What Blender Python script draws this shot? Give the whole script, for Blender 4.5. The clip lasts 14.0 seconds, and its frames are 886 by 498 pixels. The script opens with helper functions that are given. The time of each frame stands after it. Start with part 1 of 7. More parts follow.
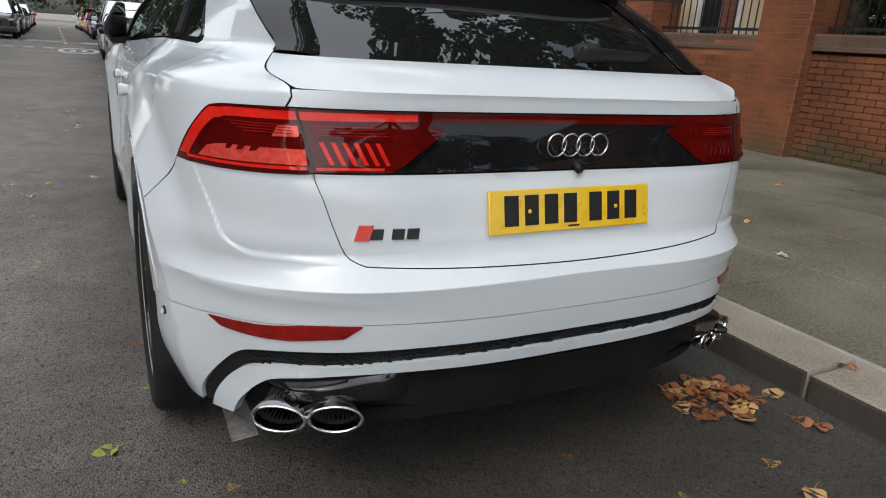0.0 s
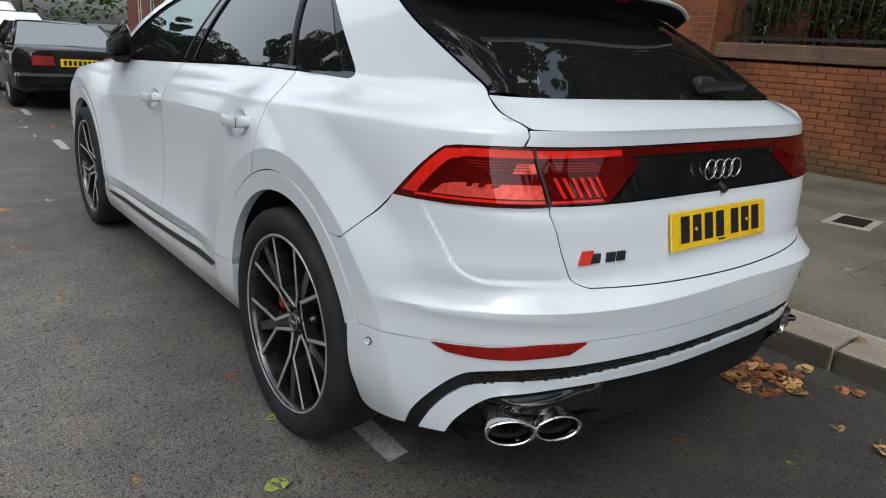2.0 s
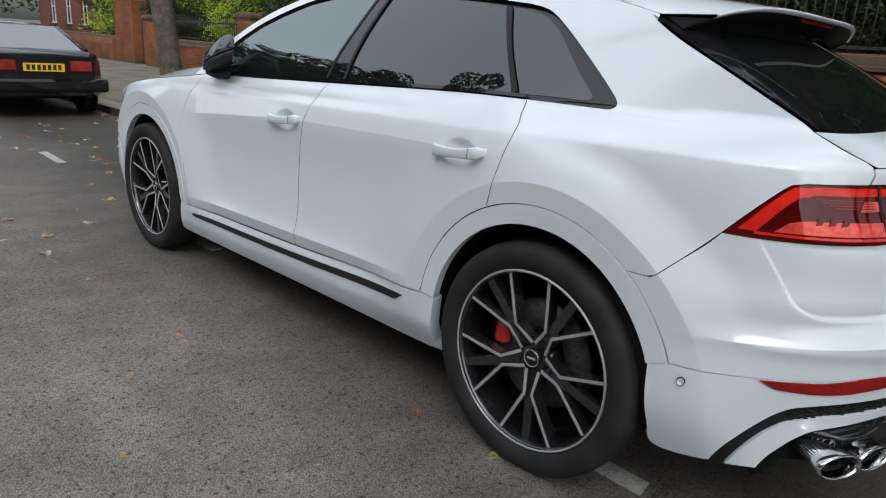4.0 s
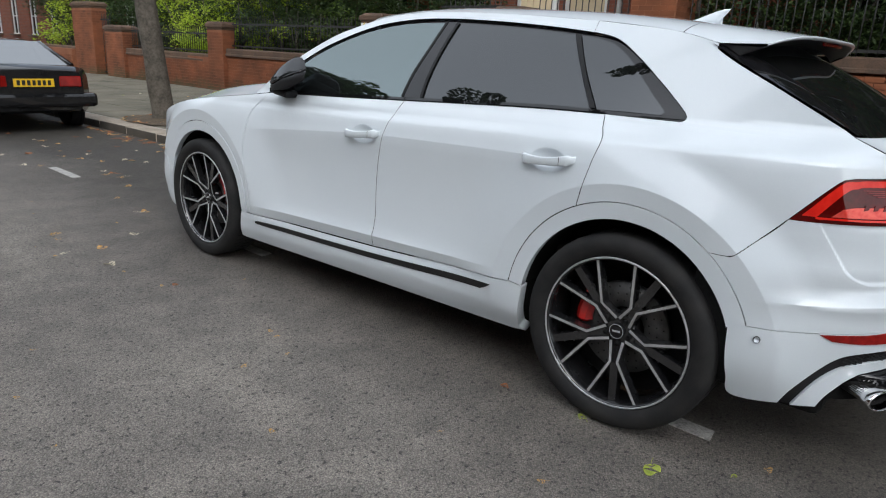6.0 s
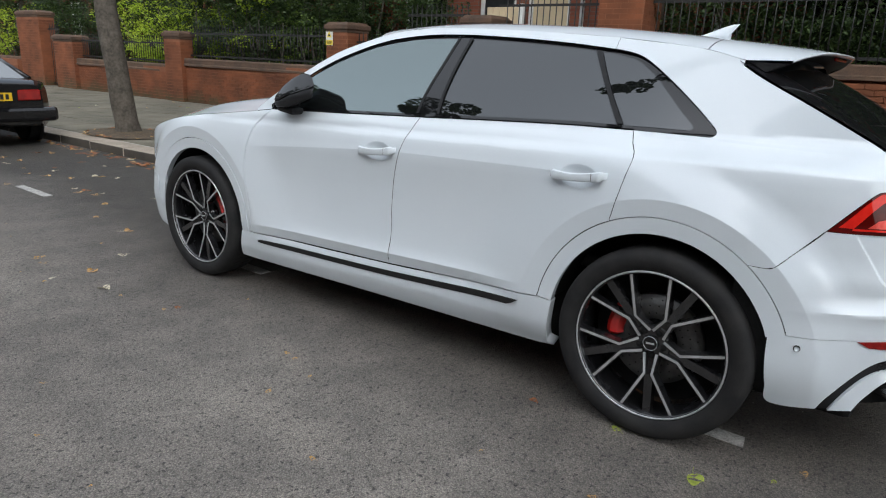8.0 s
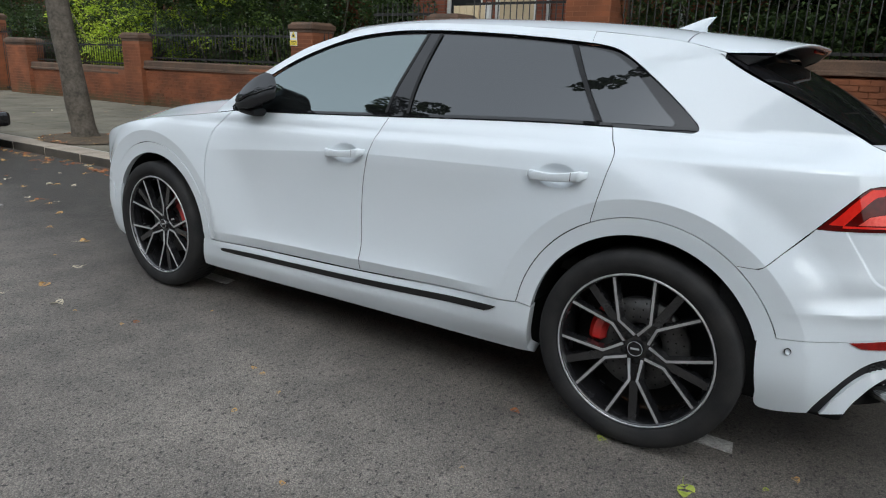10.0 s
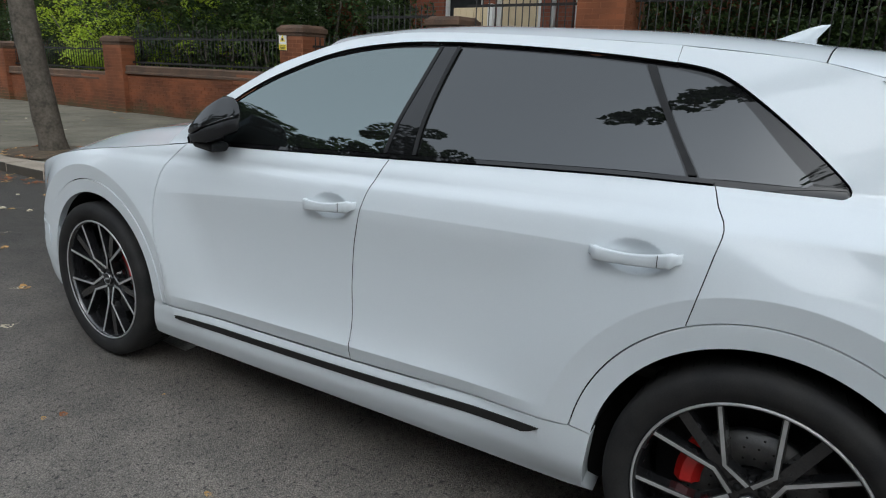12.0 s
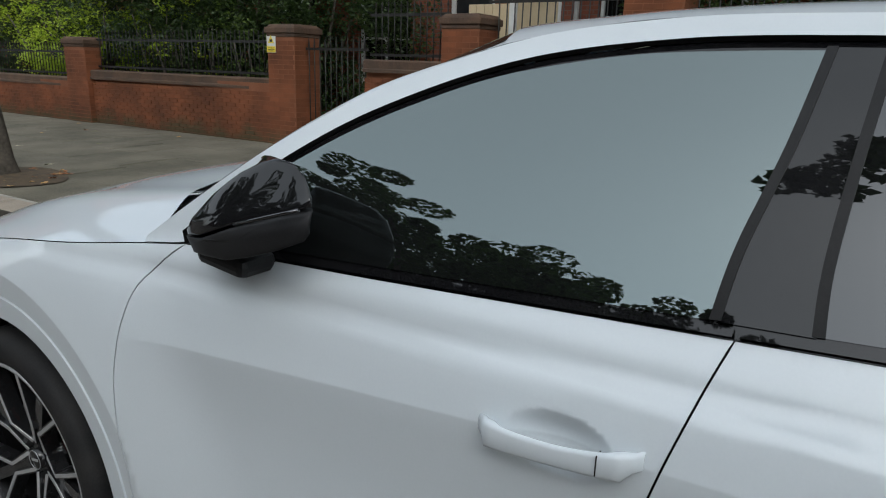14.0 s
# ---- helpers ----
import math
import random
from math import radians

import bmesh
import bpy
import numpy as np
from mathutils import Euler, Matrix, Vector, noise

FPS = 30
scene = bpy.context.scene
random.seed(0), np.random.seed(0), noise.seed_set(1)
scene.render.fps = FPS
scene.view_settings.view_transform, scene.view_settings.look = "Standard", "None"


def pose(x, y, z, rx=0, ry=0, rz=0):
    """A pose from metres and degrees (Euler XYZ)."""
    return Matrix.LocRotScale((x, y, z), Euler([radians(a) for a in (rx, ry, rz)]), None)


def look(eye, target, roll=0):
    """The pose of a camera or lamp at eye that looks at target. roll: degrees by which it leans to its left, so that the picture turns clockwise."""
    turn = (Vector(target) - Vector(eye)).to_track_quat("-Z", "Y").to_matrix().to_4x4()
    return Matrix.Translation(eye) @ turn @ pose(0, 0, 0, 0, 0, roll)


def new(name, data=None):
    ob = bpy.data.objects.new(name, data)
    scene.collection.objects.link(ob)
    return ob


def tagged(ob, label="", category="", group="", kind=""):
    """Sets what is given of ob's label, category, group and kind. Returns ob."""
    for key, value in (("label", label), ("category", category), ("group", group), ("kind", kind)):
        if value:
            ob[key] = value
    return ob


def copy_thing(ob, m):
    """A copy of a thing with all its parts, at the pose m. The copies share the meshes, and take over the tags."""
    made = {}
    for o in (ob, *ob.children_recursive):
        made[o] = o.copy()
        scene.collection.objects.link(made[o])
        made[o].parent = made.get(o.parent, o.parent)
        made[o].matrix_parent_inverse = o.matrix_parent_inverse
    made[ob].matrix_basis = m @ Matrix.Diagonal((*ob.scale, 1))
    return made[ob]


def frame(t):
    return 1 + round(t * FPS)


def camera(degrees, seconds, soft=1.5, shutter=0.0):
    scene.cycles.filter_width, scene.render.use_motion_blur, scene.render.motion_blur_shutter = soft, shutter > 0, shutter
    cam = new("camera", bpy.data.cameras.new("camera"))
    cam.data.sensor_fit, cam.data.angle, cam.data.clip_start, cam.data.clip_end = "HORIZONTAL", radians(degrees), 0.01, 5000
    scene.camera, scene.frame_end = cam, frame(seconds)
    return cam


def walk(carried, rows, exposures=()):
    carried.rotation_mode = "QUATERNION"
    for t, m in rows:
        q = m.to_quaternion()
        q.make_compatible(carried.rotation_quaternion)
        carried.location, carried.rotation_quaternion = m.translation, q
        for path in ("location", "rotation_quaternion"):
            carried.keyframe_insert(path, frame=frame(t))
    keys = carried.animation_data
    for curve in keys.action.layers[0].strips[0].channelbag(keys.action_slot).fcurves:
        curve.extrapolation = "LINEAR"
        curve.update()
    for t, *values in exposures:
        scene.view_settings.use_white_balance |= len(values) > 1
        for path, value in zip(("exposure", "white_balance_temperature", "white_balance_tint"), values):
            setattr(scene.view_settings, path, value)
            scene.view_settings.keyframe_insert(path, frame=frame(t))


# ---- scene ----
cam = camera(67.2, 14.0, soft=1.1)
PATH = [
    (0, (-1.1, -2.27, 1.26), (-0.205, -0.585, 0.66), 3.9),
    (0.5, (-1.346, -2.218, 1.316), (-0.407, -0.557, 0.717), 3.7),
    (1, (-1.625, -2.171, 1.331), (-0.63, -0.539, 0.741), 3.8),
    (1.5, (-1.793, -2.114, 1.351), (-0.727, -0.527, 0.763), 3.8),
    (2, (-1.88, -1.92, 1.315), (-0.679, -0.43, 0.733), 3.9),
    (2.5, (-1.912, -1.677, 1.286), (-0.651, -0.237, 0.705), 4.0),
    (3, (-1.997, -1.434, 1.299), (-0.687, -0.039, 0.718), 4.0),
    (3.5, (-2.272, -1.214, 1.334), (-0.931, 0.15, 0.75), 3.7),
    (4, (-2.602, -1.173, 1.346), (-1.235, 0.168, 0.768), 4.0),
    (4.2, (-2.762, -1.166, 1.334), (-1.372, 0.16, 0.779), 4.3),
    (6.3, (-3.275, -0.981, 1.41), (-1.806, 0.254, 0.847), 2.8),
    (6.5, (-3.304, -0.92, 1.412), (-1.825, 0.306, 0.855), 2.7),
    (7, (-3.361, -0.839, 1.426), (-1.864, 0.365, 0.869), 2.3),
    (7.5, (-3.423, -0.819, 1.438), (-1.904, 0.358, 0.887), 2.4),
    (10, (-3.318, -0.703, 1.421), (-1.724, 0.378, 0.88), 1.9),
    (10.5, (-3.144, -0.734, 1.403), (-1.547, 0.34, 0.86), 1.9),
    (11, (-2.978, -0.659, 1.433), (-1.382, 0.415, 0.885), 1.9),
    (11.5, (-2.826, -0.418, 1.454), (-1.23, 0.659, 0.911), 1.9),
    (12, (-2.672, -0.155, 1.488), (-1.069, 0.914, 0.952), 1.9),
    (12.5, (-2.456, 0.15, 1.531), (-0.844, 1.204, 0.995), 1.8),
    (13, (-2.253, 0.523, 1.53), (-0.637, 1.576, 0.999), 1.6),
    (13.5, (-2.009, 0.853, 1.513), (-0.383, 1.89, 0.982), 1.8),
    (14, (-1.777, 1.172, 1.502), (-0.135, 2.183, 0.974), 1.8),
]
walk(cam, [(t, look(eye, target, roll)) for t, eye, target, roll in PATH], [
    (0.0, 0.86, 6300, 9), (3.5, 0.86, 6120, 8), (7.0, 0.96, 6050, 8), (10.0, 0.90, 5980, 6), (12.0, 0.70, 5960, 5), (14.0, 0.47, 6060, 5)])

# ---- light: an overcast sky with a weak, wide sun ----
world = bpy.data.worlds.new("world")
scene.world = world
world.use_nodes = True
wn = world.node_tree.nodes
sky = wn.new("ShaderNodeTexSky")
sky.sky_type, sky.sun_disc = "NISHITA", False
sky.sun_elevation, sky.sun_rotation = radians(45), radians(232)
sky.air_density, sky.dust_density, sky.ozone_density = 1.2, 4.0, 1.5
grey = wn.new("ShaderNodeHueSaturation")
grey.inputs["Saturation"].default_value = 0.38
world.node_tree.links.new(sky.outputs[0], grey.inputs["Color"])
world.node_tree.links.new(grey.outputs[0], wn["Background"].inputs["Color"])
wn["Background"].inputs["Strength"].default_value = 0.115
sun = new("sun", bpy.data.lights.new("sun", "SUN"))
sun.data.energy, sun.data.angle, sun.data.color = 1.2, radians(166), (1.0, 0.985, 0.96)
sun.matrix_world = look((-10, -2.0, 11), (0, 0, 0))

# ---- materials ----
def shader(name):
    m = bpy.data.materials.new(name)
    m.use_nodes = True
    nt = m.node_tree
    return m, nt, nt.nodes["Principled BSDF"], nt.links.new


def mottled(name, low, high, scale, rough=0.6, metal=0.0, bump=0.0, bump_scale=80.0, coat=0.0, fine=0.35, spread=0.1, dist=0.002, detail=8.0):
    """A surface whose colour drifts between two tones at a broad and at a fine scale, with a fine relief."""
    m, nt, b, link = shader(name)
    co = nt.nodes.new("ShaderNodeNewGeometry").outputs["Position"]
    broad, grain, relief = (nt.nodes.new("ShaderNodeTexNoise") for _ in range(3))
    for node, s, d in ((broad, scale, 6.0), (grain, bump_scale, detail), (relief, bump_scale * 1.7, 4.0)):
        node.inputs["Scale"].default_value, node.inputs["Detail"].default_value = s, d
        link(co, node.inputs["Vector"])
    both = nt.nodes.new("ShaderNodeMix")
    both.inputs["Factor"].default_value = fine
    link(broad.outputs["Fac"], both.inputs["A"])
    link(grain.outputs["Fac"], both.inputs["B"])
    ramp = nt.nodes.new("ShaderNodeValToRGB")
    ramp.color_ramp.elements[0].position, ramp.color_ramp.elements[1].position = 0.36, 0.64
    ramp.color_ramp.elements[0].color, ramp.color_ramp.elements[1].color = (*low, 1), (*high, 1)
    link(both.outputs["Result"], ramp.inputs["Fac"])
    link(ramp.outputs["Color"], b.inputs["Base Color"])
    wear = nt.nodes.new("ShaderNodeMapRange")
    wear.inputs["To Min"].default_value, wear.inputs["To Max"].default_value = max(0.02, rough - spread), min(1.0, rough + spread)
    link(broad.outputs["Fac"], wear.inputs["Value"])
    link(wear.outputs["Result"], b.inputs["Roughness"])
    b.inputs["Metallic"].default_value = metal
    b.inputs["Coat Weight"].default_value, b.inputs["Coat Roughness"].default_value, b.inputs["Coat IOR"].default_value = coat, 0.02, 1.7
    if bump:
        node = nt.nodes.new("ShaderNodeBump")
        node.inputs["Strength"].default_value, node.inputs["Distance"].default_value = bump, dist
        link(relief.outputs["Fac"], node.inputs["Height"])
        link(node.outputs["Normal"], b.inputs["Normal"])
    return m


def glazing(name, tint, index, through_share, sheen=(0.93, 0.95, 0.97)):
    """Window glass: a tinted see-through sheet under a Fresnel mirror."""
    m = bpy.data.materials.new(name)
    m.use_nodes = True
    nt = m.node_tree
    nt.nodes.clear()
    out, mix, fres, gloss, clear, dark, inner = (nt.nodes.new("ShaderNode" + k) for k in (
        "OutputMaterial", "MixShader", "Fresnel", "BsdfGlossy", "BsdfTransparent", "BsdfDiffuse", "MixShader"))
    fres.inputs["IOR"].default_value = index
    gloss.inputs["Roughness"].default_value = 0.0
    gloss.inputs["Color"].default_value = (*sheen, 1)
    clear.inputs["Color"].default_value = (*tint, 1)
    dark.inputs["Color"].default_value = (0.012, 0.013, 0.013, 1)
    inner.inputs["Fac"].default_value = through_share
    for a, b in ((dark.outputs[0], inner.inputs[1]), (clear.outputs[0], inner.inputs[2]), (fres.outputs[0], mix.inputs["Fac"]),
                 (inner.outputs[0], mix.inputs[1]), (gloss.outputs[0], mix.inputs[2]), (mix.outputs[0], out.inputs["Surface"])):
        nt.links.new(a, b)
    return m


PAINT = mottled("white_paint", (0.635, 0.682, 0.718), (0.665, 0.708, 0.742), 1.3, rough=0.32, coat=1.0, spread=0.04, bump=0.02, bump_scale=220, dist=0.0004)
PAINT.node_tree.nodes["Principled BSDF"].inputs["Specular IOR Level"].default_value = 0.0
PAINT.node_tree.nodes["Principled BSDF"].inputs["Coat IOR"].default_value = 1.64
GLOSS_BLACK = mottled("gloss_black", (0.006, 0.006, 0.007), (0.012, 0.012, 0.013), 6, rough=0.12, coat=1.0, spread=0.05)
GLOSS_BLACK.node_tree.nodes["Principled BSDF"].inputs["Coat IOR"].default_value = 1.52
TRIM = mottled("satin_black_trim", (0.010, 0.010, 0.011), (0.02, 0.02, 0.021), 9, rough=0.45, bump=0.1, bump_scale=300, dist=0.0005)
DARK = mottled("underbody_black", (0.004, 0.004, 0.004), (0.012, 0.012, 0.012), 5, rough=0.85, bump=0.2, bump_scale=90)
RUBBER = mottled("tyre_rubber", (0.012, 0.012, 0.013), (0.028, 0.027, 0.026), 9, rough=0.72, bump=0.25, bump_scale=240, dist=0.0006)
for m in (RUBBER, DARK, TRIM):
    m.node_tree.nodes["Principled BSDF"].inputs["Specular IOR Level"].default_value = 0.22
SILVER = mottled("machined_alloy", (0.52, 0.52, 0.53), (0.66, 0.66, 0.67), 20, rough=0.45, metal=0.7, bump=0.03, bump_scale=600)
RIM_BLACK = mottled("rim_black", (0.008, 0.008, 0.009), (0.016, 0.016, 0.017), 14, rough=0.25, coat=0.6)
STEEL = mottled("brake_steel", (0.10, 0.10, 0.10), (0.17, 0.165, 0.16), 30, rough=0.5, metal=0.8, bump=0.1, bump_scale=300)
CALIPER = mottled("caliper_red", (0.50, 0.012, 0.010), (0.62, 0.02, 0.015), 12, rough=0.35, coat=0.5)
CHROME = mottled("chrome", (0.72, 0.72, 0.73), (0.80, 0.80, 0.80), 12, rough=0.10, metal=1.0, spread=0.04)
DARK_CHROME = mottled("dark_chrome", (0.10, 0.10, 0.105), (0.16, 0.16, 0.165), 12, rough=0.12, metal=1.0, spread=0.04)
SOOT_HOLE = mottled("soot_and_hole_black", (0.006, 0.006, 0.006), (0.02, 0.019, 0.018), 30, rough=0.9)
LENS = mottled("lamp_red_dark", (0.060, 0.0020, 0.0015), (0.105, 0.003, 0.0025), 7, rough=0.16, coat=1.0, spread=0.05)
LENS_BRIGHT = mottled("lamp_red_bright", (0.60, 0.014, 0.008), (0.72, 0.026, 0.015), 25, rough=0.12, coat=1.0, spread=0.05)
LENS_MID = mottled("reflector_red", (0.17, 0.006, 0.005), (0.29, 0.011, 0.008), 9, rough=0.16, coat=1.0, spread=0.05)
LENS_PALE = mottled("lamp_reflector", (0.60, 0.050, 0.036), (0.74, 0.095, 0.070), 40, rough=0.18, metal=0.2, coat=1.0)
for m in (LENS, LENS_MID, LENS_BRIGHT, LENS_PALE, GLOSS_BLACK):
    m.node_tree.nodes["Principled BSDF"].inputs["Specular IOR Level"].default_value = 0.0
for m in (LENS, LENS_MID, LENS_BRIGHT, LENS_PALE):
    m.node_tree.nodes["Principled BSDF"].inputs["Coat IOR"].default_value = 1.4
PLATE = mottled("plate_yellow", (0.80, 0.50, 0.012), (0.86, 0.55, 0.02), 15, rough=0.30, coat=0.6)
INK = mottled("print_black", (0.008, 0.008, 0.008), (0.014, 0.014, 0.014), 30, rough=0.4)
BADGE_RED = mottled("badge_red", (0.62, 0.03, 0.015), (0.70, 0.04, 0.02), 40, rough=0.3, coat=0.6)
GLASS_FRONT = glazing("door_glass", (0.42, 0.55, 0.52), 2.75, 0.35, (0.82, 0.95, 0.95))
GLASS_TINT = glazing("privacy_glass", (0.05, 0.05, 0.05), 1.88, 0.35)
GLASS_REAR = glazing("rear_glass", (0.04, 0.04, 0.04), 1.9, 0.3)
LEATHER = mottled("cabin_black", (0.018, 0.018, 0.02), (0.035, 0.034, 0.034), 12, rough=0.55, bump=0.2, bump_scale=150)

# ---- the white car: its skin as smooth functions of station and height ----
def curve(xs, ys):
    n = len(xs)
    h = [xs[i + 1] - xs[i] for i in range(n - 1)]
    d = [(ys[i + 1] - ys[i]) / h[i] for i in range(n - 1)]
    m = [d[0]]
    for i in range(1, n - 1):
        m.append(0.0 if d[i - 1] * d[i] <= 0 else 3 * (h[i - 1] + h[i]) / ((2 * h[i] + h[i - 1]) / d[i - 1] + (h[i] + 2 * h[i - 1]) / d[i]))
    m.append(d[-1])
    def f(x):
        if x <= xs[0]:
            return ys[0]
        if x >= xs[-1]:
            return ys[-1]
        lo, hi = 0, n - 1
        while hi - lo > 1:
            k = (lo + hi) // 2
            if xs[k] <= x:
                lo = k
            else:
                hi = k
        t = (x - xs[lo]) / h[lo]
        return ys[lo] * (1 + 2 * t) * (1 - t) ** 2 + m[lo] * h[lo] * t * (1 - t) ** 2 + ys[hi] * t * t * (3 - 2 * t) + m[hi] * h[lo] * t * t * (t - 1)
    return f

def ease(a, b, x):
    """A smooth step from 0 at a to 1 at b."""
    t = min(1.0, max(0.0, (x - a) / (b - a)))
    return t * t * (3 - 2 * t)

TAIL, NOSE = -0.30, 3.05
PROFILE_LOW = curve((.16, .22, .27, .34, .40, .434), (.915, .942, .968, .989, .992, .984))
PROFILE_UP = curve((.491, .515, .55, .60, .66, .74, .82, .90, .95, 1.02, 1.066, 1.071, 1.104, 1.118, 1.129, 1.165, 1.18),
                   (1.0, .9915, .9830, .9762, .9718, .9690, .9675, .968, .968, .962, .952, .9495, .9235, .9170, .911, .884, .874))
KNEE = .491


def PROFILE(z):
    """Half width of the doors: a sill, a facet leaning in to the foot of the door, a sharp knee and the hollow door skin."""
    if z <= .434:
        return PROFILE_LOW(z)
    if z < KNEE:
        return .984 + (1.0 - .984) * (z - .434) / (KNEE - .434)
    return PROFILE_UP(z)


SHOULDER = curve((-.9, -.62, -.35, -.093, .217, .7, 1.27, 2.3, 3.0, 3.8), (.78, .81, .85, .90, .95, .985, 1.0, 1.03, 1.03, .95))
ROOF_EDGE = curve((-.62, -.1, .4, 1.2, 1.7, 2.2), (.655, .60, .61, .635, .65, .70))
PLAN_A = curve((.28, .42, .62, .80, .95, 1.14), (.55, .68, .72, .53, .42, .43))
PLAN_B = curve((.28, .62, .80, .95, 1.14), (.9, 1.0, .67, .667, .667))
REAR_LOW = curve((.28, .36, .45, .60, .688), (-.95, -.97, -.985, -1.016, -1.0215))
REAR_UP = curve((.688, .70, .745, .80, .92, .955, 1.09, 1.125, 1.145, 1.2, 1.3), (-1.0215, -1.000, -.935, -.924, -.898, -.883, -.84, -.84, -.845, -1.2, -2.5))


def REAR(z):
    return REAR_LOW(z) if z < .688 else REAR_UP(z)



TAIL_LOW = curve((.16, .28, .45, .56, .64, .674), (.90, .94, .978, .996, 1.0, 1.0))
TAIL_UP = curve((.674, .70, .78, .86, .95, 1.02, 1.066, 1.072, 1.12, 1.165, 1.18), (1.0, .982, .968, .962, .962, .957, .946, .943, .912, .884, .874))


def PROFILE_TAIL(z):
    return TAIL_LOW(z) if z < .674 else TAIL_UP(z)


PRESS = curve((.70, .752, .799, .92, .97), (-.745, -.722, -.692, -.614, -.58))
WAIST = curve((.0, .36, .9, 1.47, 1.763, 2.131, 2.441, 2.62), (1.032, 1.025, 1.012, .993, .971, .940, .910, .89))
FRONT = curve((.2, .4, .7, .9, 1.1), (3.86, 3.92, 3.93, 3.90, 3.80))

def rake(y):
    return .035 * (min(max(y, -.4), 2.6) - 1.3)

def groove(y):
    return 1.1895 + .017 * (y + .07)


def side(y, z):
    zr = z + rake(y)
    if zr <= 1.165:
        back = ease(.05, -.40, y) if y < .05 else 0.0
        w = PROFILE(zr) * (1 - back) + PROFILE_TAIL(z if z < .9 else zr) * back
    else:
        k = (zr - 1.165) / .395
        w = .884 + (ROOF_EDGE(y) / SHOULDER(y) - .884) * k + .02 * math.sin(math.pi * min(k, 1.2))
    w *= 1 + (SHOULDER(y) - 1) * ease(1.06, 1.165, zr)
    # the crisp line through the door handles
    if .0 < y < 2.62:
        d = z - WAIST(y)
        ridge = max(0.0, 1 - d / .12) ** 2 if d > 0 else max(0.0, 1 + d / .24) ** 2
        w += .0105 * ridge * ease(.0, .35, y) * (1 - ease(2.2, 2.6, y))
    # a thin groove runs back from the rear window over the shoulder
    if -.60 < y < .22:
        d = abs(z - groove(y))
        if d < .010:
            w -= .0042 * (1 - d / .010) * ease(-.60, -.42, y) * (1 - ease(.15, .22, y))
    for yc in (0.0, 2.995):
        r = math.hypot(y - yc, z - .39)
        reach = .12 + .15 * (ease(-.05, .35, y) if yc == 0.0 else ease(-.05, .35, yc - y))
        if r < .60 + 1.25 * reach:
            rim = 1.002 + .014 * max(0.0, min(1.0, (r - .43) / .155))
            x = (r - .585) / reach
            fall = 0.0 if x < 0 else x if x < .75 else 1 - .25 * max(0.0, 1 - (x - .75) / .5) ** 2
            w += max(0.0, rim - w) * (1 - fall) * ease(.25, .5, z)
    return w * (1 - .1 * max(0.0, TAIL - y) * ease(.6, .9, z))

def flank(y, z):
    """Half width of the body at station y and height z."""
    w = side(y, z)
    if y < TAIL:
        t = min(1.0, (TAIL - y) / (TAIL - REAR(z)))
        w *= max(0.0, 1 - t ** (2 / PLAN_B(z))) ** (PLAN_A(z) / 2)
    elif y > NOSE:
        t = min(1.0, (y - NOSE) / (FRONT(z) - NOSE))
        w *= max(0.0, 1 - t ** 3.4) ** .22
    return w

def recess(y, z):
    """How far a place on the rear skin lies inside the pressed hollow round the tailgate, whose lower corner is rounded."""
    a, b, r = PRESS(z) - y, z - .748, .055
    if a < r and b < r:
        return r - math.hypot(r - a, r - b)
    return min(a, b)


def tail(s, z):
    """Half width and station of the rear skin: s runs from 0 at the flank to 1 on the centre line."""
    th = s * math.pi / 2
    zz = z + (.03 - .06 * s) * ease(.48, .6, z) * (1 - ease(.75, .84, z))
    y = TAIL - (TAIL - REAR(zz)) * math.sin(th) ** PLAN_B(z)
    w = side(y, z) * max(0.0, math.cos(th)) ** PLAN_A(z)
    return w, y + .0105 * ease(0, .017, recess(y, z)) * (1 - ease(.935, .955, z))

def nose(s, z):
    th = s * math.pi / 2
    y = NOSE + (FRONT(z) - NOSE) * math.sin(th) ** .588
    return side(min(y, 3.7), z) * max(0.0, math.cos(th)) ** .44, y


GRIPS = ((.363, 1.016), (1.468, .990))


def on_flank(y, z):
    """The near flank, with the cupped recesses behind the door handles."""
    w = flank(y, z)
    for yc, zc in GRIPS:
        r = ((y - yc) / .086) ** 2 + ((z - zc) / .047) ** 2
        if r < 1:
            w -= .021 * (1 - r) ** 1.3
    return Vector((-w, y, z))


def on_tail(s, z):
    """Full-width rear skin: s from 0 (near flank) over 1 (centre line) to 2 (far flank)."""
    w, y = tail(s if s <= 1 else 2 - s, z)
    return Vector((-w if s <= 1 else w, y, z))


def on_nose(s, z):
    w, y = nose(s if s <= 1 else 2 - s, z)
    return Vector((-w if s <= 1 else w, y, z))


def tail_s(z, y=None, w=None):
    """The s at which the rear skin has that station or that half width."""
    lo, hi = 0.0, 1.0
    for _ in range(40):
        m = (lo + hi) / 2
        ww, yy = tail(m, z)
        if (yy > y) if y is not None else (ww > w):
            lo = m
        else:
            hi = m
    return lo


def yz(*pts):
    return [(tail_s(z, y=y), z) for y, z in pts]


def wz(*pts):
    return [(tail_s(z, w=w), z) for w, z in pts]


def both(left):
    """A left half outline, from one end on the centre line to the other, closed with its mirror image."""
    return left + [(2 - s, z) for s, z in reversed(left)]


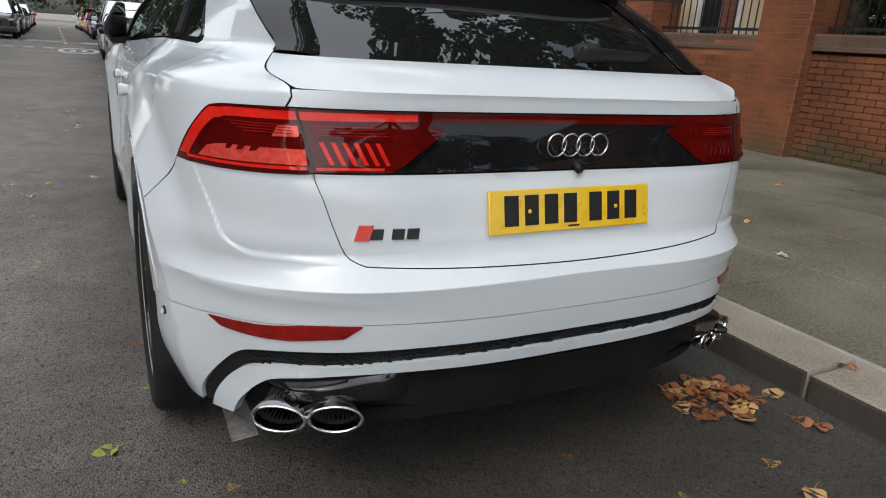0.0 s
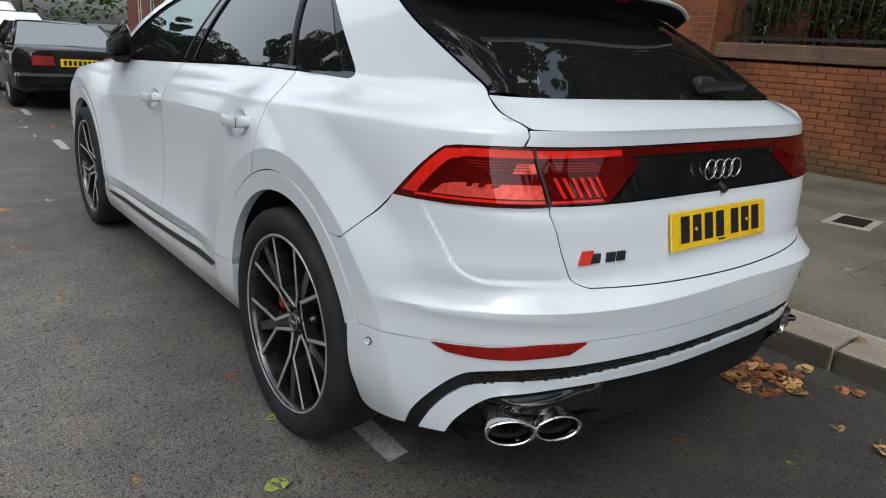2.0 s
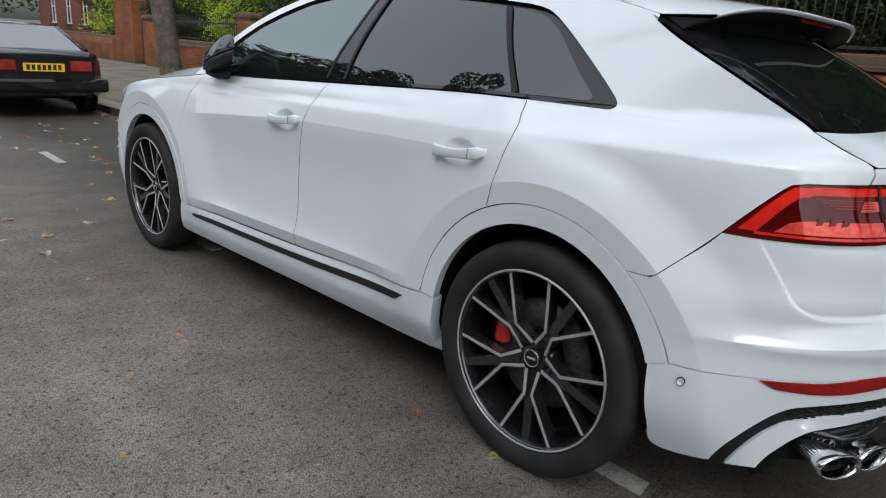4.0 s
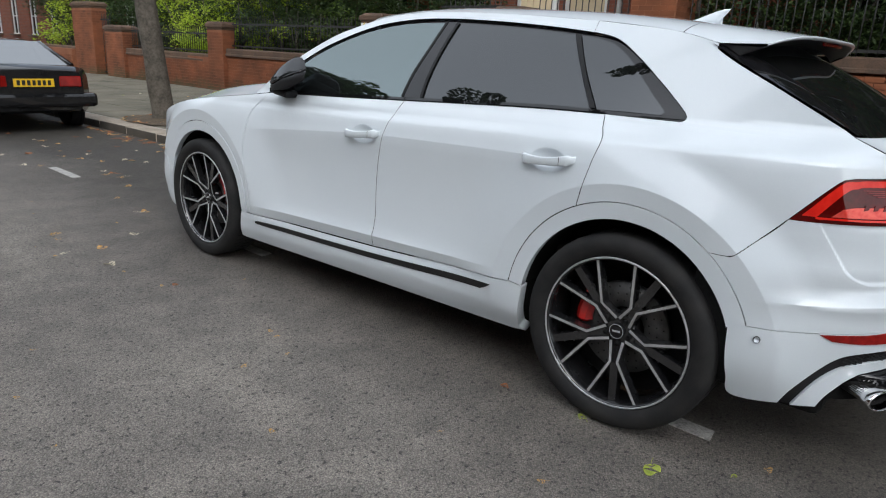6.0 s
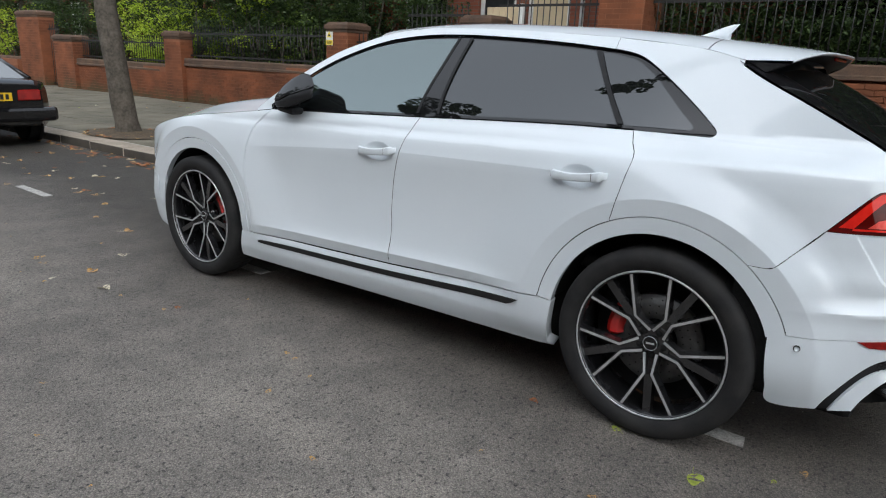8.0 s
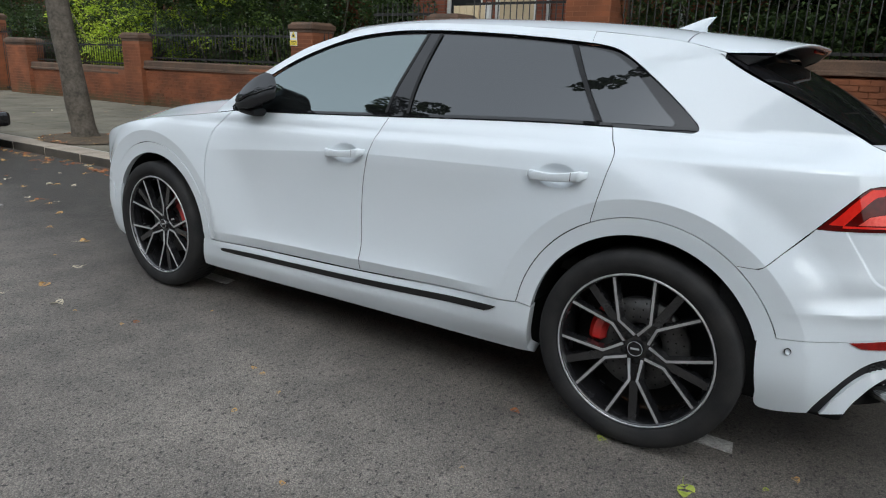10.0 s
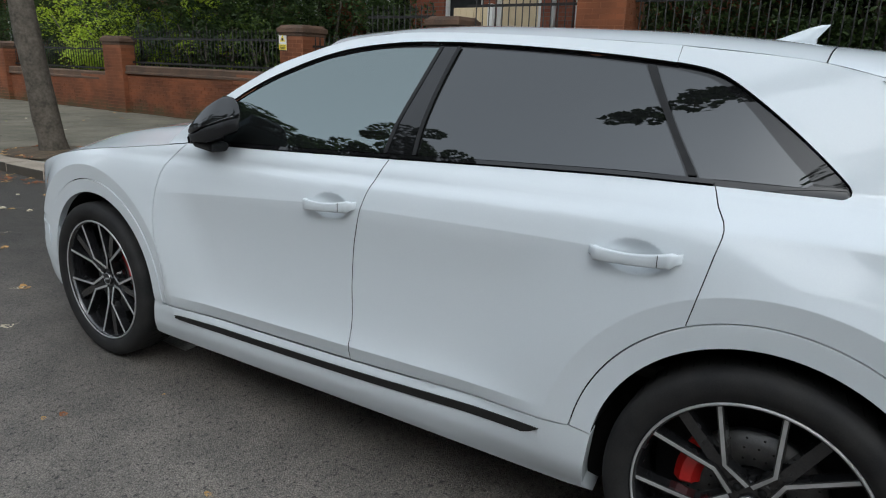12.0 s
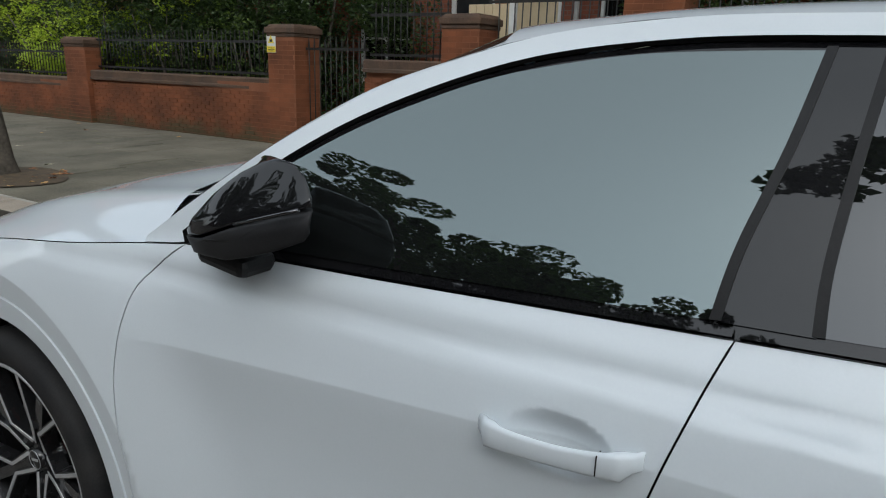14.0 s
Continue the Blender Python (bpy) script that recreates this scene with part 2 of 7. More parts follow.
# ---- mesh helpers ----
def part(name, data, material, parent=None, label=""):
    """Links a bmesh or a mesh as one object under a thing or a part."""
    if isinstance(data, bmesh.types.BMesh):
        me = bpy.data.meshes.new(name)
        data.to_mesh(me)
        data.free()
    else:
        me = data
    if not me.materials:
        for m in material if isinstance(material, (list, tuple)) else [material]:
            me.materials.append(m)
    ob = new(name, me)
    ob.parent = parent
    return tagged(ob, label)


def thing(name, label, category, group="", kind=""):
    return tagged(new(name), label, category, group, kind)


def spline(pts, step, closed=True, smooth=True):
    """Points along an outline at about that step; smooth: rounded through the points."""
    out, n = [], len(pts)
    for i in range(n if closed else n - 1):
        p0, p1, p2, p3 = (Vector(pts[j % n]) if closed else Vector(pts[min(max(j, 0), n - 1)]) for j in (i - 1, i, i + 1, i + 2))
        k = max(1, int(round((p2 - p1).length / step)))
        for q in range(k):
            t = q / k
            if smooth:
                out.append(.5 * ((2 * p1) + (p2 - p0) * t + (2 * p0 - 5 * p1 + 4 * p2 - p3) * t * t + (3 * p1 - p0 - 3 * p2 + p3) * t ** 3))
            else:
                out.append(p1.lerp(p2, t))
    if not closed:
        out.append(Vector(pts[-1]))
    return out


def inset(loop, d):
    """A closed outline moved inwards by d."""
    n = len(loop)
    area = sum(loop[i - 1].x * loop[i].y - loop[i].x * loop[i - 1].y for i in range(n))
    sgn = 1 if area > 0 else -1
    out = []
    for i in range(n):
        a, b, c = loop[i - 1], loop[i], loop[(i + 1) % n]
        t = (b - a).normalized() + (c - b).normalized()
        if t.length < 1e-6:
            out.append(b.copy())
            continue
        t.normalize()
        out.append(b + Vector((-t.y, t.x)) * d * sgn)
    return out


def inside(p, loop):
    c, j = False, len(loop) - 1
    for i in range(len(loop)):
        a, b = loop[i], loop[j]
        if (a.y > p.y) != (b.y > p.y) and p.x < (b.x - a.x) * (p.y - a.y) / (b.y - a.y) + a.x:
            c = not c
        j = i
    return c


def sheet_mesh(name, loop, place, step, depth=.012, lift=0.0, mirror=False, seam=None, dense=(), gap=.0016, scale=(1.0, 1.0), creases=()):
    """A curved panel: the region inside a 2D outline, laid on a surface, with turned-in edges and true surface normals."""
    from mathutils.geometry import delaunay_2d_cdt
    loop = inset([Vector(p) for p in loop], gap) if gap else [Vector(p) for p in loop]
    xs, ys = [p.x for p in loop], [p.y for p in loop]
    sx, sy = step / scale[0], step / scale[1]
    pts = list(loop)
    wide = [Vector((p.x * scale[0], p.y * scale[1])) for p in loop]
    for i in range(int((max(xs) - min(xs)) / sx) + 1):
        for j in range(int((max(ys) - min(ys)) / sy) + 1):
            p = Vector((min(xs) + (i + .5) * sx, min(ys) + (j + .5) * sy))
            if inside(p, loop):
                q = Vector((p.x * scale[0], p.y * scale[1]))
                if min((q - e).length_squared for e in wide) > (step * .45) ** 2:
                    pts.append(p)
    for x0, x1, y0, y1, d in dense:
        for i in range(int((x1 - x0) / d) + 1):
            for j in range(int((y1 - y0) / d) + 1):
                p = Vector((x0 + i * d + .0011 * (j % 2), y0 + j * d))
                if inside(p, loop):
                    pts.append(p)
    # sharp body lines: a row of points close on either side of each
    rim = len(loop)
    for line in creases:
        mid = spline([(*p, 0) for p in line], .007, closed=False, smooth=False)
        if len(mid) < 2:
            continue
        lo_x, hi_x = min(p.x for p in mid) - .01, max(p.x for p in mid) + .01
        lo_y, hi_y = min(p.y for p in mid) - .01, max(p.y for p in mid) + .01
        kept = []
        for p in pts[rim:]:
            if lo_x < p.x < hi_x and lo_y < p.y < hi_y and min((p.x - q.x) ** 2 + (p.y - q.y) ** 2 for q in mid) < .0062 ** 2:
                continue
            kept.append(p)
        pts[rim:] = kept
        for i, q in enumerate(mid):
            d = mid[min(i + 1, len(mid) - 1)] - mid[max(i - 1, 0)]
            n = Vector((-d.y, d.x)).normalized() * .0021
            for p in (Vector((q.x, q.y)) + n, Vector((q.x, q.y)) - n):
                if inside(p, loop) and min((p - e).length_squared for e in pts[:rim]) > .003 ** 2:
                    pts.append(p)
    flat = [Vector((p.x * scale[0], p.y * scale[1])) for p in pts]
    v2, _, f2, *_ = delaunay_2d_cdt(flat, [], [list(range(len(loop)))], 1, 1e-6)
    flip = -1 if mirror else 1
    e = 1e-3
    def at(a, b):
        p = place(a, b)
        n = (place(a + e, b) - place(a - e, b)).cross(place(a, b + e) - place(a, b - e))
        if n.length < 1e-12:
            n = Vector((0, -1, 0))
        n.normalize()
        mid = Vector((0, min(max(p.y, -.2), 3.2), min(p.z, .7)))
        if n.dot(p - mid) < 0:
            n = -n
        return p + n * lift, n
    verts, norms = [], []
    for v in v2:
        p, n = at(v.x / scale[0], v.y / scale[1])
        verts.append(Vector((flip * p.x, p.y, p.z)))
        norms.append(Vector((flip * n.x, n.y, n.z)))
    faces = []
    for f in f2:
        a, b, c = (verts[i] for i in f)
        faces.append(tuple(f) if (b - a).cross(c - a).dot(norms[f[0]]) > 0 else tuple(reversed(f)))
    if depth:
        edge = {}
        for f in faces:
            for i in range(len(f)):
                a, b = f[i], f[(i + 1) % len(f)]
                if (b, a) in edge:
                    del edge[(b, a)]
                else:
                    edge[(a, b)] = 1
        ring = {}
        for a, b in edge:
            for k in (a, b):
                if k not in ring:
                    ring[k] = (len(verts), len(verts) + 1)
                    verts += [verts[k].copy(), verts[k] - norms[k] * depth]
                    norms += [Vector(), Vector()]
            faces.append((ring[b][0], ring[a][0], ring[a][1], ring[b][1]))
    me = bpy.data.meshes.new(name)
    me.from_pydata(verts, [], faces)
    me.update()
    me.polygons.foreach_set("use_smooth", [True] * len(me.polygons))
    if seam:
        for m in seam:
            me.materials.append(m)
        for i in range(len(f2), len(faces)):
            me.polygons[i].material_index = 1
    own = me.vertex_normals
    me.normals_split_custom_set_from_vertices([n if n.length > .5 else own[i].vector for i, n in enumerate(norms)])
    return me


def grid_mesh(name, place, na, nb, smooth=True):
    """A sheet over the unit square."""
    verts = [place(i / na, j / nb) for i in range(na + 1) for j in range(nb + 1)]
    q = nb + 1
    me = bpy.data.meshes.new(name)
    me.from_pydata(verts, [], [(i * q + j, (i + 1) * q + j, (i + 1) * q + j + 1, i * q + j + 1) for i in range(na) for j in range(nb)])
    me.update()
    me.polygons.foreach_set("use_smooth", [smooth] * len(me.polygons))
    return me


def box(bm, m, sx, sy, sz, bevel=0.0, taper=1.0, seg=2):
    """A block, its upper end scaled by taper, its edges rounded."""
    made = bmesh.ops.create_cube(bm, size=1.0)["verts"]
    for v in made:
        k = taper if v.co.z > 0 else 1.0
        v.co = Vector((v.co.x * sx * k, v.co.y * sy * k, v.co.z * sz))
    if bevel:
        edges = list({e for v in made for e in v.link_edges})
        made = bmesh.ops.bevel(bm, geom=edges, offset=bevel, segments=seg, affect="EDGES", profile=.5)["verts"]
    done = set(made)
    for v in list(done):
        for e in v.link_edges:
            done.update(e.verts)
    bmesh.ops.transform(bm, matrix=m, verts=list(done))
    return bm


def lathe(profile, m=None, n=48):
    """A body of revolution about x from (x, radius) pairs."""
    bm = bmesh.new()
    rings = []
    for x, r in profile:
        rings.append([bm.verts.new((x, r * math.cos(2 * math.pi * k / n), r * math.sin(2 * math.pi * k / n))) for k in range(n)])
    for a, b in zip(rings, rings[1:]):
        for k in range(n):
            bm.faces.new((a[k], b[k], b[(k + 1) % n], a[(k + 1) % n])).smooth = True
    bmesh.ops.recalc_face_normals(bm, faces=bm.faces)
    if m:
        bmesh.ops.transform(bm, matrix=m, verts=bm.verts)
    return bm


def tube(path, radius, n=8, closed=False, flat=1.0):
    """A rod along a path."""
    bm = bmesh.new()
    rings, pts = [], [Vector(p) for p in path]
    for i, p in enumerate(pts):
        a = pts[i - 1] if (i or closed) else p
        b = pts[(i + 1) % len(pts)] if (i + 1 < len(pts) or closed) else p
        q = (b - a).to_track_quat("Z", "Y").to_matrix()
        r = radius[i] if isinstance(radius, (list, tuple)) else radius
        rings.append([bm.verts.new(p + q @ Vector((r * math.cos(2 * math.pi * k / n), r * flat * math.sin(2 * math.pi * k / n), 0))) for k in range(n)])
    loops = list(zip(rings, rings[1:])) + ([(rings[-1], rings[0])] if closed else [])
    for a, b in loops:
        for k in range(n):
            bm.faces.new((a[k], b[k], b[(k + 1) % n], a[(k + 1) % n])).smooth = True
    if not closed:
        bm.faces.new(rings[0])
        bm.faces.new(rings[-1])
    bmesh.ops.recalc_face_normals(bm, faces=bm.faces)
    return bm


def loft(sections, cap=True, smooth=True):
    """Skin over closed sections of equal count."""
    bm = bmesh.new()
    rings = [[bm.verts.new(p) for p in s] for s in sections]
    n = len(rings[0])
    for a, b in zip(rings, rings[1:]):
        for k in range(n):
            bm.faces.new((a[k], b[k], b[(k + 1) % n], a[(k + 1) % n])).smooth = smooth
    if cap:
        bm.faces.new(rings[0])
        bm.faces.new(rings[-1])
    bmesh.ops.recalc_face_normals(bm, faces=bm.faces)
    return bm

# ---- the white car ----
car = thing("car", "white coupe SUV parked beside the kerb", "car")

# outlines in station and height
DLO_TOP = [(2.36, 1.150), (2.118, 1.327), (1.932, 1.433), (1.698, 1.519), (1.443, 1.556), (1.195, 1.562), (.967, 1.555), (.76, 1.544), (.572, 1.530), (.401, 1.513)]
DLO_REAR = [(.304, 1.496), (.237, 1.468), (.156, 1.418), (.075, 1.361), (.001, 1.303), (-.058, 1.252), (-.078, 1.233), (-.0865, 1.220), (-.0865, 1.2105), (-.079, 1.204), (-.069, 1.201)]
BELT = [(.217, 1.203), (.466, 1.200), (.815, 1.188), (1.27, 1.168), (1.777, 1.147), (2.0, 1.139), (2.339, 1.127)]
SHUT_A = [(2.339, 1.127), (2.437, 1.042), (2.477, .954), (2.500, .822), (2.490, .70), (2.466, .577), (2.446, .42), (2.442, .396)]
SHUT_B = [(1.27, 1.168), (1.296, 1.094), (1.330, .977), (1.358, .849), (1.366, .719), (1.360, .604), (1.360, .52), (1.362, .432)]
SHUT_C = [(.217, 1.203), (.191, 1.159), (.158, 1.115), (.166, 1.053), (.186, .952), (.206, .868)]
EAVES = [(2.470, 1.124), (2.36, 1.205), (2.118, 1.372), (1.932, 1.473), (1.698, 1.556), (1.443, 1.590), (1.195, 1.594), (.967, 1.588), (.76, 1.580), (.4, 1.560), (.16, 1.538), (.025, 1.520), (-.12, 1.485)]
ARCH_R, LIP_R = .498, .432
ARCHES = ((.0, .410), (2.98, .408))


def arc(centre, r, a0, a1, n=24):
    return [(centre[0] + r * math.cos(radians(a0 + (a1 - a0) * i / n)), centre[1] + r * math.sin(radians(a0 + (a1 - a0) * i / n))) for i in range(n + 1)]


def path2(*runs, step=.02):
    """Joins runs of points, each rounded within itself, into one closed outline."""
    out = []
    for run in runs:
        for p in spline([(x, y, 0) for x, y in run], step, closed=False):
            if not out or (Vector(out[-1]) - Vector((p.x, p.y))).length > .004:
                out.append((p.x, p.y))
    if (Vector(out[0]) - Vector(out[-1])).length < .006:
        out.pop()
    return out


def pair(name, loop, place, material, step=.018, label="", **opt):
    """The same panel on both flanks."""
    if material is PAINT and "depth" not in opt:
        opt["seam"] = (PAINT, DARK)
    return [part(name, sheet_mesh(name, loop, place, step, mirror=far, **opt), material, car, label) for far in (False, True)]


# dark shell under the panels
def under_flank(a, b):
    y = -.28 + 3.3 * a
    z = .24 + (min(1.12, 1.17 - .075 * max(0, y - 1.3) - .05 * max(0, y - 2.4)) - .24) * b
    w = min(flank(y, z), .97) - .045
    for c in ARCHES:
        if math.hypot(y - c[0], z - c[1]) < .46:
            w = .70
    return Vector((-w, y, z))


for far in (1, -1):
    part("inner_shell", grid_mesh("inner_shell", lambda a, b: Vector((far * under_flank(a, b).x, *under_flank(a, b).yz)), 160, 40), DARK, car)


def under_tail(a, b):
    p = on_tail(2 * a, .32 + .81 * b)
    return Vector((p.x * .965, p.y + .03, p.z))


part("inner_shell", grid_mesh("inner_shell", under_tail, 80, 40), DARK, car)
part("inner_shell", grid_mesh("inner_shell", lambda a, b: Vector((on_nose(.45 + 1.1 * a, .24 + .56 * b).x * .965, on_nose(.45 + 1.1 * a, .24 + .56 * b).y - .03, .24 + .56 * b)), 60, 20), DARK, car)
part("underbody", box(bmesh.new(), pose(0, 1.45, .27), 1.5, 4.3, .10, bevel=.03), DARK, car)

# flank panels, with the sharp lines that run over them
def knee_line(y0, y1):
    return [(y0 + (y1 - y0) * i / 12, KNEE - rake(y0 + (y1 - y0) * i / 12)) for i in range(13)]


def waist_line(y0, y1):
    return [(y0 + (y1 - y0) * i / 24, WAIST(y0 + (y1 - y0) * i / 24)) for i in range(25)]


def shoulder_line(y0, y1):
    return [(y0 + (y1 - y0) * i / 24, 1.0685 - rake(y0 + (y1 - y0) * i / 24)) for i in range(25)]


def blister(yc, a0, a1):
    return arc((yc, .39), .585, a0, a1, 40)


pair("front_door", path2(SHUT_A, [(2.442, .396), (1.362, .432)], list(reversed(SHUT_B)), list(BELT[3:])), on_flank, PAINT, step=.016, dense=((1.375, 1.56, .938, 1.042, .0052),), creases=(knee_line(1.37, 2.46), waist_line(1.33, 2.47)))
pair("rear_door", path2(SHUT_B, [(1.362, .432), (.497, .480)], arc(ARCHES[0], ARCH_R, 8, 66), list(reversed(SHUT_C)), BELT[:4]), on_flank, PAINT, step=.013, dense=((.27, .456, .964, 1.068, .0052), (.2, 1.3, 1.06, 1.12, .01)), creases=(knee_line(.50, 1.36), waist_line(.18, 1.32), blister(0, 12, 70)))
GATE_EDGE = [(-.770, 1.093), (-.774, 1.118), (-.766, 1.137), (-.713, 1.167), (-.618, 1.203)]
LAMP_EDGE = [(-.520, .943), (-.560, .991), (-.600, 1.038), (-.628, 1.070), (-.642, 1.082), (-.668, 1.088), (-.770, 1.093)]
quarter = path2(SHUT_C, arc(ARCHES[0], ARCH_R, 66, 129), [(-.313, .797), (-.375, .798), (-.398, .806), (-.520, .943)], LAMP_EDGE, GATE_EDGE,
                [(-.618, 1.203), (-.39, 1.326), (-.204, 1.418), (-.12, 1.465)], list(reversed(EAVES[9:])), [(.401, 1.560), (.401, 1.513)], [(.401, 1.513)] + DLO_REAR, [(-.069, 1.201), (.217, 1.203)])
pair("quarter_panel", quarter, on_flank, PAINT, step=.013, gap=.0012, dense=((-.65, .2, 1.085, 1.145, .008),), creases=(waist_line(.02, .16), blister(0, 70, 135), *([(-.60 + .79 * i / 30, groove(-.60 + .79 * i / 30) + d) for i in range(31)] for d in (-.010, 0.0, .010))))
pair("roof_rail", path2(DLO_TOP, [(.401, 1.513), (.401, 1.560)], list(reversed(EAVES[:10])), [(2.470, 1.124), (2.468, 1.1125)], [(2.468, 1.1125), (2.345, 1.130), (2.36, 1.150)]), on_flank, PAINT, step=.025, gap=.0)
FENDER_TOP = [(2.339, 1.127), (2.6, 1.093), (3.0, 1.045), (3.32, .988), (3.55, .925), (3.72, .845)]
pair("front_fender", path2(list(reversed(SHUT_A)), FENDER_TOP, [(3.72, .845), (3.65, .72), (3.42, .642)], arc(ARCHES[1], ARCH_R, 28, 178), [(2.485, .40), (2.442, .396)]), on_flank, PAINT, step=.014, depth=.012, creases=(blister(2.995, 20, 178), waist_line(2.44, 2.6)))
for c, a0, a1, bottom in ((ARCHES[0], 8.6, 161, None), (ARCHES[1], -17, 182.5, None)):
    lips = pair("arch_lip", path2(arc(c, ARCH_R - .001, a0, a1, 40), arc(c, LIP_R, a1, a0, 40), step=.02), lambda y, z: on_flank(y, z), PAINT, step=.02, depth=.035, lift=.003)
pair("sill", path2([(2.560, .385), (2.442, .393), (1.362, .429), (.520, .4765), (.4925, .4815)], [(.4925, .4815), (.4275, .4720)], [(.4275, .4720), (.437, .40), (.455, .262)], [(.455, .262), (.50, .243), (1.4, .232), (2.45, .215), (2.60, .222)], [(2.60, .222), (2.580, .30), (2.560, .385)]), on_flank, PAINT, depth=.05)
pair("sill_strip", path2([(2.395, .352), (2.30, .364), (1.41, .394), (.70, .434), (.585, .438)], [(.585, .438), (.64, .408), (.72, .403), (1.41, .366), (2.30, .340), (2.395, .352)]), on_flank, INK, step=.015, depth=.004, lift=.003, gap=0.0, label="slim black sill strip")

# wheel housings
for c in ARCHES:
    for far in (1, -1):
        part("wheel_housing", grid_mesh("wheel_housing", lambda a, b: Vector((far * (-.955 + .30 * b), c[0] + .445 * math.cos(math.pi * (.90 * a + .05)), c[1] + .445 * math.sin(math.pi * (.90 * a + .05)))), 36, 4), DARK, car)
        part("wheel_housing", grid_mesh("wheel_housing", lambda a, b: Vector((far * -.66, c[0] - .45 + .9 * a, .2 + .66 * b)), 2, 2), DARK, car)

# rear fascia
GATE_SIDE = wz((.677, .953), (.660, .90), (.640, .84), (.620, .785), (.602, .758), (.570, .744))
SEAM = yz((-.4705, .573), (-.56, .577), (-.68, .583), (-.80, .592)) + wz((.58, .612), (.40, .620), (.2, .624)) + [(1.0, .625)]


def run(*lists, step=.012):
    out = []
    for pts in lists:
        for p in spline([(s * 1.35, z, 0) for s, z in pts], step, closed=False):
            q = (p.x / 1.35, p.y)
            if not out or abs(out[-1][0] - q[0]) * 1.35 + abs(out[-1][1] - q[1]) > .003:
                out.append(q)
    return out


def rear_panel(name, left, material, label="", parent=None, **opt):
    """A rear panel across the whole width, from its left half outline."""
    loop = both(left)
    if material is PAINT and "depth" not in opt:
        opt["seam"] = (PAINT, DARK)
    loop = [p for i, p in enumerate(loop) if abs(p[0] - loop[i - 1][0]) + abs(p[1] - loop[i - 1][1]) > .001]
    return part(name, sheet_mesh(name, [(s * 1.35, z) for s, z in loop], lambda a, b: on_tail(a / 1.35, b), opt.pop("step", .03), **opt), material, parent or car, label)


def one_side(name, loop, material, far=False, label="", parent=None, **opt):
    if far:
        loop = [(2 - s, z) for s, z in loop]
    return part(name, sheet_mesh(name, [(s * 1.35, z) for s, z in loop], lambda a, b: on_tail(a / 1.35, b), opt.pop("step", .02), **opt), material, parent or car, label)


LAMP_LOW = yz((-.520, .943), (-.60, .9435), (-.70, .946)) + wz((.72, .950), (.677, .953))
upper = run(list(reversed(SEAM)), [SEAM[0]] + yz(*arc(ARCHES[0], ARCH_R + .0, 160.9, 129, 12)), yz((-.3134, .797), (-.375, .798), (-.398, .806), (-.45, .862), (-.520, .943)), LAMP_LOW, GATE_SIDE, GATE_SIDE[-1:] + wz((.4, .741), (.2, .739)) + [(1.0, .738)])
shelf = [(s * 1.35 / 40, max(.674, .688 - .03 + .06 * (s / 40 if s <= 40 else 2 - s / 40))) for s in range(2, 79)]
press_rows = []
for far in (0, 1):
    for shift in (0.0, .006, .0115, .017):
        row = []
        for k in range(46):
            ang = k / 45
            if ang < .5:
                z = .935 - (.935 - .803) * ang / .5
                p = (tail_s(z, y=PRESS(z) - shift), z)
            else:
                q = (ang - .5) / .5 * math.pi / 2
                r = .055 - shift
                z = .803 - r * math.sin(q)
                p = (tail_s(z, y=PRESS(z) - .055 + r * math.cos(q)), z)
            row.append((1.35 * (p[0] if not far else 2 - p[0]), p[1]))
        end = row[-1]
        row += [(end[0] + (1.35 * (.66 if not far else 1.34) - end[0]) * k / 12, end[1]) for k in range(1, 13)]
        press_rows.append(row)
bumper = rear_panel("rear_bumper", upper, PAINT, step=.016, gap=.0008, creases=(shelf, *press_rows, *([(1.35 * abs(2 * far - s), z) for s, z in yz(*[p for p in arc((0, .39), .585, 134, 165, 30)])] for far in (0, 1))))
STRIP_TOP = yz((-.592, .300), (-.617, .350), (-.650, .400), (-.690, .452), (-.725, .488), (-.763, .508), (-.843, .524)) + wz((.62, .534), (.45, .548), (.2, .555)) + [(1.0, .556)]
STRIP_LOW = yz((-.628, .300), (-.660, .360), (-.692, .409), (-.722, .442), (-.751, .462), (-.801, .478), (-.86, .486)) + wz((.60, .496), (.45, .512), (.2, .519)) + [(1.0, .520)]
LIP_LOW = yz((-.697, .305), (-.715, .345), (-.741, .383), (-.765, .412), (-.796, .436), (-.85, .452)) + wz((.60, .468), (.45, .480), (.2, .484)) + [(1.0, .485)]
lower = run(list(reversed(SEAM)), [SEAM[0]] + yz((-.412, .560)), yz((-.412, .560), (-.418, .45), (-.428, .37), (-.445, .29), (-.592, .300)), STRIP_TOP)
rear_panel("bumper_skirt", lower, PAINT, depth=.03)
rear_panel("bumper_grille", run(list(reversed(STRIP_TOP)), [STRIP_TOP[0], STRIP_LOW[0]], STRIP_LOW), TRIM, "black honeycomb bumper grille strip", depth=.01, lift=-.010, gap=0.0, step=.015)
rear_panel("bumper_lip", run(list(reversed(STRIP_LOW)), [STRIP_LOW[0], LIP_LOW[0]], LIP_LOW), PAINT, "", depth=.03, step=.02)
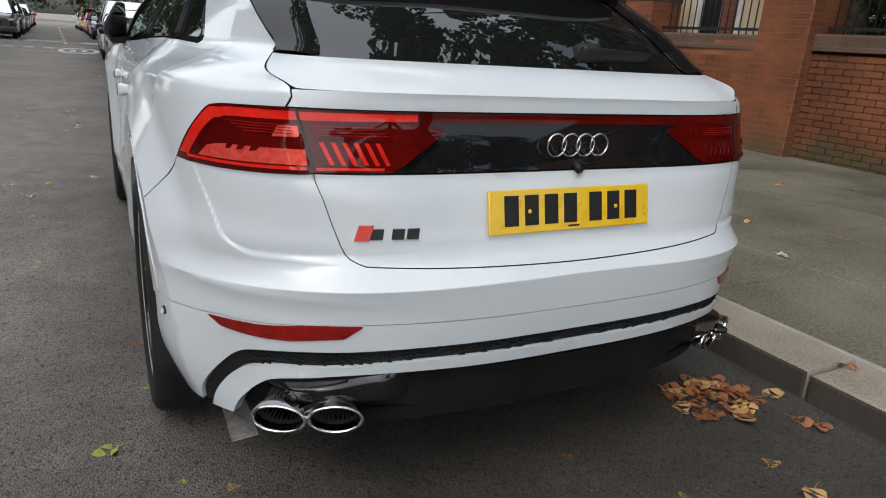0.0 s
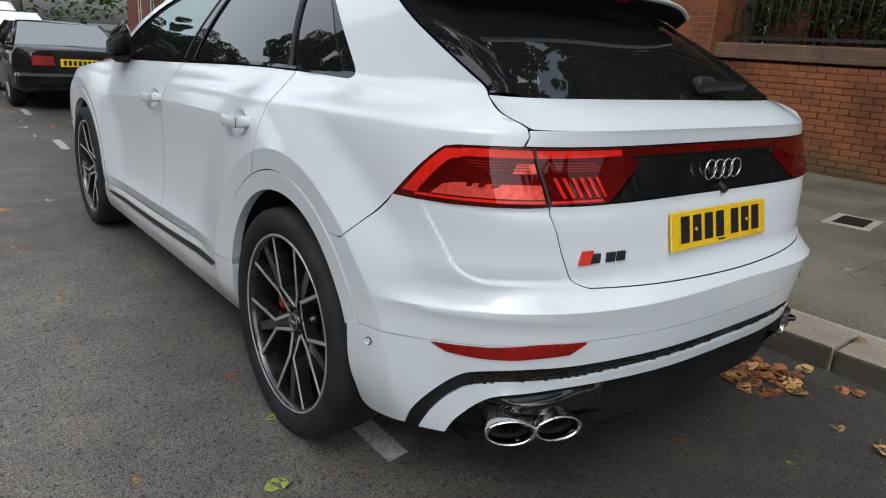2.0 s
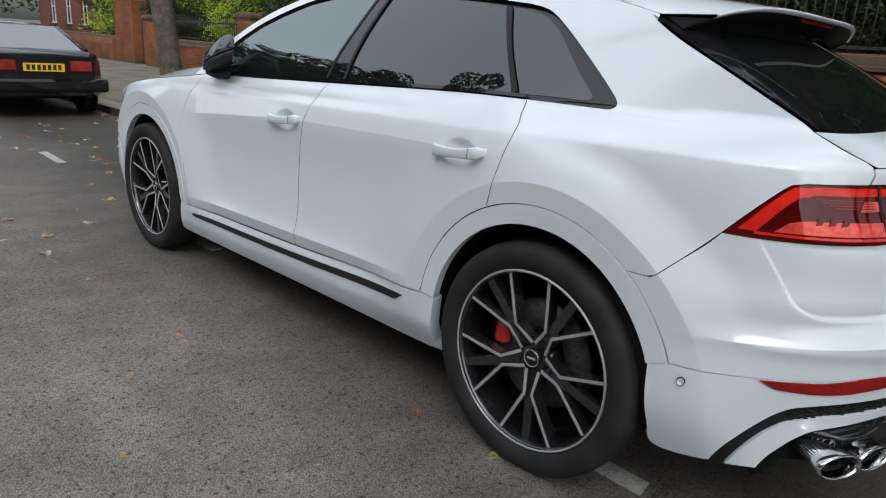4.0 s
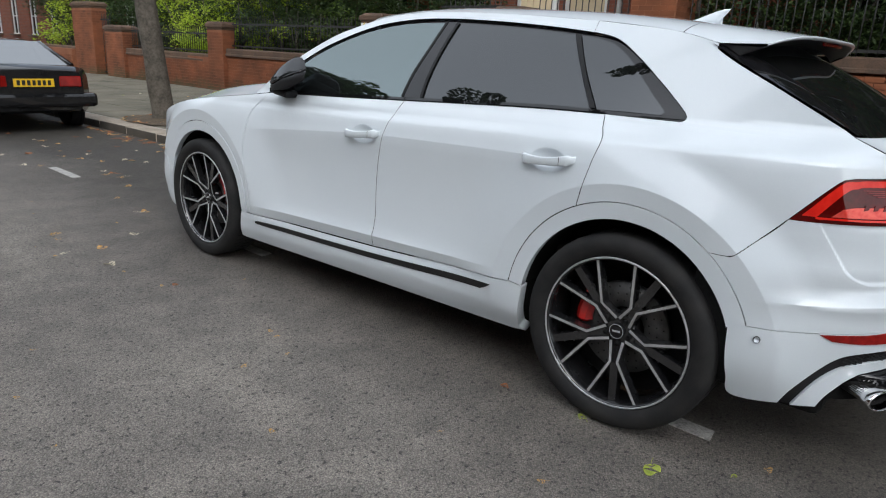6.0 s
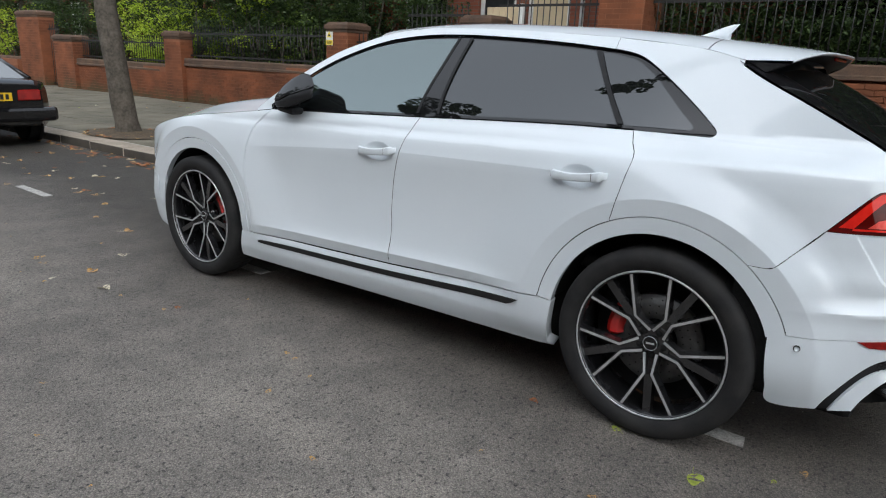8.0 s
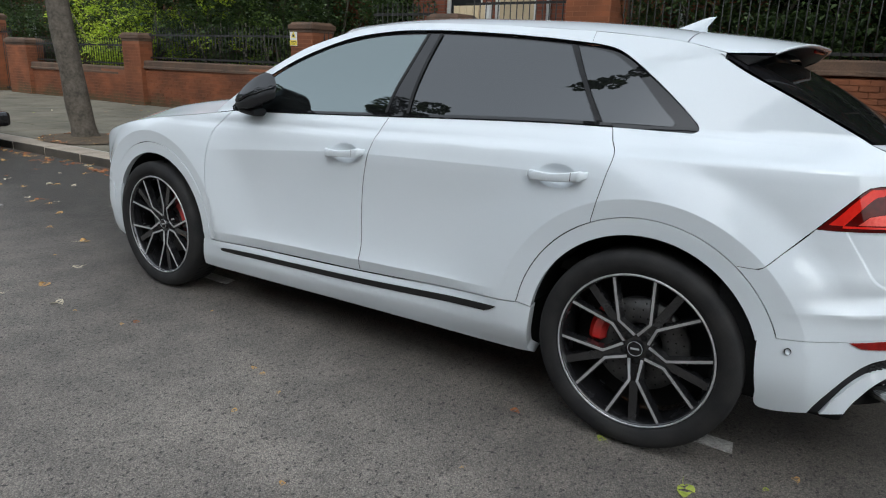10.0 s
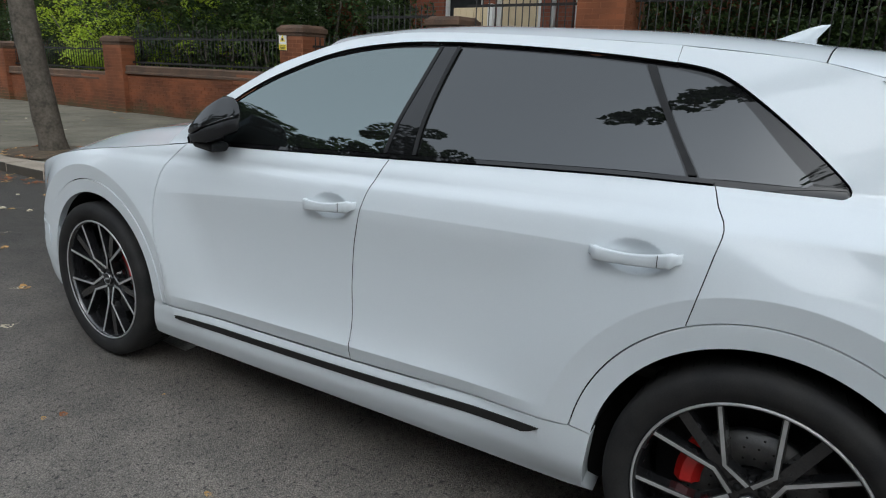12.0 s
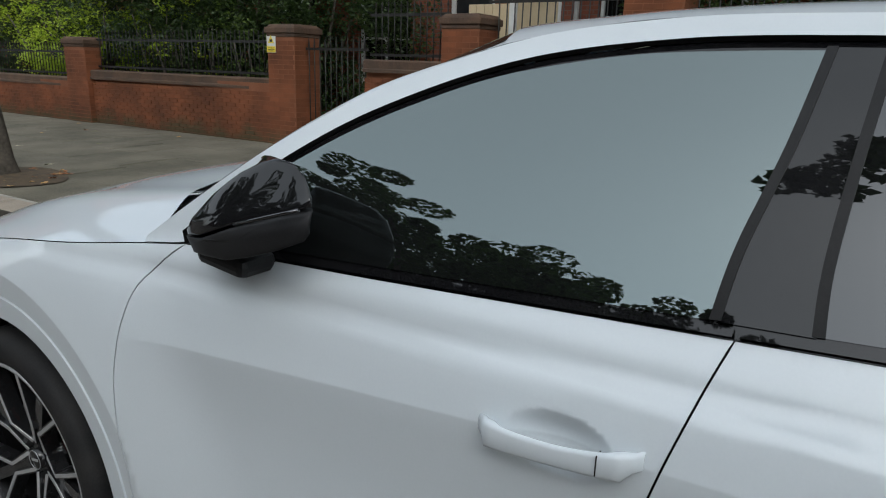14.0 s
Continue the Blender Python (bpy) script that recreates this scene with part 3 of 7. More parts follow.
# honeycomb ribs in the grille
for far in (0, 1):
    ribs = bmesh.new()
    for k in range(64):
        s = .445 + .0085 * k
        zt, zb = .0, .0
        for i, (a, b) in enumerate(zip(STRIP_TOP, STRIP_TOP[1:])):
            if a[0] <= s <= b[0]:
                zt = a[1] + (b[1] - a[1]) * (s - a[0]) / (b[0] - a[0])
        for a, b in zip(STRIP_LOW, STRIP_LOW[1:]):
            if a[0] <= s <= b[0]:
                zb = a[1] + (b[1] - a[1]) * (s - a[0]) / (b[0] - a[0])
        if not zt or not zb:
            continue
        for j in range(3):
            z = zb + (zt - zb) * (j + .5 + (.16 if k % 2 else -.16)) / 3.1
            p, q = on_tail(abs(2 * far - s), z), on_tail(abs(2 * far - s - .011), z + (.003 if k % 2 else -.003))
            d = Vector((0, .011, 0))
            h = Vector((0, -.003, .004))
            vs = [ribs.verts.new(v) for v in (p + d, q + d, q + d + h, p + d + h)]
            ribs.faces.new(vs)
    bmesh.ops.recalc_face_normals(ribs, faces=ribs.faces)
    bmesh.ops.solidify(ribs, geom=ribs.faces[:], thickness=.003)
    part("grille_ribs", ribs, TRIM, car)

# gloss diffuser under the lip
def on_diffuser(a, b):
    s = LIP_LOW[0][0] * (1 - a) + a
    top = None
    for p, q in zip(LIP_LOW, LIP_LOW[1:]):
        if p[0] <= s <= q[0]:
            top = p[1] + (q[1] - p[1]) * (s - p[0]) / max(1e-6, q[0] - p[0])
    top = top or (.305 if s < LIP_LOW[0][0] else .485)
    w, y = tail(s, top)
    centre = ease(.0, .35, .42 - w)
    inward = .010 + .03 * ease(0, .25, b) + (.04 + .06 * centre) * b ** 1.6 - .02 * centre * math.sin(math.pi * b)
    low = .335 - .035 * ease(.45, .65, w)
    z = top + .004 + (min(low, top - .01) - top) * b
    # a smooth hood hangs over the pipes and turns in beneath
    hood = ease(.44, .56, w) * ease(.405, .44, top)
    bulge = .016 + .044 * ease(.56, .74, w)
    if b < .5:
        out, zh = .005 - bulge * ease(0, .15, b), top + .004 - (top - .402) * b / .5
    else:
        t = (b - .5) / .5
        out, zh = .005 - bulge + .17 * t, .402 - .02 * t
    inward, z = inward + (out - inward) * hood, z + (zh - z) * hood
    return Vector((-max(w - .02 - .02 * b, 0), y + inward, z))


dif = [part("diffuser", grid_mesh("diffuser", lambda a, b: Vector((sgn * on_diffuser(a, b).x, *on_diffuser(a, b).yz)), 80, 20), GLOSS_BLACK, car, "gloss black rear diffuser") for sgn in (1, -1)]
part("diffuser_blade", grid_mesh("diffuser_blade", lambda a, b: Vector((-.62 + 1.24 * a, -.90 + .30 * b - .03 * math.sin(math.pi * a), .345 - .05 * b + .03 * ease(.3, .0, min(a, 1 - a)))), 30, 4), DARK, car)

# reflectors below the seam
for far in (False, True):
    top = yz((-.672, .578), (-.75, .583), (-.80, .587)) + wz((.70, .600), (.585, .609))
    low = wz((.622, .574), (.70, .562)) + yz((-.83, .555), (-.77, .553), (-.705, .558))
    one_side("reflector", run(top, wz((.585, .606), (.622, .574)), low, yz((-.705, .558), (-.672, .578))), LENS_MID, far, "red bumper reflector", bumper, depth=.006, lift=.004, gap=0.0)
    p = on_tail(tail_s(.534, y=-.509), .534)
    sensor = lathe([(0, .0), (0, .0078), (-.002, .009), (-.004, .009)], Matrix.Translation((p.x - .004, p.y, p.z)) @ pose(0, 0, 0, 0, 0, 14), 20)
    if far:
        bmesh.ops.scale(sensor, vec=(-1, 1, 1), verts=sensor.verts)
        bmesh.ops.reverse_faces(sensor, faces=sensor.faces)
    part("parking_sensor", sensor, PAINT, bumper)
    ring = lathe([(.001, .0085), (.0, .0102), (-.001, .011), (.004, .0115), (.004, .0085)], Matrix.Translation((p.x - .003, p.y, p.z)) @ pose(0, 0, 0, 0, 0, 14), 24)
    if far:
        bmesh.ops.scale(ring, vec=(-1, 1, 1), verts=ring.verts)
        bmesh.ops.reverse_faces(ring, faces=ring.faces)
    part("sensor_ring", ring, TRIM, bumper)

# exhaust pipes
for far in (1, -1):
    for w, y0, turn in ((.770, -.872, 30), (.645, -.922, 20)):
        pipe = lathe([(.030, .0545), (.014, .0570), (.0, .058), (-.006, .057), (-.006, .052), (0.0, .050), (.04, .047), (.12, .045)], Matrix.Identity(4), 40)
        bmesh.ops.scale(pipe, vec=(1, 1.19, .66), verts=pipe.verts)
        bmesh.ops.transform(pipe, matrix=Matrix.Translation((-far * w, y0 + (.03 if far < 0 else 0), .372)) @ pose(0, 0, 0, 0, 0, 90 - far * turn) @ pose(0, 0, 0, 0, -4, 0), verts=pipe.verts)
        ex = part("exhaust_pipe", pipe, CHROME, car, "oval chrome exhaust tip")
        bore = lathe([(.02, .0495), (.03, .048), (.12, .046), (.12, .0)], Matrix.Identity(4), 32)
        bmesh.ops.scale(bore, vec=(1, 1.17, .65), verts=bore.verts)
        bmesh.ops.transform(bore, matrix=Matrix.Translation((-far * w, y0 + (.03 if far < 0 else 0), .372)) @ pose(0, 0, 0, 0, 0, 90 - far * turn) @ pose(0, 0, 0, 0, -4, 0), verts=bore.verts)
        part("pipe_bore", bore, SOOT_HOLE, ex)
    part("pipe_bridge", box(bmesh.new(), pose(-far * .708, -.872, .392, 0, 0, far * 20), .05, .05, .022, bevel=.008), DARK_CHROME, car)

# tailgate: lower skin, light band, ledge, window, spoiler
gate_low = run(wz((0.0005, .7390), (.2, .7400), (.4, .7420), (.567, .745)), [(p[0] + .0015, p[1] + .0008) for p in reversed(GATE_SIDE)], wz((.672, .953), (.5, .953), (.25, .953)) + [(1.0, .953)])
gate_low[0] = (1.0, .739)
gate = rear_panel("tailgate", gate_low, PAINT, step=.02, gap=.0004)
gate_face = run([(1.0, 1.095)] + wz((.3, 1.095), (.6, 1.095), (.719, 1.095)), wz((.719, 1.095), (.7085, 1.116), (.7085, 1.132)), wz((.7085, 1.132), (.6, 1.134), (.3, 1.135)) + [(1.0, 1.135)])
rear_panel("tailgate_lip", gate_face, PAINT, step=.015, gap=0.0, depth=.008)
band = run([(1.0, .956)] + wz((.25, .956), (.5, .956), (.677, .9555)), list(reversed(LAMP_LOW)), yz(*LAMP_EDGE), wz((.70, 1.0925), (.5, 1.093), (.25, 1.093)) + [(1.0, 1.093)])


EDGE_Y = curve((0, .1, .45, 1.0), (-.772, -.764, -.713, -.618))
EDGE_Z = curve((0, .1, .45, 1.0), (1.1355, 1.140, 1.168, 1.203))


def ledge(a, b):
    """From the lip up to the foot of the rear window."""
    x = 2 * a - 1
    s_end = tail_s(1.134, w=.709)
    w, y = tail(1 - (1 - s_end) * abs(x), 1.134)
    u = abs(x) ** 3
    we = flank(EDGE_Y(b), EDGE_Z(b)) - .001
    low, top = Vector((w, y, 1.1345)), Vector((w / .709 * .712, -.695 + .078 * u, 1.201))
    p = low.lerp(top, b)
    p.z += .010 * math.sin(math.pi * b) * (1 - u)
    e = Vector((we, EDGE_Y(b), EDGE_Z(b)))
    p = p.lerp(e, ease(.75, 1.0, abs(x)))
    return Vector((math.copysign(p.x, x), p.y, p.z))


part("tailgate_ledge", grid_mesh("tailgate_ledge", ledge, 60, 10), PAINT, gate)


PILLAR_Y = curve((0, .45, .82, 1.0, 1.3), (-.618, -.39, -.204, -.12, .0))
PILLAR_Z = curve((0, .45, .82, 1.0, 1.3), (1.203, 1.326, 1.418, 1.463, 1.52))


def on_window(a, b):
    """Rear window sheet: a across, b from its foot to its head; its sides meet the rear pillars."""
    x = 2 * a - 1
    u = abs(x) ** 2.6
    ye, ze = PILLAR_Y(b), PILLAR_Z(b)
    we = flank(ye, ze) - .001
    yc, zc = -.697 + .567 * b, 1.200 + .32 * b + .022 * math.sin(math.pi * b)
    return Vector((we * x, yc + (ye - yc) * u, zc + (ze - zc) * u))


rw = part("rear_window", grid_mesh("rear_window", lambda a, b: on_window(a, b) - Vector((0, -.004, .006)), 40, 16), GLASS_REAR, gate, "dark tinted rear window")
# added black sheet behind the glass, in place of the cabin's shade
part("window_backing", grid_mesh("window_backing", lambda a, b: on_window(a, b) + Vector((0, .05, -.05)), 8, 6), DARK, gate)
for sgn in (1, -1):
    def blade(a, b):
        wide = .10 + .09 * b
        e = a * wide / 1.41 - .0015
        p = on_window(e if sgn > 0 else 1 - e, 1.06 * b)
        return p + Vector((0, -.008 * math.sin(math.pi * min(1, a * .75 + .25)), .008 * math.sin(math.pi * min(1, a * .75 + .25))))
    part("window_blade", grid_mesh("window_blade", blade, 6, 20), GLOSS_BLACK, gate, "gloss black pillar blade")


# roof, windscreen, bonnet
EAVE_Z = curve([p[0] for p in reversed(EAVES)], [p[1] for p in reversed(EAVES)])
CROWN = curve((-.15, .03, .25, .6, 1.2, 1.7, 1.96), (1.545, 1.573, 1.595, 1.618, 1.632, 1.606, 1.566))


def roof_at(y, v):
    ze = EAVE_Z(y)
    we = flank(y, ze)
    return Vector((we * v, y, ze + (CROWN(y) - ze) * (1 - abs(v) ** 5.5)))


part("roof", grid_mesh("roof", lambda a, b: roof_at(.03 + (1.72 + .06 * (1 - (2 * b - 1) ** 2)) * a, 2 * b - 1), 40, 40), PAINT, car)


def spoiler_top(a, b):
    v = 2 * a - 1
    u = abs(v) ** 5.5
    y = .026 - (.385 - .085 * abs(v) ** 4) * b
    ze = EAVE_Z(y) if y > -.12 else 1.485 + .02 * (-.12 - y)
    zc = 1.573 - .030 * b - .012 * b * b
    we = flank(max(y, -.12), EAVE_Z(max(y, -.12))) - .25 * max(0.0, -.12 - y)
    return Vector((we * v, y, zc + (ze - zc) * u))


spo = part("roof_spoiler", grid_mesh("roof_spoiler", spoiler_top, 40, 10), PAINT, gate)
part("spoiler_edge", grid_mesh("spoiler_edge", lambda a, b: spoiler_top(a, 1) + Vector((0, -.004 * math.sin(math.pi * b) + .012 * b * b, -.014 * b)), 40, 5), PAINT, spo)
# black sheet down to the window; the spoiler's shadow is put into its colour
part("spoiler_underside", grid_mesh("spoiler_underside", lambda a, b: (spoiler_top(a, 1) + Vector((0, .011, -.014))).lerp(on_window(.02 + .96 * a, .86) + Vector((0, -.012, .014)), b) + Vector((0, 0, .004 * math.sin(math.pi * b))), 30, 8), TRIM, spo, "black spoiler underside standing in for its shadow")
for sgn in (1, -1):
    def cheek(a, b):
        e = 0 if sgn > 0 else 1
        top = spoiler_top(e, .38 + .62 * a) + Vector((-sgn * -.006, .004 * a, -.004 - .008 * a))
        return top.lerp(on_window(.02 if sgn > 0 else .98, 1.0 - .14 * a) + Vector((0, -.010, .010)), b)
    part("spoiler_cheek", grid_mesh("spoiler_cheek", cheek, 10, 4), DARK, spo)
lamp3 = part("brake_light", box(bmesh.new(), pose(0, -.340, 1.508, -10, 0, 0), .30, .010, .014, bevel=.004), LENS, spo, "red high-level brake light")


def on_screen(a, b):
    x = 2 * a - 1
    y_top = 1.75 + .06 * (1 - x * x)
    head = roof_at(y_top, x * .97)
    foot = Vector((.80 * x, 2.80 - .33 * x * x, 1.105 + .065 * (1 - x * x)))
    p = head.lerp(foot, b)
    p.z += .04 * math.sin(math.pi * b)
    return p


part("windscreen", grid_mesh("windscreen", on_screen, 24, 16), GLASS_FRONT, car)
for sgn in (1, -1):
    def pillar(a, b):
        y = 1.75 + .72 * a
        out = on_flank(y, EAVE_Z(y))
        out.x *= sgn
        inn = on_screen(0 if sgn > 0 else 1, min(1, a * .93)) + Vector((0, 0, .012 * ease(0, .4, a)))
        p = out.lerp(inn, b)
        p.z += .012 * math.sin(math.pi * b) * ease(0, .4, a)
        return p
    part("windscreen_pillar", grid_mesh("windscreen_pillar", pillar, 24, 6), PAINT, car)
FEN = curve([p[0] for p in FENDER_TOP], [p[1] for p in FENDER_TOP])


def on_bonnet(a, b):
    x = 2 * b - 1
    y0 = 2.44 + .37 * (1 - x * x)
    y = y0 + (3.78 - y0) * a
    ze = FEN(min(y, 3.72))
    we = flank(min(y, 3.78), ze) - .0008
    bulge = .112 * (1 - abs(x) ** 2.4) + .012 * math.exp(-((abs(x) - .72) / .1) ** 2)
    return Vector((we * x, y - (.0 if a > .3 else 0), ze + .0008 + bulge * (1 - .45 * a ** 3)))


part("bonnet", grid_mesh("bonnet", on_bonnet, 40, 48), PAINT, car)
part("cowl", grid_mesh("cowl", lambda a, b: on_bonnet(0, .03 + .94 * a) + Vector((0, .02 - .20 * b, -.022 + .012 * b)), 24, 4), TRIM, car)
part("front_bumper", sheet_mesh("front_bumper", [(s * 1.35, z) for s, z in both([(1.0, .24), (.6, .24), (.19, .25), (.192, .32), (.197, .41), (.195, .50), (.190, .60), (.30, .69), (.355, .73), (.46, .85), (1.0, .90)])], lambda a, b: on_nose(a / 1.35, b), .04, depth=.03), PAINT, car)
for sgn in (1, -1):
    part("bumper_corner", grid_mesh("bumper_corner", lambda a, b: Vector((sgn * (flank(3.36 + .46 * a, .56 + .30 * b) - .005), 3.36 + .46 * a, .56 + .30 * b)), 16, 8), PAINT, car)
part("front_grille", grid_mesh("front_grille", lambda a, b: Vector((-.48 + .96 * a, 3.945 - .05 * (2 * a - 1) ** 2, .42 + .42 * b)), 12, 8), GLOSS_BLACK, car)

# side windows and their trim
def win(name, loop, material, label, lift=-.006):
    return pair(name, loop, on_flank, material, step=.03, depth=.003, lift=lift, gap=0.0, label=label)


trim_out = path2(DLO_TOP, [(.401, 1.513)] + DLO_REAR, [(-.069, 1.201)] + BELT, [(2.339, 1.127), (2.36, 1.150)])
pair("window_surround", trim_out, on_flank, GLOSS_BLACK, step=.03, depth=.01, lift=-.014, gap=.001, label="gloss black window surround")
TOP_Z = curve([p[0] for p in reversed(DLO_TOP)], [p[1] for p in reversed(DLO_TOP)])
BELT_Z = curve([p[0] for p in BELT], [p[1] for p in BELT])


def top_run(y0, y1, n=14, d=.014):
    return [(y0 + (y1 - y0) * i / n, TOP_Z(y0 + (y1 - y0) * i / n) - d) for i in range(n + 1)]


def belt_run(y0, y1, n=8, d=.020):
    return [(y0 + (y1 - y0) * i / n, BELT_Z(y0 + (y1 - y0) * i / n) + d) for i in range(n + 1)]


win("front_side_window", path2(top_run(2.225, 1.232), [(1.232, TOP_Z(1.232) - .014), (1.256, 1.414), (1.290, 1.280), (1.306, BELT_Z(1.306) + .02)], belt_run(1.306, 2.205), [(2.205, BELT_Z(2.205) + .02), (2.225, TOP_Z(2.225) - .014)]), GLASS_FRONT, "clear tinted front door window", lift=-.011)
win("rear_side_window", path2(top_run(1.150, .490), [(.490, TOP_Z(.490) - .014), (.380, 1.348), (.297, BELT_Z(.297) + .02)], belt_run(.297, 1.172), [(1.172, BELT_Z(1.172) + .02), (1.176, 1.27), (1.167, 1.399), (1.150, TOP_Z(1.15) - .014)]), GLASS_TINT, "dark privacy rear door window", lift=-.011)
win("quarter_window", path2([(.455, TOP_Z(.455) - .015), (.401, 1.499), (.300, 1.478), (.250, 1.452)], [(.250, 1.452), (.182, 1.405), (.062, 1.292), (-.002, 1.232), (.010, 1.221)], [(.010, 1.221), (.12, 1.222), (.262, 1.222)], [(.262, 1.222), (.352, 1.348), (.455, TOP_Z(.455) - .015)]), GLASS_TINT, "dark privacy quarter window", lift=-.011)
pair("pillar_trim", path2([(1.226, TOP_Z(1.226) - .013), (1.160, TOP_Z(1.16) - .013)], [(1.160, TOP_Z(1.16) - .013), (1.175, 1.399), (1.184, 1.27), (1.180, 1.190)], [(1.180, 1.190), (1.300, 1.186)], [(1.300, 1.186), (1.284, 1.28), (1.250, 1.414), (1.226, TOP_Z(1.226) - .013)]), on_flank, GLOSS_BLACK, step=.03, depth=.004, lift=-.006, gap=0.0, label="gloss black door pillar trim")
pair("pillar_trim", path2([(.486, TOP_Z(.486) - .014), (.458, TOP_Z(.458) - .014)], [(.458, TOP_Z(.458) - .014), (.356, 1.348), (.268, 1.224)], [(.268, 1.224), (.291, 1.223)], [(.291, 1.223), (.376, 1.348), (.486, TOP_Z(.486) - .014)]), on_flank, TRIM, step=.02, depth=.006, lift=-.002, gap=0.0)
pair("window_seal", path2([(1.236, TOP_Z(1.236) - .013), (1.222, TOP_Z(1.222) - .013)], [(1.222, TOP_Z(1.222) - .013), (1.246, 1.414), (1.280, 1.280), (1.292, 1.188)], [(1.292, 1.188), (1.307, 1.187)], [(1.307, 1.187), (1.294, 1.280), (1.260, 1.414), (1.236, TOP_Z(1.236) - .013)]), on_flank, TRIM, step=.03, depth=.004, lift=-.003, gap=0.0, label="black rubber window seal")
pair("window_seal", path2([(1.163, TOP_Z(1.163) - .013), (1.149, TOP_Z(1.149) - .013)], [(1.149, TOP_Z(1.149) - .013), (1.165, 1.399), (1.174, 1.27), (1.170, 1.192)], [(1.170, 1.192), (1.185, 1.191)], [(1.185, 1.191), (1.188, 1.27), (1.179, 1.399), (1.163, TOP_Z(1.163) - .013)]), on_flank, TRIM, step=.03, depth=.004, lift=-.003, gap=0.0, label="black rubber window seal")
pair("window_seal", path2(belt_run(2.30, 1.274, d=.014), belt_run(1.274, 2.30, d=.003)), on_flank, GLOSS_BLACK, step=.02, depth=.01, lift=.004, gap=0.0, label="black window sill seal")
pair("window_seal", path2(belt_run(1.266, .222, d=.014), belt_run(.222, 1.266, d=.003)), on_flank, GLOSS_BLACK, step=.02, depth=.01, lift=.004, gap=0.0, label="black window sill seal")

# door handles
def handle(y0, y1, z0, z1):
    """A bowed pull handle from the front end (y1, z1) to the rear end (y0, z0), over a cupped recess."""
    secs, n = [], 22
    for i in range(n + 1):
        t = i / n
        y, z = y0 + (y1 - y0) * t, z0 + (z1 - z0) * t - .008 * math.sin(math.pi * t)
        out = .026 * ease(0, .10, t) * ease(0, .10, 1 - t) + .004
        tall = .025 - .0085 * math.sin(math.pi * t) ** .7 if .06 < t < .94 else .014
        thick = .013 if .18 < t < .82 else .022
        base = flank(y, z)
        ring = []
        for k in range(12):
            c, s = math.cos(2 * math.pi * k / 12), math.sin(2 * math.pi * k / 12)
            ring.append(Vector((-(base + out - thick * .5 + thick * .5 * math.copysign(abs(c) ** .6, c)), y, z + tall * math.copysign(abs(s) ** .6, s))))
        secs.append(ring)
    return secs


for far in (False, True):
    for y0, y1, z0, z1 in ((.237, .490, 1.032, 1.012), (1.345, 1.592, 1.006, .986)):
        secs = handle(y0, y1, z0, z1)
        if far:
            secs = [[Vector((-p.x, p.y, p.z)) for p in s] for s in secs]
        h = part("door_handle", loft(secs), PAINT, car, "white bowed door handle")
        seam = bmesh.new()
        y_s = y0 + .055
        z_s = z0 + (z1 - z0) * .22
        box(seam, Matrix.Translation(((1 if far else -1) * (flank(y_s, z_s) + .0235), y_s, z_s - .004)), .018, .0016, .030)
        part("handle_joint", seam, TRIM, h)

# fuel flap seam, mirrors, fin, wiper
for far in (False, True):
    sg = 1 if far else -1

    outer = curve((1.88, 1.95, 2.04, 2.12, 2.20), (.992, 1.012, 1.020, 1.014, .995))

    def wedge(outline):
        """A side outline drawn out from the door: a flat outer face, tight edges, thin towards the rear."""
        pts = spline([(y, z, 0) for y, z in outline], .012, smooth=False)
        cy, cz = sum(p.x for p in pts) / len(pts), sum(p.y for p in pts) / len(pts)
        secs = []
        for f, k in ((0, .88), (.2, .96), (.5, 1.0), (.85, 1.0), (.95, .988), (.99, .965), (1.008, .93), (1.018, .80), (1.026, .60), (1.031, .35), (1.033, .06)):
            ring = []
            for p in pts:
                y, z = cy + (p.x - cy) * k, cz + (p.y - cz) * k
                x = .905 + (outer(y) - .905) * f - .55 * max(0.0, z - 1.225 - .25 * max(0.0, 2.0 - y)) * f
                ring.append(Vector((sg * x, y + .026 + .15 * (1 - f) * ease(2.12, 1.90, y), z - .008)))
            secs.append(ring)
        return loft(secs)
    house = part("wing_mirror", wedge([(2.199, 1.197), (2.166, 1.233), (2.127, 1.276), (2.100, 1.299), (2.071, 1.319), (2.024, 1.340), (1.984, 1.347), (1.946, 1.343), (1.915, 1.324), (1.893, 1.296), (1.885, 1.281), (1.937, 1.267), (2.044, 1.234), (2.144, 1.197), (2.192, 1.188)]), GLOSS_BLACK, car, "folded gloss black door mirror")
    part("mirror_shell", wedge([(2.203, 1.186), (2.144, 1.193), (2.044, 1.230), (1.937, 1.263), (1.882, 1.277), (1.880, 1.239), (1.889, 1.226), (1.94, 1.204), (2.002, 1.183), (2.063, 1.167), (2.174, 1.160)]), TRIM, house, "satin black lower mirror shell")
    part("mirror_indicator", tube([(sg * (outer(y) + .003), y + .026, 1.2265 - .305 * (y - 2.044)) for y in (2.03, 1.99, 1.95, 1.92, 1.90)], .0035, 6), DARK_CHROME, house, "slim smoked indicator strip")
    part("mirror_foot", box(bmesh.new(), pose(sg * .950, 2.14, 1.142, 7, 0, 0), .09, .13, .040, bevel=.016), TRIM, house)

fin_rows = []
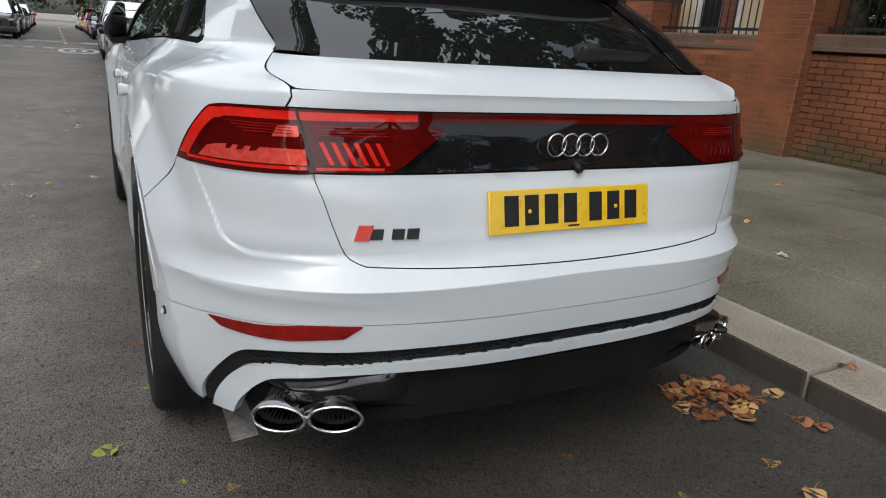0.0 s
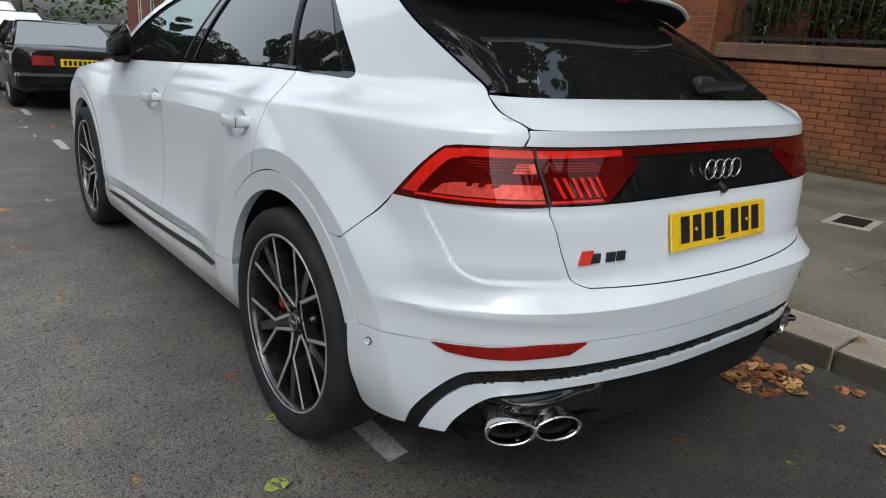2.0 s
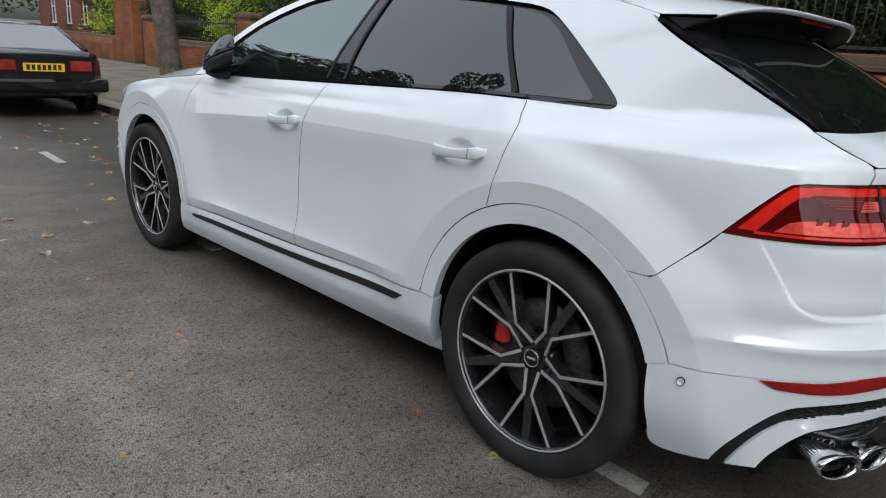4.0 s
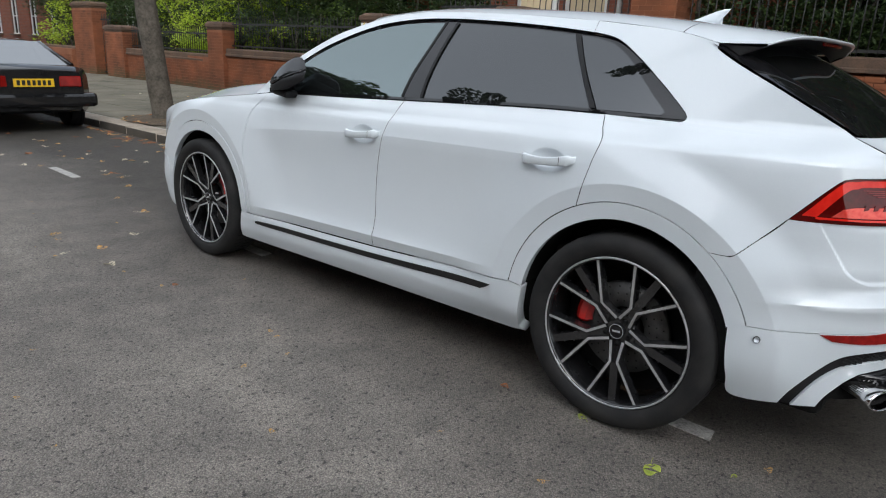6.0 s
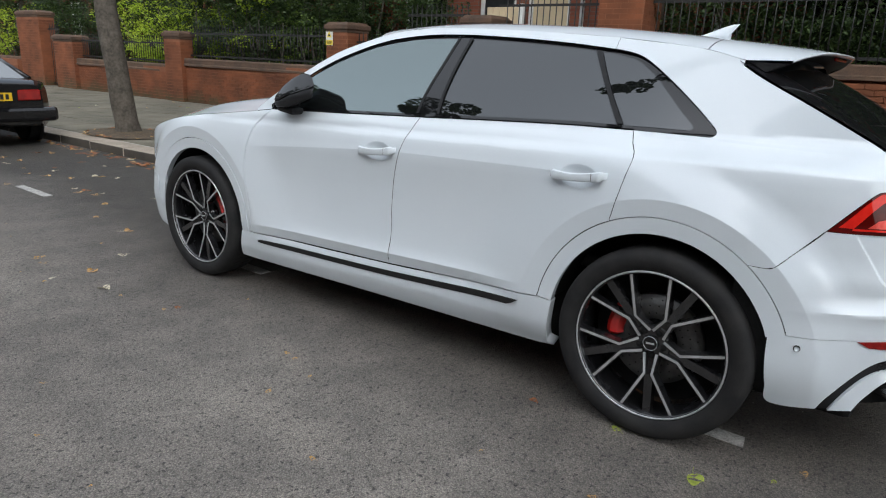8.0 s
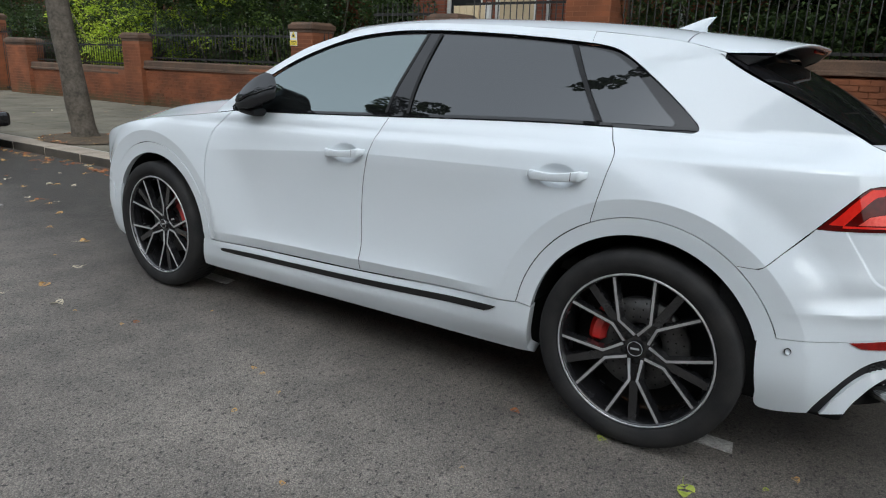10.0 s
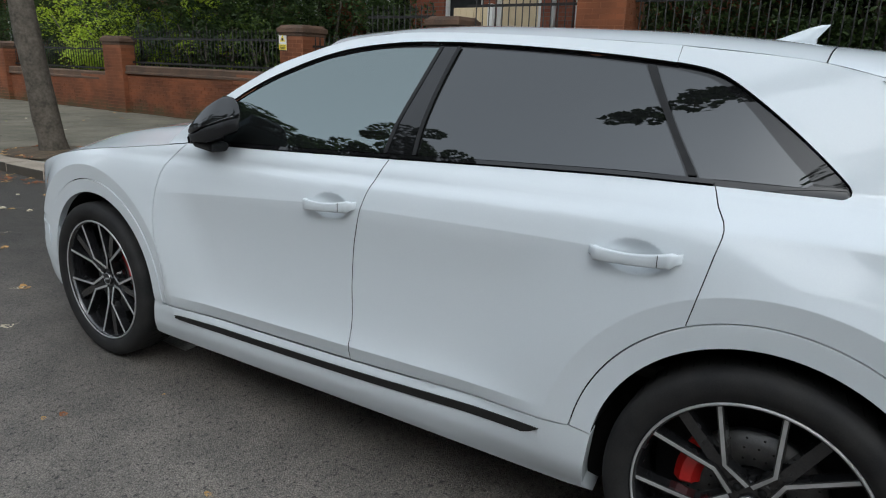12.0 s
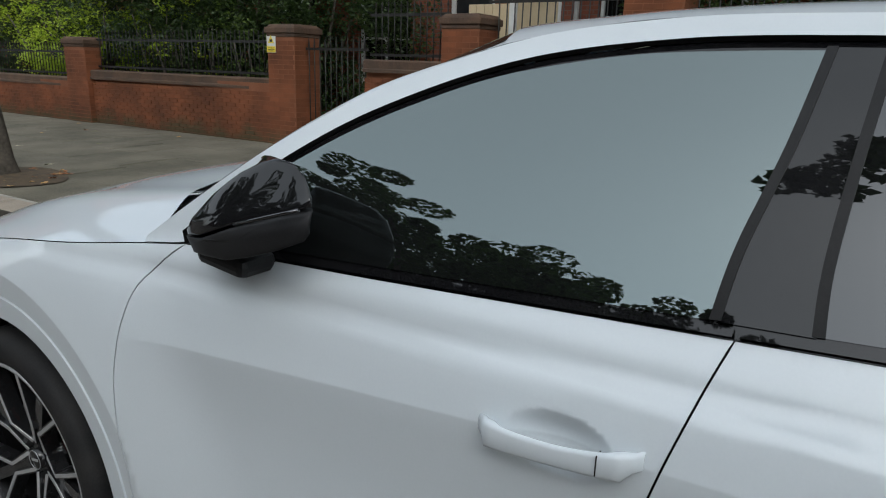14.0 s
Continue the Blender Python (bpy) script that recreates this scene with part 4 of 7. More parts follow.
for t in range(9):
    k = t / 8
    y = .33 - .20 * k
    h = .006 + .066 * ease(.15, 1.0, k)
    half = .030 * (1 - .62 * k)
    zr = roof_at(.33 - .155 * k, 0).z
    fin_rows.append([Vector((half * c, y - .035 * (hh > .9) * k, zr - .006 + h * hh)) for c, hh in ((-1, 0), (-.8, .35), (-.4, .8), (-.12, 1), (.12, 1), (.4, .8), (.8, .35), (1, 0))])
part("antenna_fin", loft(fin_rows), PAINT, car, "white shark-fin roof antenna")

wiper = part("rear_wiper", loft([[on_window(.60, .055) + Vector((.26 * k + .0, -.022 - .012 * math.sin(2 * math.pi * q / 10), .022 + .014 * math.sin(2 * math.pi * q / 10) + .012 * math.cos(2 * math.pi * q / 10) * (1.6 - k))) for q in range(10)] for k in (0, .12, .3, .6, .9, 1.0)]), TRIM, car, "black rear wiper arm")
part("wiper_hub", box(bmesh.new(), Matrix.Translation(on_window(.63, .085) + Vector((0, -.026, .020))) @ pose(0, 0, 0, 50, 0, -8), .10, .06, .035, bevel=.014, taper=.7), TRIM, wiper)

# light band across the tail
def band_piece(name, loop, material, far=False, lift=.003, parent=None, depth=.004, label="", step=.02):
    return one_side(name, loop, material, far, label, parent, lift=lift, depth=depth, gap=0.0, step=step)


lamp_bar = rear_panel("light_band", band, GLOSS_BLACK, "gloss black band between the tail lights", parent=gate, step=.02, lift=-.002, gap=.001)
for far in (False, True):
    lens_loop = run(list(reversed(LAMP_LOW)), yz(*LAMP_EDGE), wz((.70, 1.092), (.55, 1.092), (.42, 1.092)), wz((.42, 1.092), (.40, 1.068)), wz((.40, 1.068), (.36, 1.045), (.45, .985), (.50, .957)), wz((.50, .957), (.60, .956), (.677, .955)))
    lens = one_side("tail_light", lens_loop, LENS, far, "red tail light cluster", None, lift=.002, depth=.006, gap=.001, step=.02)
    # pale bar below the upper edge, clear block by the joint, pale panel over a bright lower line
    pale, vivid = (LENS, LENS) if far else (LENS_PALE, LENS_BRIGHT)
    hi = yz((-.672, 1.080), (-.70, 1.084)) + wz((.705, 1.085), (.55, 1.086), (.43, 1.086))
    lo = wz((.43, 1.070), (.55, 1.068), (.705, 1.066)) + yz((-.70, 1.064), (-.680, 1.060))
    band_piece("light_guide", run(hi, wz((.43, 1.086), (.43, 1.067)), lo, yz((-.680, 1.060), (-.672, 1.080))), vivid, far, .004, lens, label="" if far else "bright red light guide")
    band_piece("light_guide", run(yz((-.655, .992), (-.685, 1.000), (-.72, 1.002)) + wz((.70, 1.003), (.690, 1.003)), wz((.690, 1.003), (.687, .970)), wz((.687, .970), (.70, .970)) + yz((-.72, .968), (-.66, .967), (-.630, .966)), yz((-.630, .966), (-.655, .992))), pale, far, .004, lens, label="" if far else "pale red lamp panel")
    band_piece("light_guide", run(wz((.668, 1.000), (.56, .998), (.50, .996)), wz((.50, .996), (.53, .970)), wz((.53, .970), (.60, .970), (.668, .970)), wz((.668, .970), (.668, 1.000))), LENS, far, .004, lens)
    band_piece("light_guide", run(yz((-.590, .962), (-.66, .9635)) + wz((.72, .966), (.688, .9665)), wz((.688, .9665), (.688, .960)), wz((.688, .960), (.72, .959)) + yz((-.66, .957), (-.590, .955)), yz((-.590, .955), (-.590, .962))), vivid, far, .0055, lens, label="" if far else "bright red lower light line")
    band_piece("light_guide", run(wz((.670, .966), (.60, .967), (.52, .967)), wz((.52, .967), (.522, .961)), wz((.522, .961), (.60, .961), (.670, .960)), wz((.670, .960), (.670, .966))), vivid, far, .0055, lens)
    band_piece("light_guide", run(yz((-.552, .962), (-.600, 1.024), (-.640, 1.072), (-.655, 1.079), (-.672, 1.080)), yz((-.672, 1.080), (-.680, 1.060), (-.662, 1.054), (-.640, 1.030), (-.612, .990), (-.592, .962)), yz((-.592, .962), (-.552, .962))), vivid, far, .005, lens, label="" if far else "bright red slanting light guide")
    for k in range(6):
        w = .660 - .025 * k
        band_piece("lamp_fin", run(wz((w, 1.020), (w - .010, 1.020)), wz((w - .010, 1.020), (w - .030, .972)), wz((w - .030, .972), (w - .020, .972)), wz((w - .020, .972), (w, 1.020))), vivid, far, .006, lens, depth=.002, step=.03)
    for k in range(3):
        y = -.705 - .022 * k
        band_piece("lamp_fin", run(yz((y, 1.010), (y - .012, 1.010)), yz((y - .012, 1.010), (y - .008, .994)), yz((y - .008, .994), (y + .002, .992)), yz((y + .002, .992), (y, 1.010))), LENS, far, .006, lens, depth=.002, step=.03)
    band_piece("lamp_slat", run(wz((.66, 1.054), (.50, 1.052), (.46, 1.050)), wz((.46, 1.050), (.47, 1.030)), wz((.47, 1.030), (.56, 1.028), (.66, 1.028)), wz((.66, 1.028), (.66, 1.054))), LENS, far, .005, lens)
    band_piece("lamp_slat", run(yz((-.768, 1.052)) + wz((.71, 1.053), (.700, 1.053)), wz((.700, 1.053), (.698, 1.030)), wz((.698, 1.030), (.71, 1.029)) + yz((-.768, 1.028)), yz((-.768, 1.028), (-.768, 1.052))), pale, far, .005, lens)
    # fine ribs inside the upper chamber
    for k in range(4):
        z = 1.0345 + .0062 * k
        band_piece("lamp_rib", run(yz((-.690 - .012 * (3 - k), z + .0022)) + wz((.712, z + .0022)), wz((.712, z + .0022), (.712, z)), wz((.712, z)) + yz((-.690 - .012 * (3 - k), z)), yz((-.690 - .012 * (3 - k), z), (-.690 - .012 * (3 - k), z + .0022))), LENS_MID, far, .0062, lens, depth=.001, step=.03)
        band_piece("lamp_rib", run(wz((.668, z + .0022), (.50 + .01 * k, z + .0022)), wz((.50 + .01 * k, z + .0022), (.50 + .01 * k, z)), wz((.50 + .01 * k, z), (.668, z)), wz((.668, z), (.668, z + .0022))), LENS_MID, far, .0062, lens, depth=.001, step=.03)
    seam_loop = run(wz((.704, 1.092), (.690, 1.02), (.680, .955)), wz((.674, .955), (.684, 1.02), (.698, 1.092)))
    band_piece("lamp_gap", seam_loop, INK, far, .0075, lens, depth=.002)
    if far:
        continue
    chrome_line = wz((.485, .958), (.43, .995), (.385, 1.025))
    band_piece("lamp_chrome", run(chrome_line, list(reversed([(s + .005, z) for s, z in chrome_line]))), DARK_CHROME, far, .004, lens, depth=.002)
red = run([(1.0, 1.090)] + wz((.2, 1.090), (.43, 1.090)), wz((.43, 1.090), (.43, 1.066)), wz((.43, 1.066), (.2, 1.067)) + [(1.0, 1.067)])
rear_panel("light_guide", red, LENS, "dark red light guide strip", parent=lamp_bar, lift=.002, depth=.003, gap=0.0, step=.02)

# four plain chrome rings as the maker's sign, as one emblem
emblem = bmesh.new()
for k in range(4):
    cx = .020 + .046 * (k - 1.5)
    ringm = tube([Vector((cx + .029 * math.cos(2 * math.pi * q / 28), -.8765, 1.018 + .029 * math.sin(2 * math.pi * q / 28))) for q in range(28)], .0028, 6, True)
    tmp = bpy.data.meshes.new("tmp")
    ringm.to_mesh(tmp)
    ringm.free()
    emblem.from_mesh(tmp)
    bpy.data.meshes.remove(tmp)
part("emblem", emblem, CHROME, lamp_bar, "plain chrome ring emblem")
part("rear_camera", lathe([(0, 0), (0, .010), (.012, .012), (.03, .012)], Matrix.Translation((.02, -.898, .953)) @ pose(0, 0, 0, 0, -30, 90), 16), TRIM, gate)

# number plate with plain bars, model badge as plain blocks
def gate_frame(w, z):
    s = tail_s(z, w=abs(w))
    s = s if w <= 0 else 2 - s
    p = on_tail(s, z)
    return p


tilt = math.degrees(math.atan2(.0235, .11))
plate_m = Matrix.Translation((0, -.912, .857)) @ pose(0, 0, 0, -tilt, 0, 0)
plate = part("number_plate", box(bmesh.new(), plate_m, .52, .007, .111, bevel=.003), PLATE, car, "yellow rear number plate with plain black bars")
for x in (-.194, -.133, -.072, -.011, .072, .133, .194):
    part("plate_bar", box(bmesh.new(), plate_m @ Matrix.Translation((x, -.0045, .003)), .042, .002, .077, bevel=.0006), INK, plate)
for x in (-.14, .14):
    part("plate_screw", lathe([(-.002, 0), (-.002, .005), (.001, .006)], plate_m @ Matrix.Translation((x, -.0055, .0)) @ pose(0, 0, 0, 0, 0, 90), 12), PLATE, plate)
part("plate_mark", box(bmesh.new(), plate_m @ Matrix.Translation((0, -.0042, -.044)), .036, .0012, .005), INK, plate)


def badge_piece(x0, x1, z0, z1, lean, material, parent=None):
    """A leaning block laid on the tailgate."""
    ring_f, ring_b = [], []
    for x, z in ((x0, z0), (x1, z0), (x1 + lean, z1), (x0 + lean, z1)):
        p = gate_frame(x, z)
        ring_f.append(p + Vector((-.0005, -.006, 0)))
        ring_b.append(p + Vector((0, .002, 0)))
    return part("model_badge" if parent is None else "badge_block", loft([ring_b, ring_f], smooth=False), material, parent or car, "red and black model badge of plain blocks" if parent is None else "")


badge = badge_piece(-.592, -.560, .802, .838, .012, BADGE_RED)
for x0 in (-.556, -.506, -.470):
    badge_piece(x0, x0 + .028, .805, .829, .004, INK, badge)

# wheels
def wheel(m, far):
    """One alloy wheel, facing -x, with tyre, disc and caliper."""
    w = part("wheel", lathe([(-.092, .305), (-.098, .303), (-.100, .297), (-.094, .291), (-.080, .287), (-.03, .282), (.11, .285), (.125, .302)], n=72), RIM_BLACK, car)
    part("rim_edge", lathe([(-.097, .3042), (-.102, .3025), (-.102, .2975), (-.097, .2955)], n=72), SILVER, w, "machined rim edge")
    side_prof = [(-.085, .300), (-.100, .3075), (-.110, .322), (-.115, .340), (-.114, .360), (-.107, .377), (-.094, .3868), (-.07, .391), (0, .392), (.07, .391), (.10, .3865), (.125, .36), (.128, .335), (.10, .300)]
    tyre = part("tyre", lathe(side_prof, n=96), RUBBER, w, "black low-profile tyre")
    treads = bmesh.new()
    for k in range(60):
        for x in (-.05, .02):
            a = 2 * math.pi * (k + (.5 if x > 0 else 0)) / 60
            r = .3905 if x < 0 else .3915
            box(treads, pose(0, 0, 0, math.degrees(a), 0, 0) @ Matrix.Translation((x + .02, 0, r)) @ pose(0, 0, 0, 0, 0, 12), .05, .004, .003)
    tagged(part("tread", treads, DARK, tyre), kind="stuff")
    R = .293

    def spoke(path, wide, deep, x0, material, name, face=None):
        """A tapered bar along radial points (radius, degrees)."""
        pts = [Vector((0, r * math.cos(radians(a)), r * math.sin(radians(a)))) for r, a in path]
        secs = []
        for i, p in enumerate(pts):
            d = (pts[min(i + 1, len(pts) - 1)] - pts[max(i - 1, 0)]).normalized()
            nrm = Vector((0, -d.z, d.y))
            if 0 < i < len(pts) - 1:
                d1, d2 = (p - pts[i - 1]).normalized(), (pts[i + 1] - p).normalized()
                nrm = nrm / max(.5, math.cos(d1.angle(d2) / 2))
            r = p.length / R
            x = x0 + .055 * (1 - r) ** 2 - .020 * (1 - r) * r
            h = wide[i] / 2
            secs.append([p + nrm * h + Vector((x, 0, 0)), p - nrm * h + Vector((x, 0, 0)), p - nrm * h * 1.15 + Vector((x + deep, 0, 0)), p + nrm * h * 1.15 + Vector((x + deep, 0, 0))])
        return part(name, loft(secs, smooth=False), material, w)
    for k in range(5):
        mid = 90 + 72 * k
        for sg in (1, -1):
            run_ = [(.052, mid + sg * 6), (.125, mid + sg * 29), (.29, mid + sg * 15.5)]
            spoke(run_, (.020, .017, .017), .040, -.088, RIM_BLACK, "spoke")
            spoke(run_, (.011, .0095, .0095), .004, -.0895, SILVER, "spoke_face")
        spoke([(.04, mid + 36), (.13, mid + 36), (.29, mid + 36)], (.044, .034, .030), .035, -.080, RIM_BLACK, "spoke")
        spoke([(.03, mid + 31), (.055, mid + 36), (.075, mid + 36)], (.02, .03, .03), .03, -.084, RIM_BLACK, "spoke")
        part("wheel_bolt", lathe([(-.056, 0), (-.056, .010), (-.03, .011)], pose(0, .052 * math.cos(radians(mid + 36)), .052 * math.sin(radians(mid + 36))), 10), DARK, w)
    part("hub", lathe([(-.047, .0), (-.047, .050), (-.041, .066), (-.005, .07), (.02, .08)], n=40), RIM_BLACK, w)
    cap = part("hub_cap", lathe([(-.064, 0), (-.064, .026), (-.062, .030), (-.041, .031)], n=32), GLOSS_BLACK, w)
    part("cap_ring", lathe([(-.0645, .0275), (-.066, .0285), (-.0645, .0295)], n=32), SILVER, cap)
    part("cap_emblem", box(bmesh.new(), pose(-.0645, 0, 0), .002, .034, .008, bevel=.001), SILVER, cap)
    disc = part("brake_disc", lathe([(.0, .085), (-.005, .09), (-.005, .185), (.02, .187), (.02, .08)], n=64), STEEL, w, "drilled steel brake disc")
    # drill holes are flat black discs, the dark of their depth painted on
    holes = bmesh.new()
    for k in range(24):
        for r in (.11, .14, .168):
            a = 2 * math.pi * (k + r * 9) / 24
            bmesh.ops.create_circle(holes, cap_ends=True, segments=8, radius=.0035, matrix=pose(-.0058, r * math.cos(a), r * math.sin(a), 0, 90, 0))
    tagged(part("disc_drilling", holes, SOOT_HOLE, disc), kind="stuff")
    front = m.translation.y > 1.5
    a0 = 158 if front != far else 22
    n = 12
    secs = []
    for i in range(n + 1):
        a = radians(a0 - 24 + 48 * i / n)
        lo, hi = .135, .205
        e = .012 * (i in (0, n))
        secs.append([Vector((x, r * -math.cos(a) * -1, r * math.sin(a))) for x, r in ((-.012 + e, lo + e), (-.030 + e, lo + .02), (-.030 + e, hi - .02), (-.012, hi - e), (.03, hi), (.03, lo))])
    part("caliper", loft(secs, smooth=False), CALIPER, w, "red brake caliper")
    part("wheel_back", lathe([(.06, .0), (.06, .279)], n=48), DARK, w)
    w.matrix_basis = m
    return w


# a wheel faces -x; its own y axis points to the car's rear end when seen on the near flank
for y in (0.0, 2.995):
    for far in (False, True):
        m = Matrix.Translation((-.895 if y < 1 else -.900, y + (.012 if y > 1 else 0), .392)) @ pose(0, 0, 0, -5 if y < 1 else -12, 0, 0)
        if far:
            m = Matrix.Translation((.895, y, .392)) @ pose(0, 0, 0, 0, 0, 180)
        wheel(m, far)

# cabin
cabin_floor = part("cabin_floor", box(bmesh.new(), pose(0, 1.15, .62), 1.6, 2.6, .06, bevel=.02), LEATHER, car)
for x in (-.37, .37):
    for y in (1.42, .55):
        seat = part("seat", box(bmesh.new(), pose(x, y + .18, .80, 6, 0, 0), .50, .52, .16, bevel=.06, seg=3), LEATHER, car, "black leather seat")
        part("seat_back", box(bmesh.new(), pose(x, y - .14, 1.08, 14, 0, 0), .48, .13, .58, bevel=.055, taper=.86, seg=3), LEATHER, seat)
        part("headrest", box(bmesh.new(), pose(x, y - .235, 1.41, 12, 0, 0), .26, .10, .16, bevel=.04, seg=3), LEATHER, seat)
part("dashboard", loft([[Vector((x, 2.20 + .34 * c, .95 + .17 * s + (.02 if abs(x) < .5 else 0))) for c, s in ((-1, -.9), (-.95, .2), (-.6, .8), (0, 1.0), (.9, 1.05), (1, -.9))] for x in (-.80, -.5, 0, .5, .80)]), LEATHER, car)
wheel_rim = [Vector((.37 + .185 * math.cos(2 * math.pi * k / 32), 1.84 - .06 * math.sin(2 * math.pi * k / 32), 1.07 + .175 * math.sin(2 * math.pi * k / 32))) for k in range(32)]
steer = part("steering_wheel", tube(wheel_rim, .016, 8, True), LEATHER, car, "black steering wheel")
part("steering_hub", box(bmesh.new(), pose(.37, 1.85, 1.065, -70, 0, 0), .17, .11, .05, bevel=.02), LEATHER, steer)
for a in (0, 180, 270):
    part("steering_spoke", tube([(.37, 1.85, 1.065), (.37 + .18 * math.cos(radians(a)), 1.84 - .06 * math.sin(radians(a)), 1.07 + .17 * math.sin(radians(a)))], .012, 6), SILVER, steer)

# ---- ground, pavement, markings ----
def asphalt():
    m, nt, b, link = shader("asphalt")
    co = nt.nodes.new("ShaderNodeNewGeometry").outputs["Position"]
    def noise_at(s, d, r=.55):
        n = nt.nodes.new("ShaderNodeTexNoise")
        n.inputs["Scale"].default_value, n.inputs["Detail"].default_value, n.inputs["Roughness"].default_value = s, d, r
        link(co, n.inputs["Vector"])
        return n.outputs["Fac"]
    def cells(s):
        n = nt.nodes.new("ShaderNodeTexVoronoi")
        n.inputs["Scale"].default_value = s
        link(co, n.inputs["Vector"])
        return n
    def ramp(src, p0, c0, p1, c1):
        n = nt.nodes.new("ShaderNodeValToRGB")
        e = n.color_ramp.elements
        e[0].position, e[1].position, e[0].color, e[1].color = p0, p1, (*c0, 1), (*c1, 1)
        link(src, n.inputs["Fac"])
        return n.outputs["Color"]
    def mult(a, c, fac=1.0, kind="MULTIPLY"):
        n = nt.nodes.new("ShaderNodeMix")
        n.data_type, n.blend_type = "RGBA", kind
        n.inputs["Factor"].default_value = fac
        link(a, n.inputs["A"])
        link(c, n.inputs["B"])
        return n.outputs["Result"]
    base = ramp(noise_at(.55, 7), .35, (.125, .120, .114), .68, (.180, .173, .164))
    stones = cells(165)
    speck = nt.nodes.new("ShaderNodeSeparateColor")
    link(stones.outputs["Color"], speck.inputs["Color"])
    # the driven lane is worn paler; under-car shade is tinted into the parking strip
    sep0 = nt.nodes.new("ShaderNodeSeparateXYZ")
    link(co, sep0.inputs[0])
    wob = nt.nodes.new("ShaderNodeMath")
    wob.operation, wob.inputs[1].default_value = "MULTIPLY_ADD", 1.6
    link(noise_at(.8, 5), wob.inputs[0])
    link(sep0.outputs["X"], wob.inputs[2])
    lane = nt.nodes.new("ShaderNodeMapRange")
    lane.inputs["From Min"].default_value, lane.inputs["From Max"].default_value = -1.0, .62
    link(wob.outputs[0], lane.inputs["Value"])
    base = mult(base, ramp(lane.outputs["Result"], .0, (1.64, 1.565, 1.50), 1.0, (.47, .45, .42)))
    col = mult(base, ramp(speck.outputs[0], .05, (.70, .70, .70), .95, (1.34, 1.32, 1.29)))
    pits = ramp(stones.outputs["Distance"], .0, (1.2, 1.2, 1.2), .75, (.60, .60, .60))
    col = mult(col, pits)
    col = mult(col, ramp(noise_at(4.5, 5), .38, (.84, .84, .84), .62, (1.09, 1.08, 1.07)))
    # worn-out binder leaves hollows between the stones, their shade put into the colour
    hollow = noise_at(44, 3, .62)
    col = mult(col, ramp(hollow, .58, (1.08, 1.07, 1.05), .645, (.30, .30, .31)))
    grit = cells(26)
    sep = nt.nodes.new("ShaderNodeSeparateColor")
    link(grit.outputs["Color"], sep.inputs["Color"])
    dots = nt.nodes.new("ShaderNodeMath")
    dots.operation = "LESS_THAN"
    dots.inputs[1].default_value = .085
    link(grit.outputs["Distance"], dots.inputs[0])
    rare = nt.nodes.new("ShaderNodeMath")
    rare.operation = "GREATER_THAN"
    rare.inputs[1].default_value = .955
    link(sep.outputs[1], rare.inputs[0])
    bothn = nt.nodes.new("ShaderNodeMath")
    bothn.operation = "MULTIPLY"
    link(dots.outputs[0], bothn.inputs[0])
    link(rare.outputs[0], bothn.inputs[1])
    chips = nt.nodes.new("ShaderNodeMix")
    chips.data_type = "RGBA"
    chips.inputs["B"].default_value = (.34, .32, .29, 1)
    link(bothn.outputs[0], chips.inputs["Factor"])
    link(col, chips.inputs["A"])
    link(chips.outputs["Result"], b.inputs["Base Color"])
    b.inputs["Roughness"].default_value = .64
    h = nt.nodes.new("ShaderNodeMath")
    h.operation = "SUBTRACT"
    sunk = nt.nodes.new("ShaderNodeMapRange")
    sunk.inputs["From Min"].default_value, sunk.inputs["From Max"].default_value, sunk.inputs["To Min"].default_value, sunk.inputs["To Max"].default_value = .57, .68, .75, .0
    link(hollow, sunk.inputs["Value"])
    link(sunk.outputs["Result"], h.inputs[0])
    link(stones.outputs["Distance"], h.inputs[1])
    bump = nt.nodes.new("ShaderNodeBump")
    bump.inputs["Strength"].default_value, bump.inputs["Distance"].default_value = 1.0, .007
    link(h.outputs[0], bump.inputs["Height"])
    link(bump.outputs["Normal"], b.inputs["Normal"])
    return m


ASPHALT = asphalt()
FLAG = mottled("flagstone", (0.052, 0.048, 0.030), (0.205, 0.185, 0.140), 1.3, rough=0.85, bump=0.45, bump_scale=70, fine=.5, dist=.003)
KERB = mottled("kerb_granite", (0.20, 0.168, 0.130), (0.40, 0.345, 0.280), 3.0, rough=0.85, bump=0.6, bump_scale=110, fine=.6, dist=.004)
KERB_FACE = mottled("kerb_face_dark", (0.035, 0.030, 0.024), (0.075, 0.064, 0.05), 4.0, rough=0.9, bump=0.5, bump_scale=90)
MORTAR = mottled("pale_mortar", (0.26, 0.245, 0.21), (0.40, 0.38, 0.34), 6.0, rough=0.9, bump=0.4, bump_scale=120)
ROAD_PAINT = mottled("worn_road_paint", (0.20, 0.195, 0.185), (0.50, 0.49, 0.46), 14.0, rough=0.8, bump=0.5, bump_scale=120, fine=.6, dist=.004)
FAR_PAINT = mottled("road_paint", (0.42, 0.41, 0.40), (0.62, 0.61, 0.59), 5.0, rough=0.8)
SOIL = mottled("tree_pit_soil", (0.05, 0.038, 0.025), (0.12, 0.085, 0.05), 12.0, rough=0.95, bump=0.9, bump_scale=60, dist=.01)

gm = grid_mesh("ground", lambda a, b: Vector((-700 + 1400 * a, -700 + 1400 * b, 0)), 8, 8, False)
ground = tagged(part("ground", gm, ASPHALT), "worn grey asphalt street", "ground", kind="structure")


def kerb_x(y):
    return 1.285 - .0125 * (y + .9)


# kerb stones
kerb = tagged(new("kerb"), "weathered granite kerb with a dark face", "kerb", kind="structure")
kerb_mesh = []
